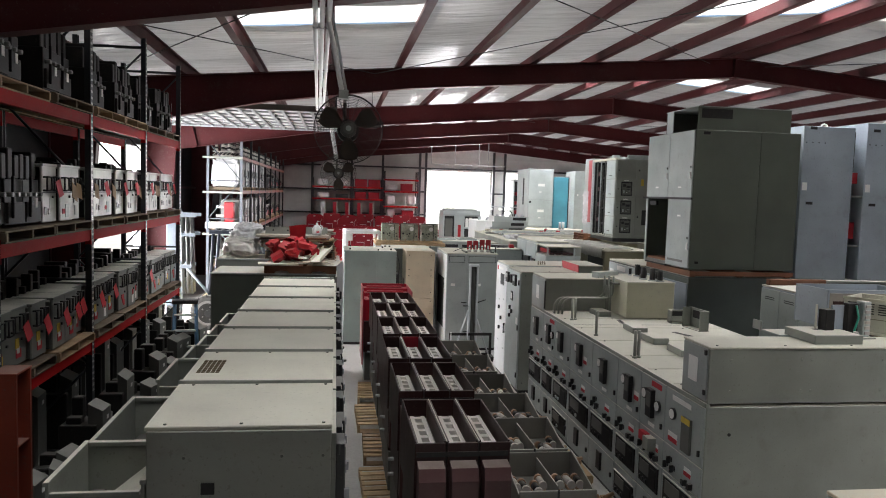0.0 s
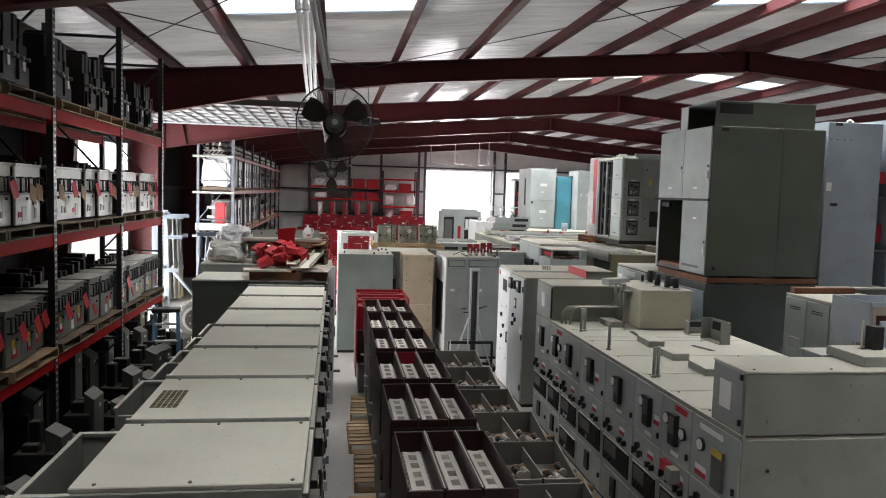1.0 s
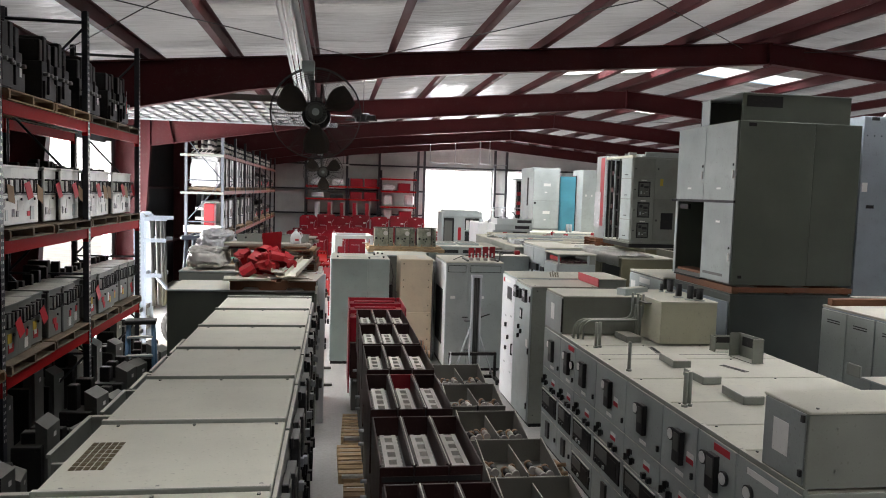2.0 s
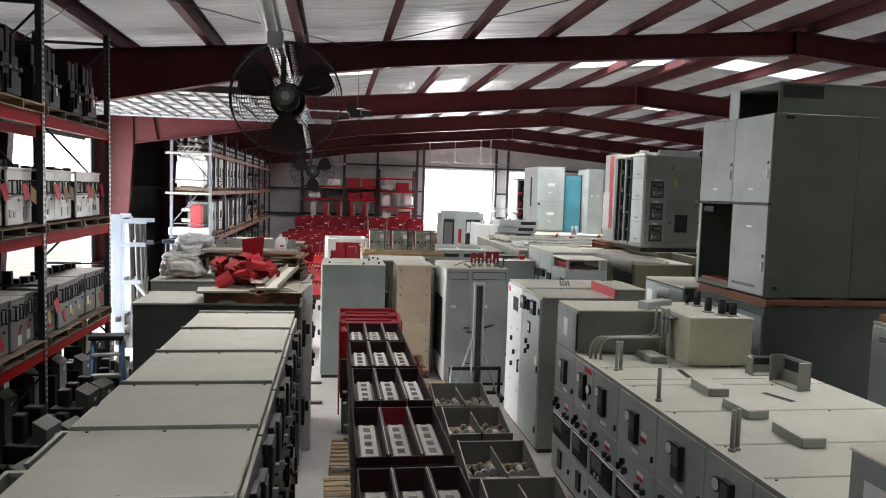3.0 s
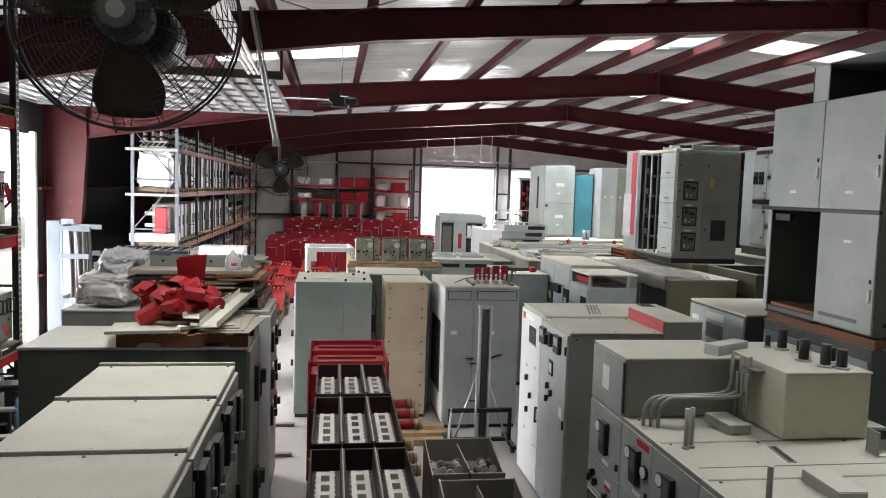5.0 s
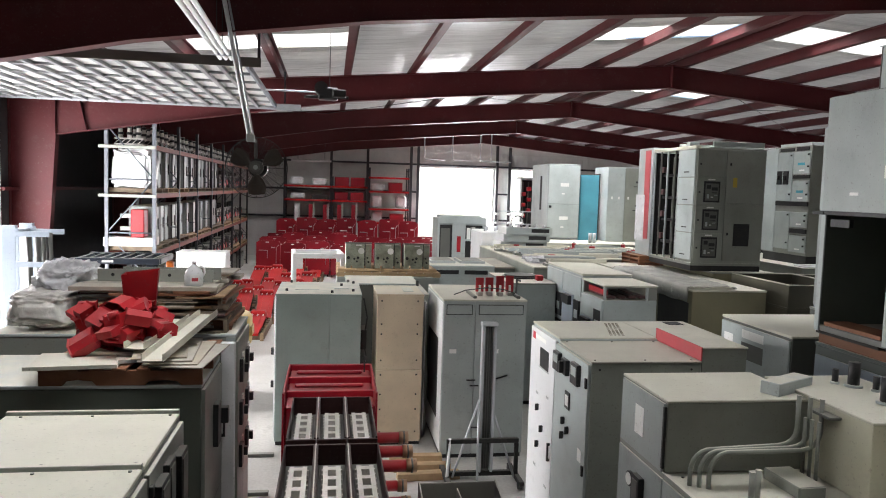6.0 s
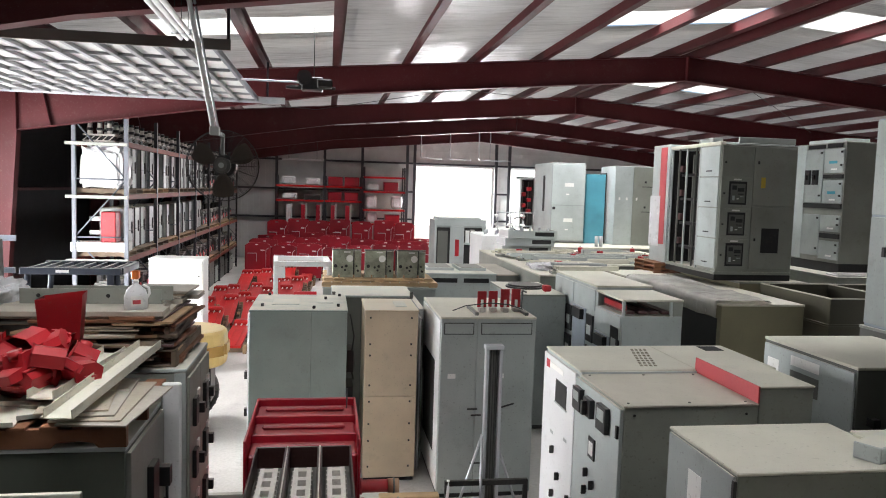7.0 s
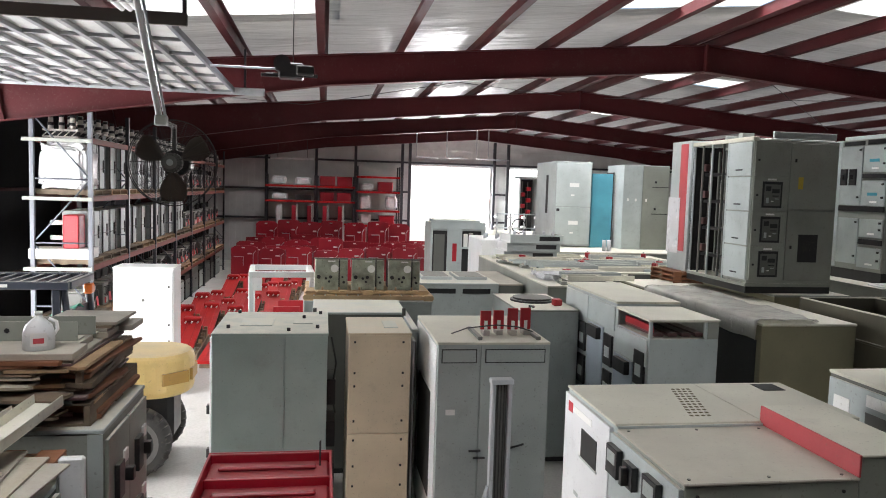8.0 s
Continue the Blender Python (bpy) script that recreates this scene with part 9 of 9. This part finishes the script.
wall_shelf(-1.25, 1.2, (2.1, 3.2, 3.95), "black shelf with orange-red beams holding wrapped parts")
wall_shelf(1.25, 3.15, (2.1, 3.2, 3.95), "black shelf with orange-red beams holding red boxes")
wall_shelf(3.22, 5.4, (2.05, 2.8, 3.75, 4.5), "shelf with orange-red beams holding red boxes and wrapped parts")
for x, z, w, h, wrapped in ((-1.0, 3.95, 0.75, 0.45, 1), (0.2, 3.95, 0.8, 0.4, 1), (1.4, 3.95, 0.75, 0.45, 0), (2.25, 3.95, 0.75, 0.45, 0), (-0.95, 3.2, 0.8, 0.35, 1), (0.2, 3.2, 0.8, 0.25, 2),
                            (1.4, 3.2, 0.7, 0.4, 0), (2.25, 3.2, 0.7, 0.4, 0), (3.35, 3.75, 0.75, 0.4, 1), (4.3, 3.75, 0.75, 0.45, 0), (3.35, 2.8, 0.6, 0.75, 1), (4.7, 2.8, 0.6, 0.75, 1), (3.4, 2.05, 0.6, 0.6, 1), (4.4, 2.05, 0.75, 0.45, 0)):
    if wrapped == 1:
        crumpled("wrapped_part", "part wrapped in pale film on the shelf", "wrapped part", (x, 47.3, z), (x + w, 47.95, z + h), PLASTIC_WRAP, x + z, 0.1)
    else:
        t = thing("parts_box", "red steel parts box on the shelf" if not wrapped else "dark parts box on the shelf", "box", (x, 47.3, z), 0, "boxes on the shelves")
        box("body", (0, 0, 0), (w, 0.7, h), RED_DEEP if not wrapped else BLACK, t, bevel=0.02)
        box("lid", (-0.01, -0.01, h), (w + 0.01, 0.71, h + 0.03), RED_DEEP if not wrapped else GREY_DARK, t)
        box("foot", (0.05, 0.0, -0.0), (0.12, 0.7, 0.02), BLACK, t)
for k in range(5):
    t = thing("upright_red_panel", "tall red insulating panel leaning on the shelf", "panel", (-0.7 + 0.75 * k, 46.8, 0), 0, "tall red panels")
    box("panel", (0, 0, 0), (0.2, 0.1, 2.95), RED_DEEP if k else PLASTIC_WRAP, t)
    box("edge", (0.21, 0.02, 0), (0.3, 0.1, 3.0), GREY_MID, t)
t = thing("strip_light", "unlit white strip light under the roof", "strip light", (0, 0, 0))
box("housing", (-0.6, 41.2, 5.0), (1.2, 41.35, 5.08), WHITE, t)
for x in (-0.3, 0.9):
    tube("hanger", [(x, 41.27, 5.08), (x, 41.27, roof_z(x) - 0.05)], 0.01, CABLE, t, seg=5)
for x in (6.11, 7.63, 9.15, 9.75):
    t = thing("hanger", "pale pipe hanger by the far doorway", "hanger", (0, 0, 0), 0, "far hangers")
    tube("rod", [(x, 46.5, roof_z(x) - 0.2), (x, 46.5, 5.6), (x + 0.05, 46.5, 5.52), (x + 1.1, 46.5, 5.5)], 0.025, GALV, t, seg=6)

# ---- pale junk laid on the cabinet tops before the far stacks ----
c, size = cabinet("switchgear_cabinet", "dusty grey cabinet run covered with flat steel parts", "switchgear", (6.95, 23.95, 0), (10.1, 28.1, 2.36), GREY_DARK, CREAM_TOP)
rng = random.Random(61)


def flat_rail(l, w, h, m, inner):
    t = thing("flat_rail", "dusty pale steel rail frame lying on the cabinet tops", "rail", (0, 0, 0), 0, "flat rails on the tops")
    for y in (0, w - 0.03):
        box("rail", (0, y, 0), (l, y + 0.03, h), m, t, bevel=0.003)
    box("web", (0, 0.03, 0.0), (l, w - 0.03, 0.02), inner, t, bevel=0)
    for x in (0.05, l * 0.5, l - 0.1):
        box("cross_piece", (x, 0.03, 0.02), (x + 0.05, w - 0.03, h * 0.8), m, t, bevel=0)
    return t


rails = [flat_rail(1.3, 0.26, 0.09, CREAM_TOP, GREY_DARK), flat_rail(0.9, 0.34, 0.06, GREY_PALE, BOARD), flat_rail(1.1, 0.2, 0.12, GREY_MID, NEAR_BLACK), flat_rail(0.7, 0.3, 0.08, YELLOWED, GREY_DARK)]
n = 0
for row in range(9):
    x = 7.0 + rng.uniform(0, 0.2)
    while x < 9.0:
        m = pose(x, 24.1 + 0.42 * row + rng.uniform(-0.04, 0.04), 2.36, 0, 0, rng.uniform(-7, 7))
        k = rng.randint(0, 3)
        if n < 4:
            rails[n].matrix_basis = m
        else:
            copy_thing(rails[k], m)
        n += 1
        x += rng.uniform(0.95, 1.4)
for k in range(7):
    t = thing("red_clip", "small red moulded clip among the rails", "clip", (7.1 + 0.4 * k + rng.uniform(-0.2, 0.2), 24.2 + rng.uniform(0, 3), 2.45), rng.uniform(0, 90), "red clips")
    box("block", (0, 0, -0.09), (0.14, 0.1, 0.05), RED_PART, t, bevel=0.015)
    box("pin", (0.04, 0.03, 0.05), (0.08, 0.07, 0.09), PORCELAIN, t)
for row in range(13):
    copy_thing(rails[rng.randint(0, 3)], pose(5.5 + rng.uniform(0, 0.4), 21.95 + 0.33 * row, 2.42, 0, 0, rng.uniform(-12, 12)))

# dark cabinets on the floor under the far rack
for k in range(13):
    t = thing("floor_cabinet", "dark grey steel cabinet on the floor under the far rack", "cabinet", (-3.85, 25.4 + 1.4 * k, 0), 0, "cabinets under the far rack")
    box("body", (0, 0, 0), (0.95, 1.2, 0.72 + 0.1 * (k % 3)), NEAR_BLACK if k % 2 else GREY_DARK, t)
    box("door", (0.95, 0.05, 0.06), (0.97, 1.15, 0.66), GREY_DARK if k % 3 else GREY_MID, t)
    box("pull", (0.97, 0.5, 0.5), (1.0, 0.7, 0.53), BLACK, t)
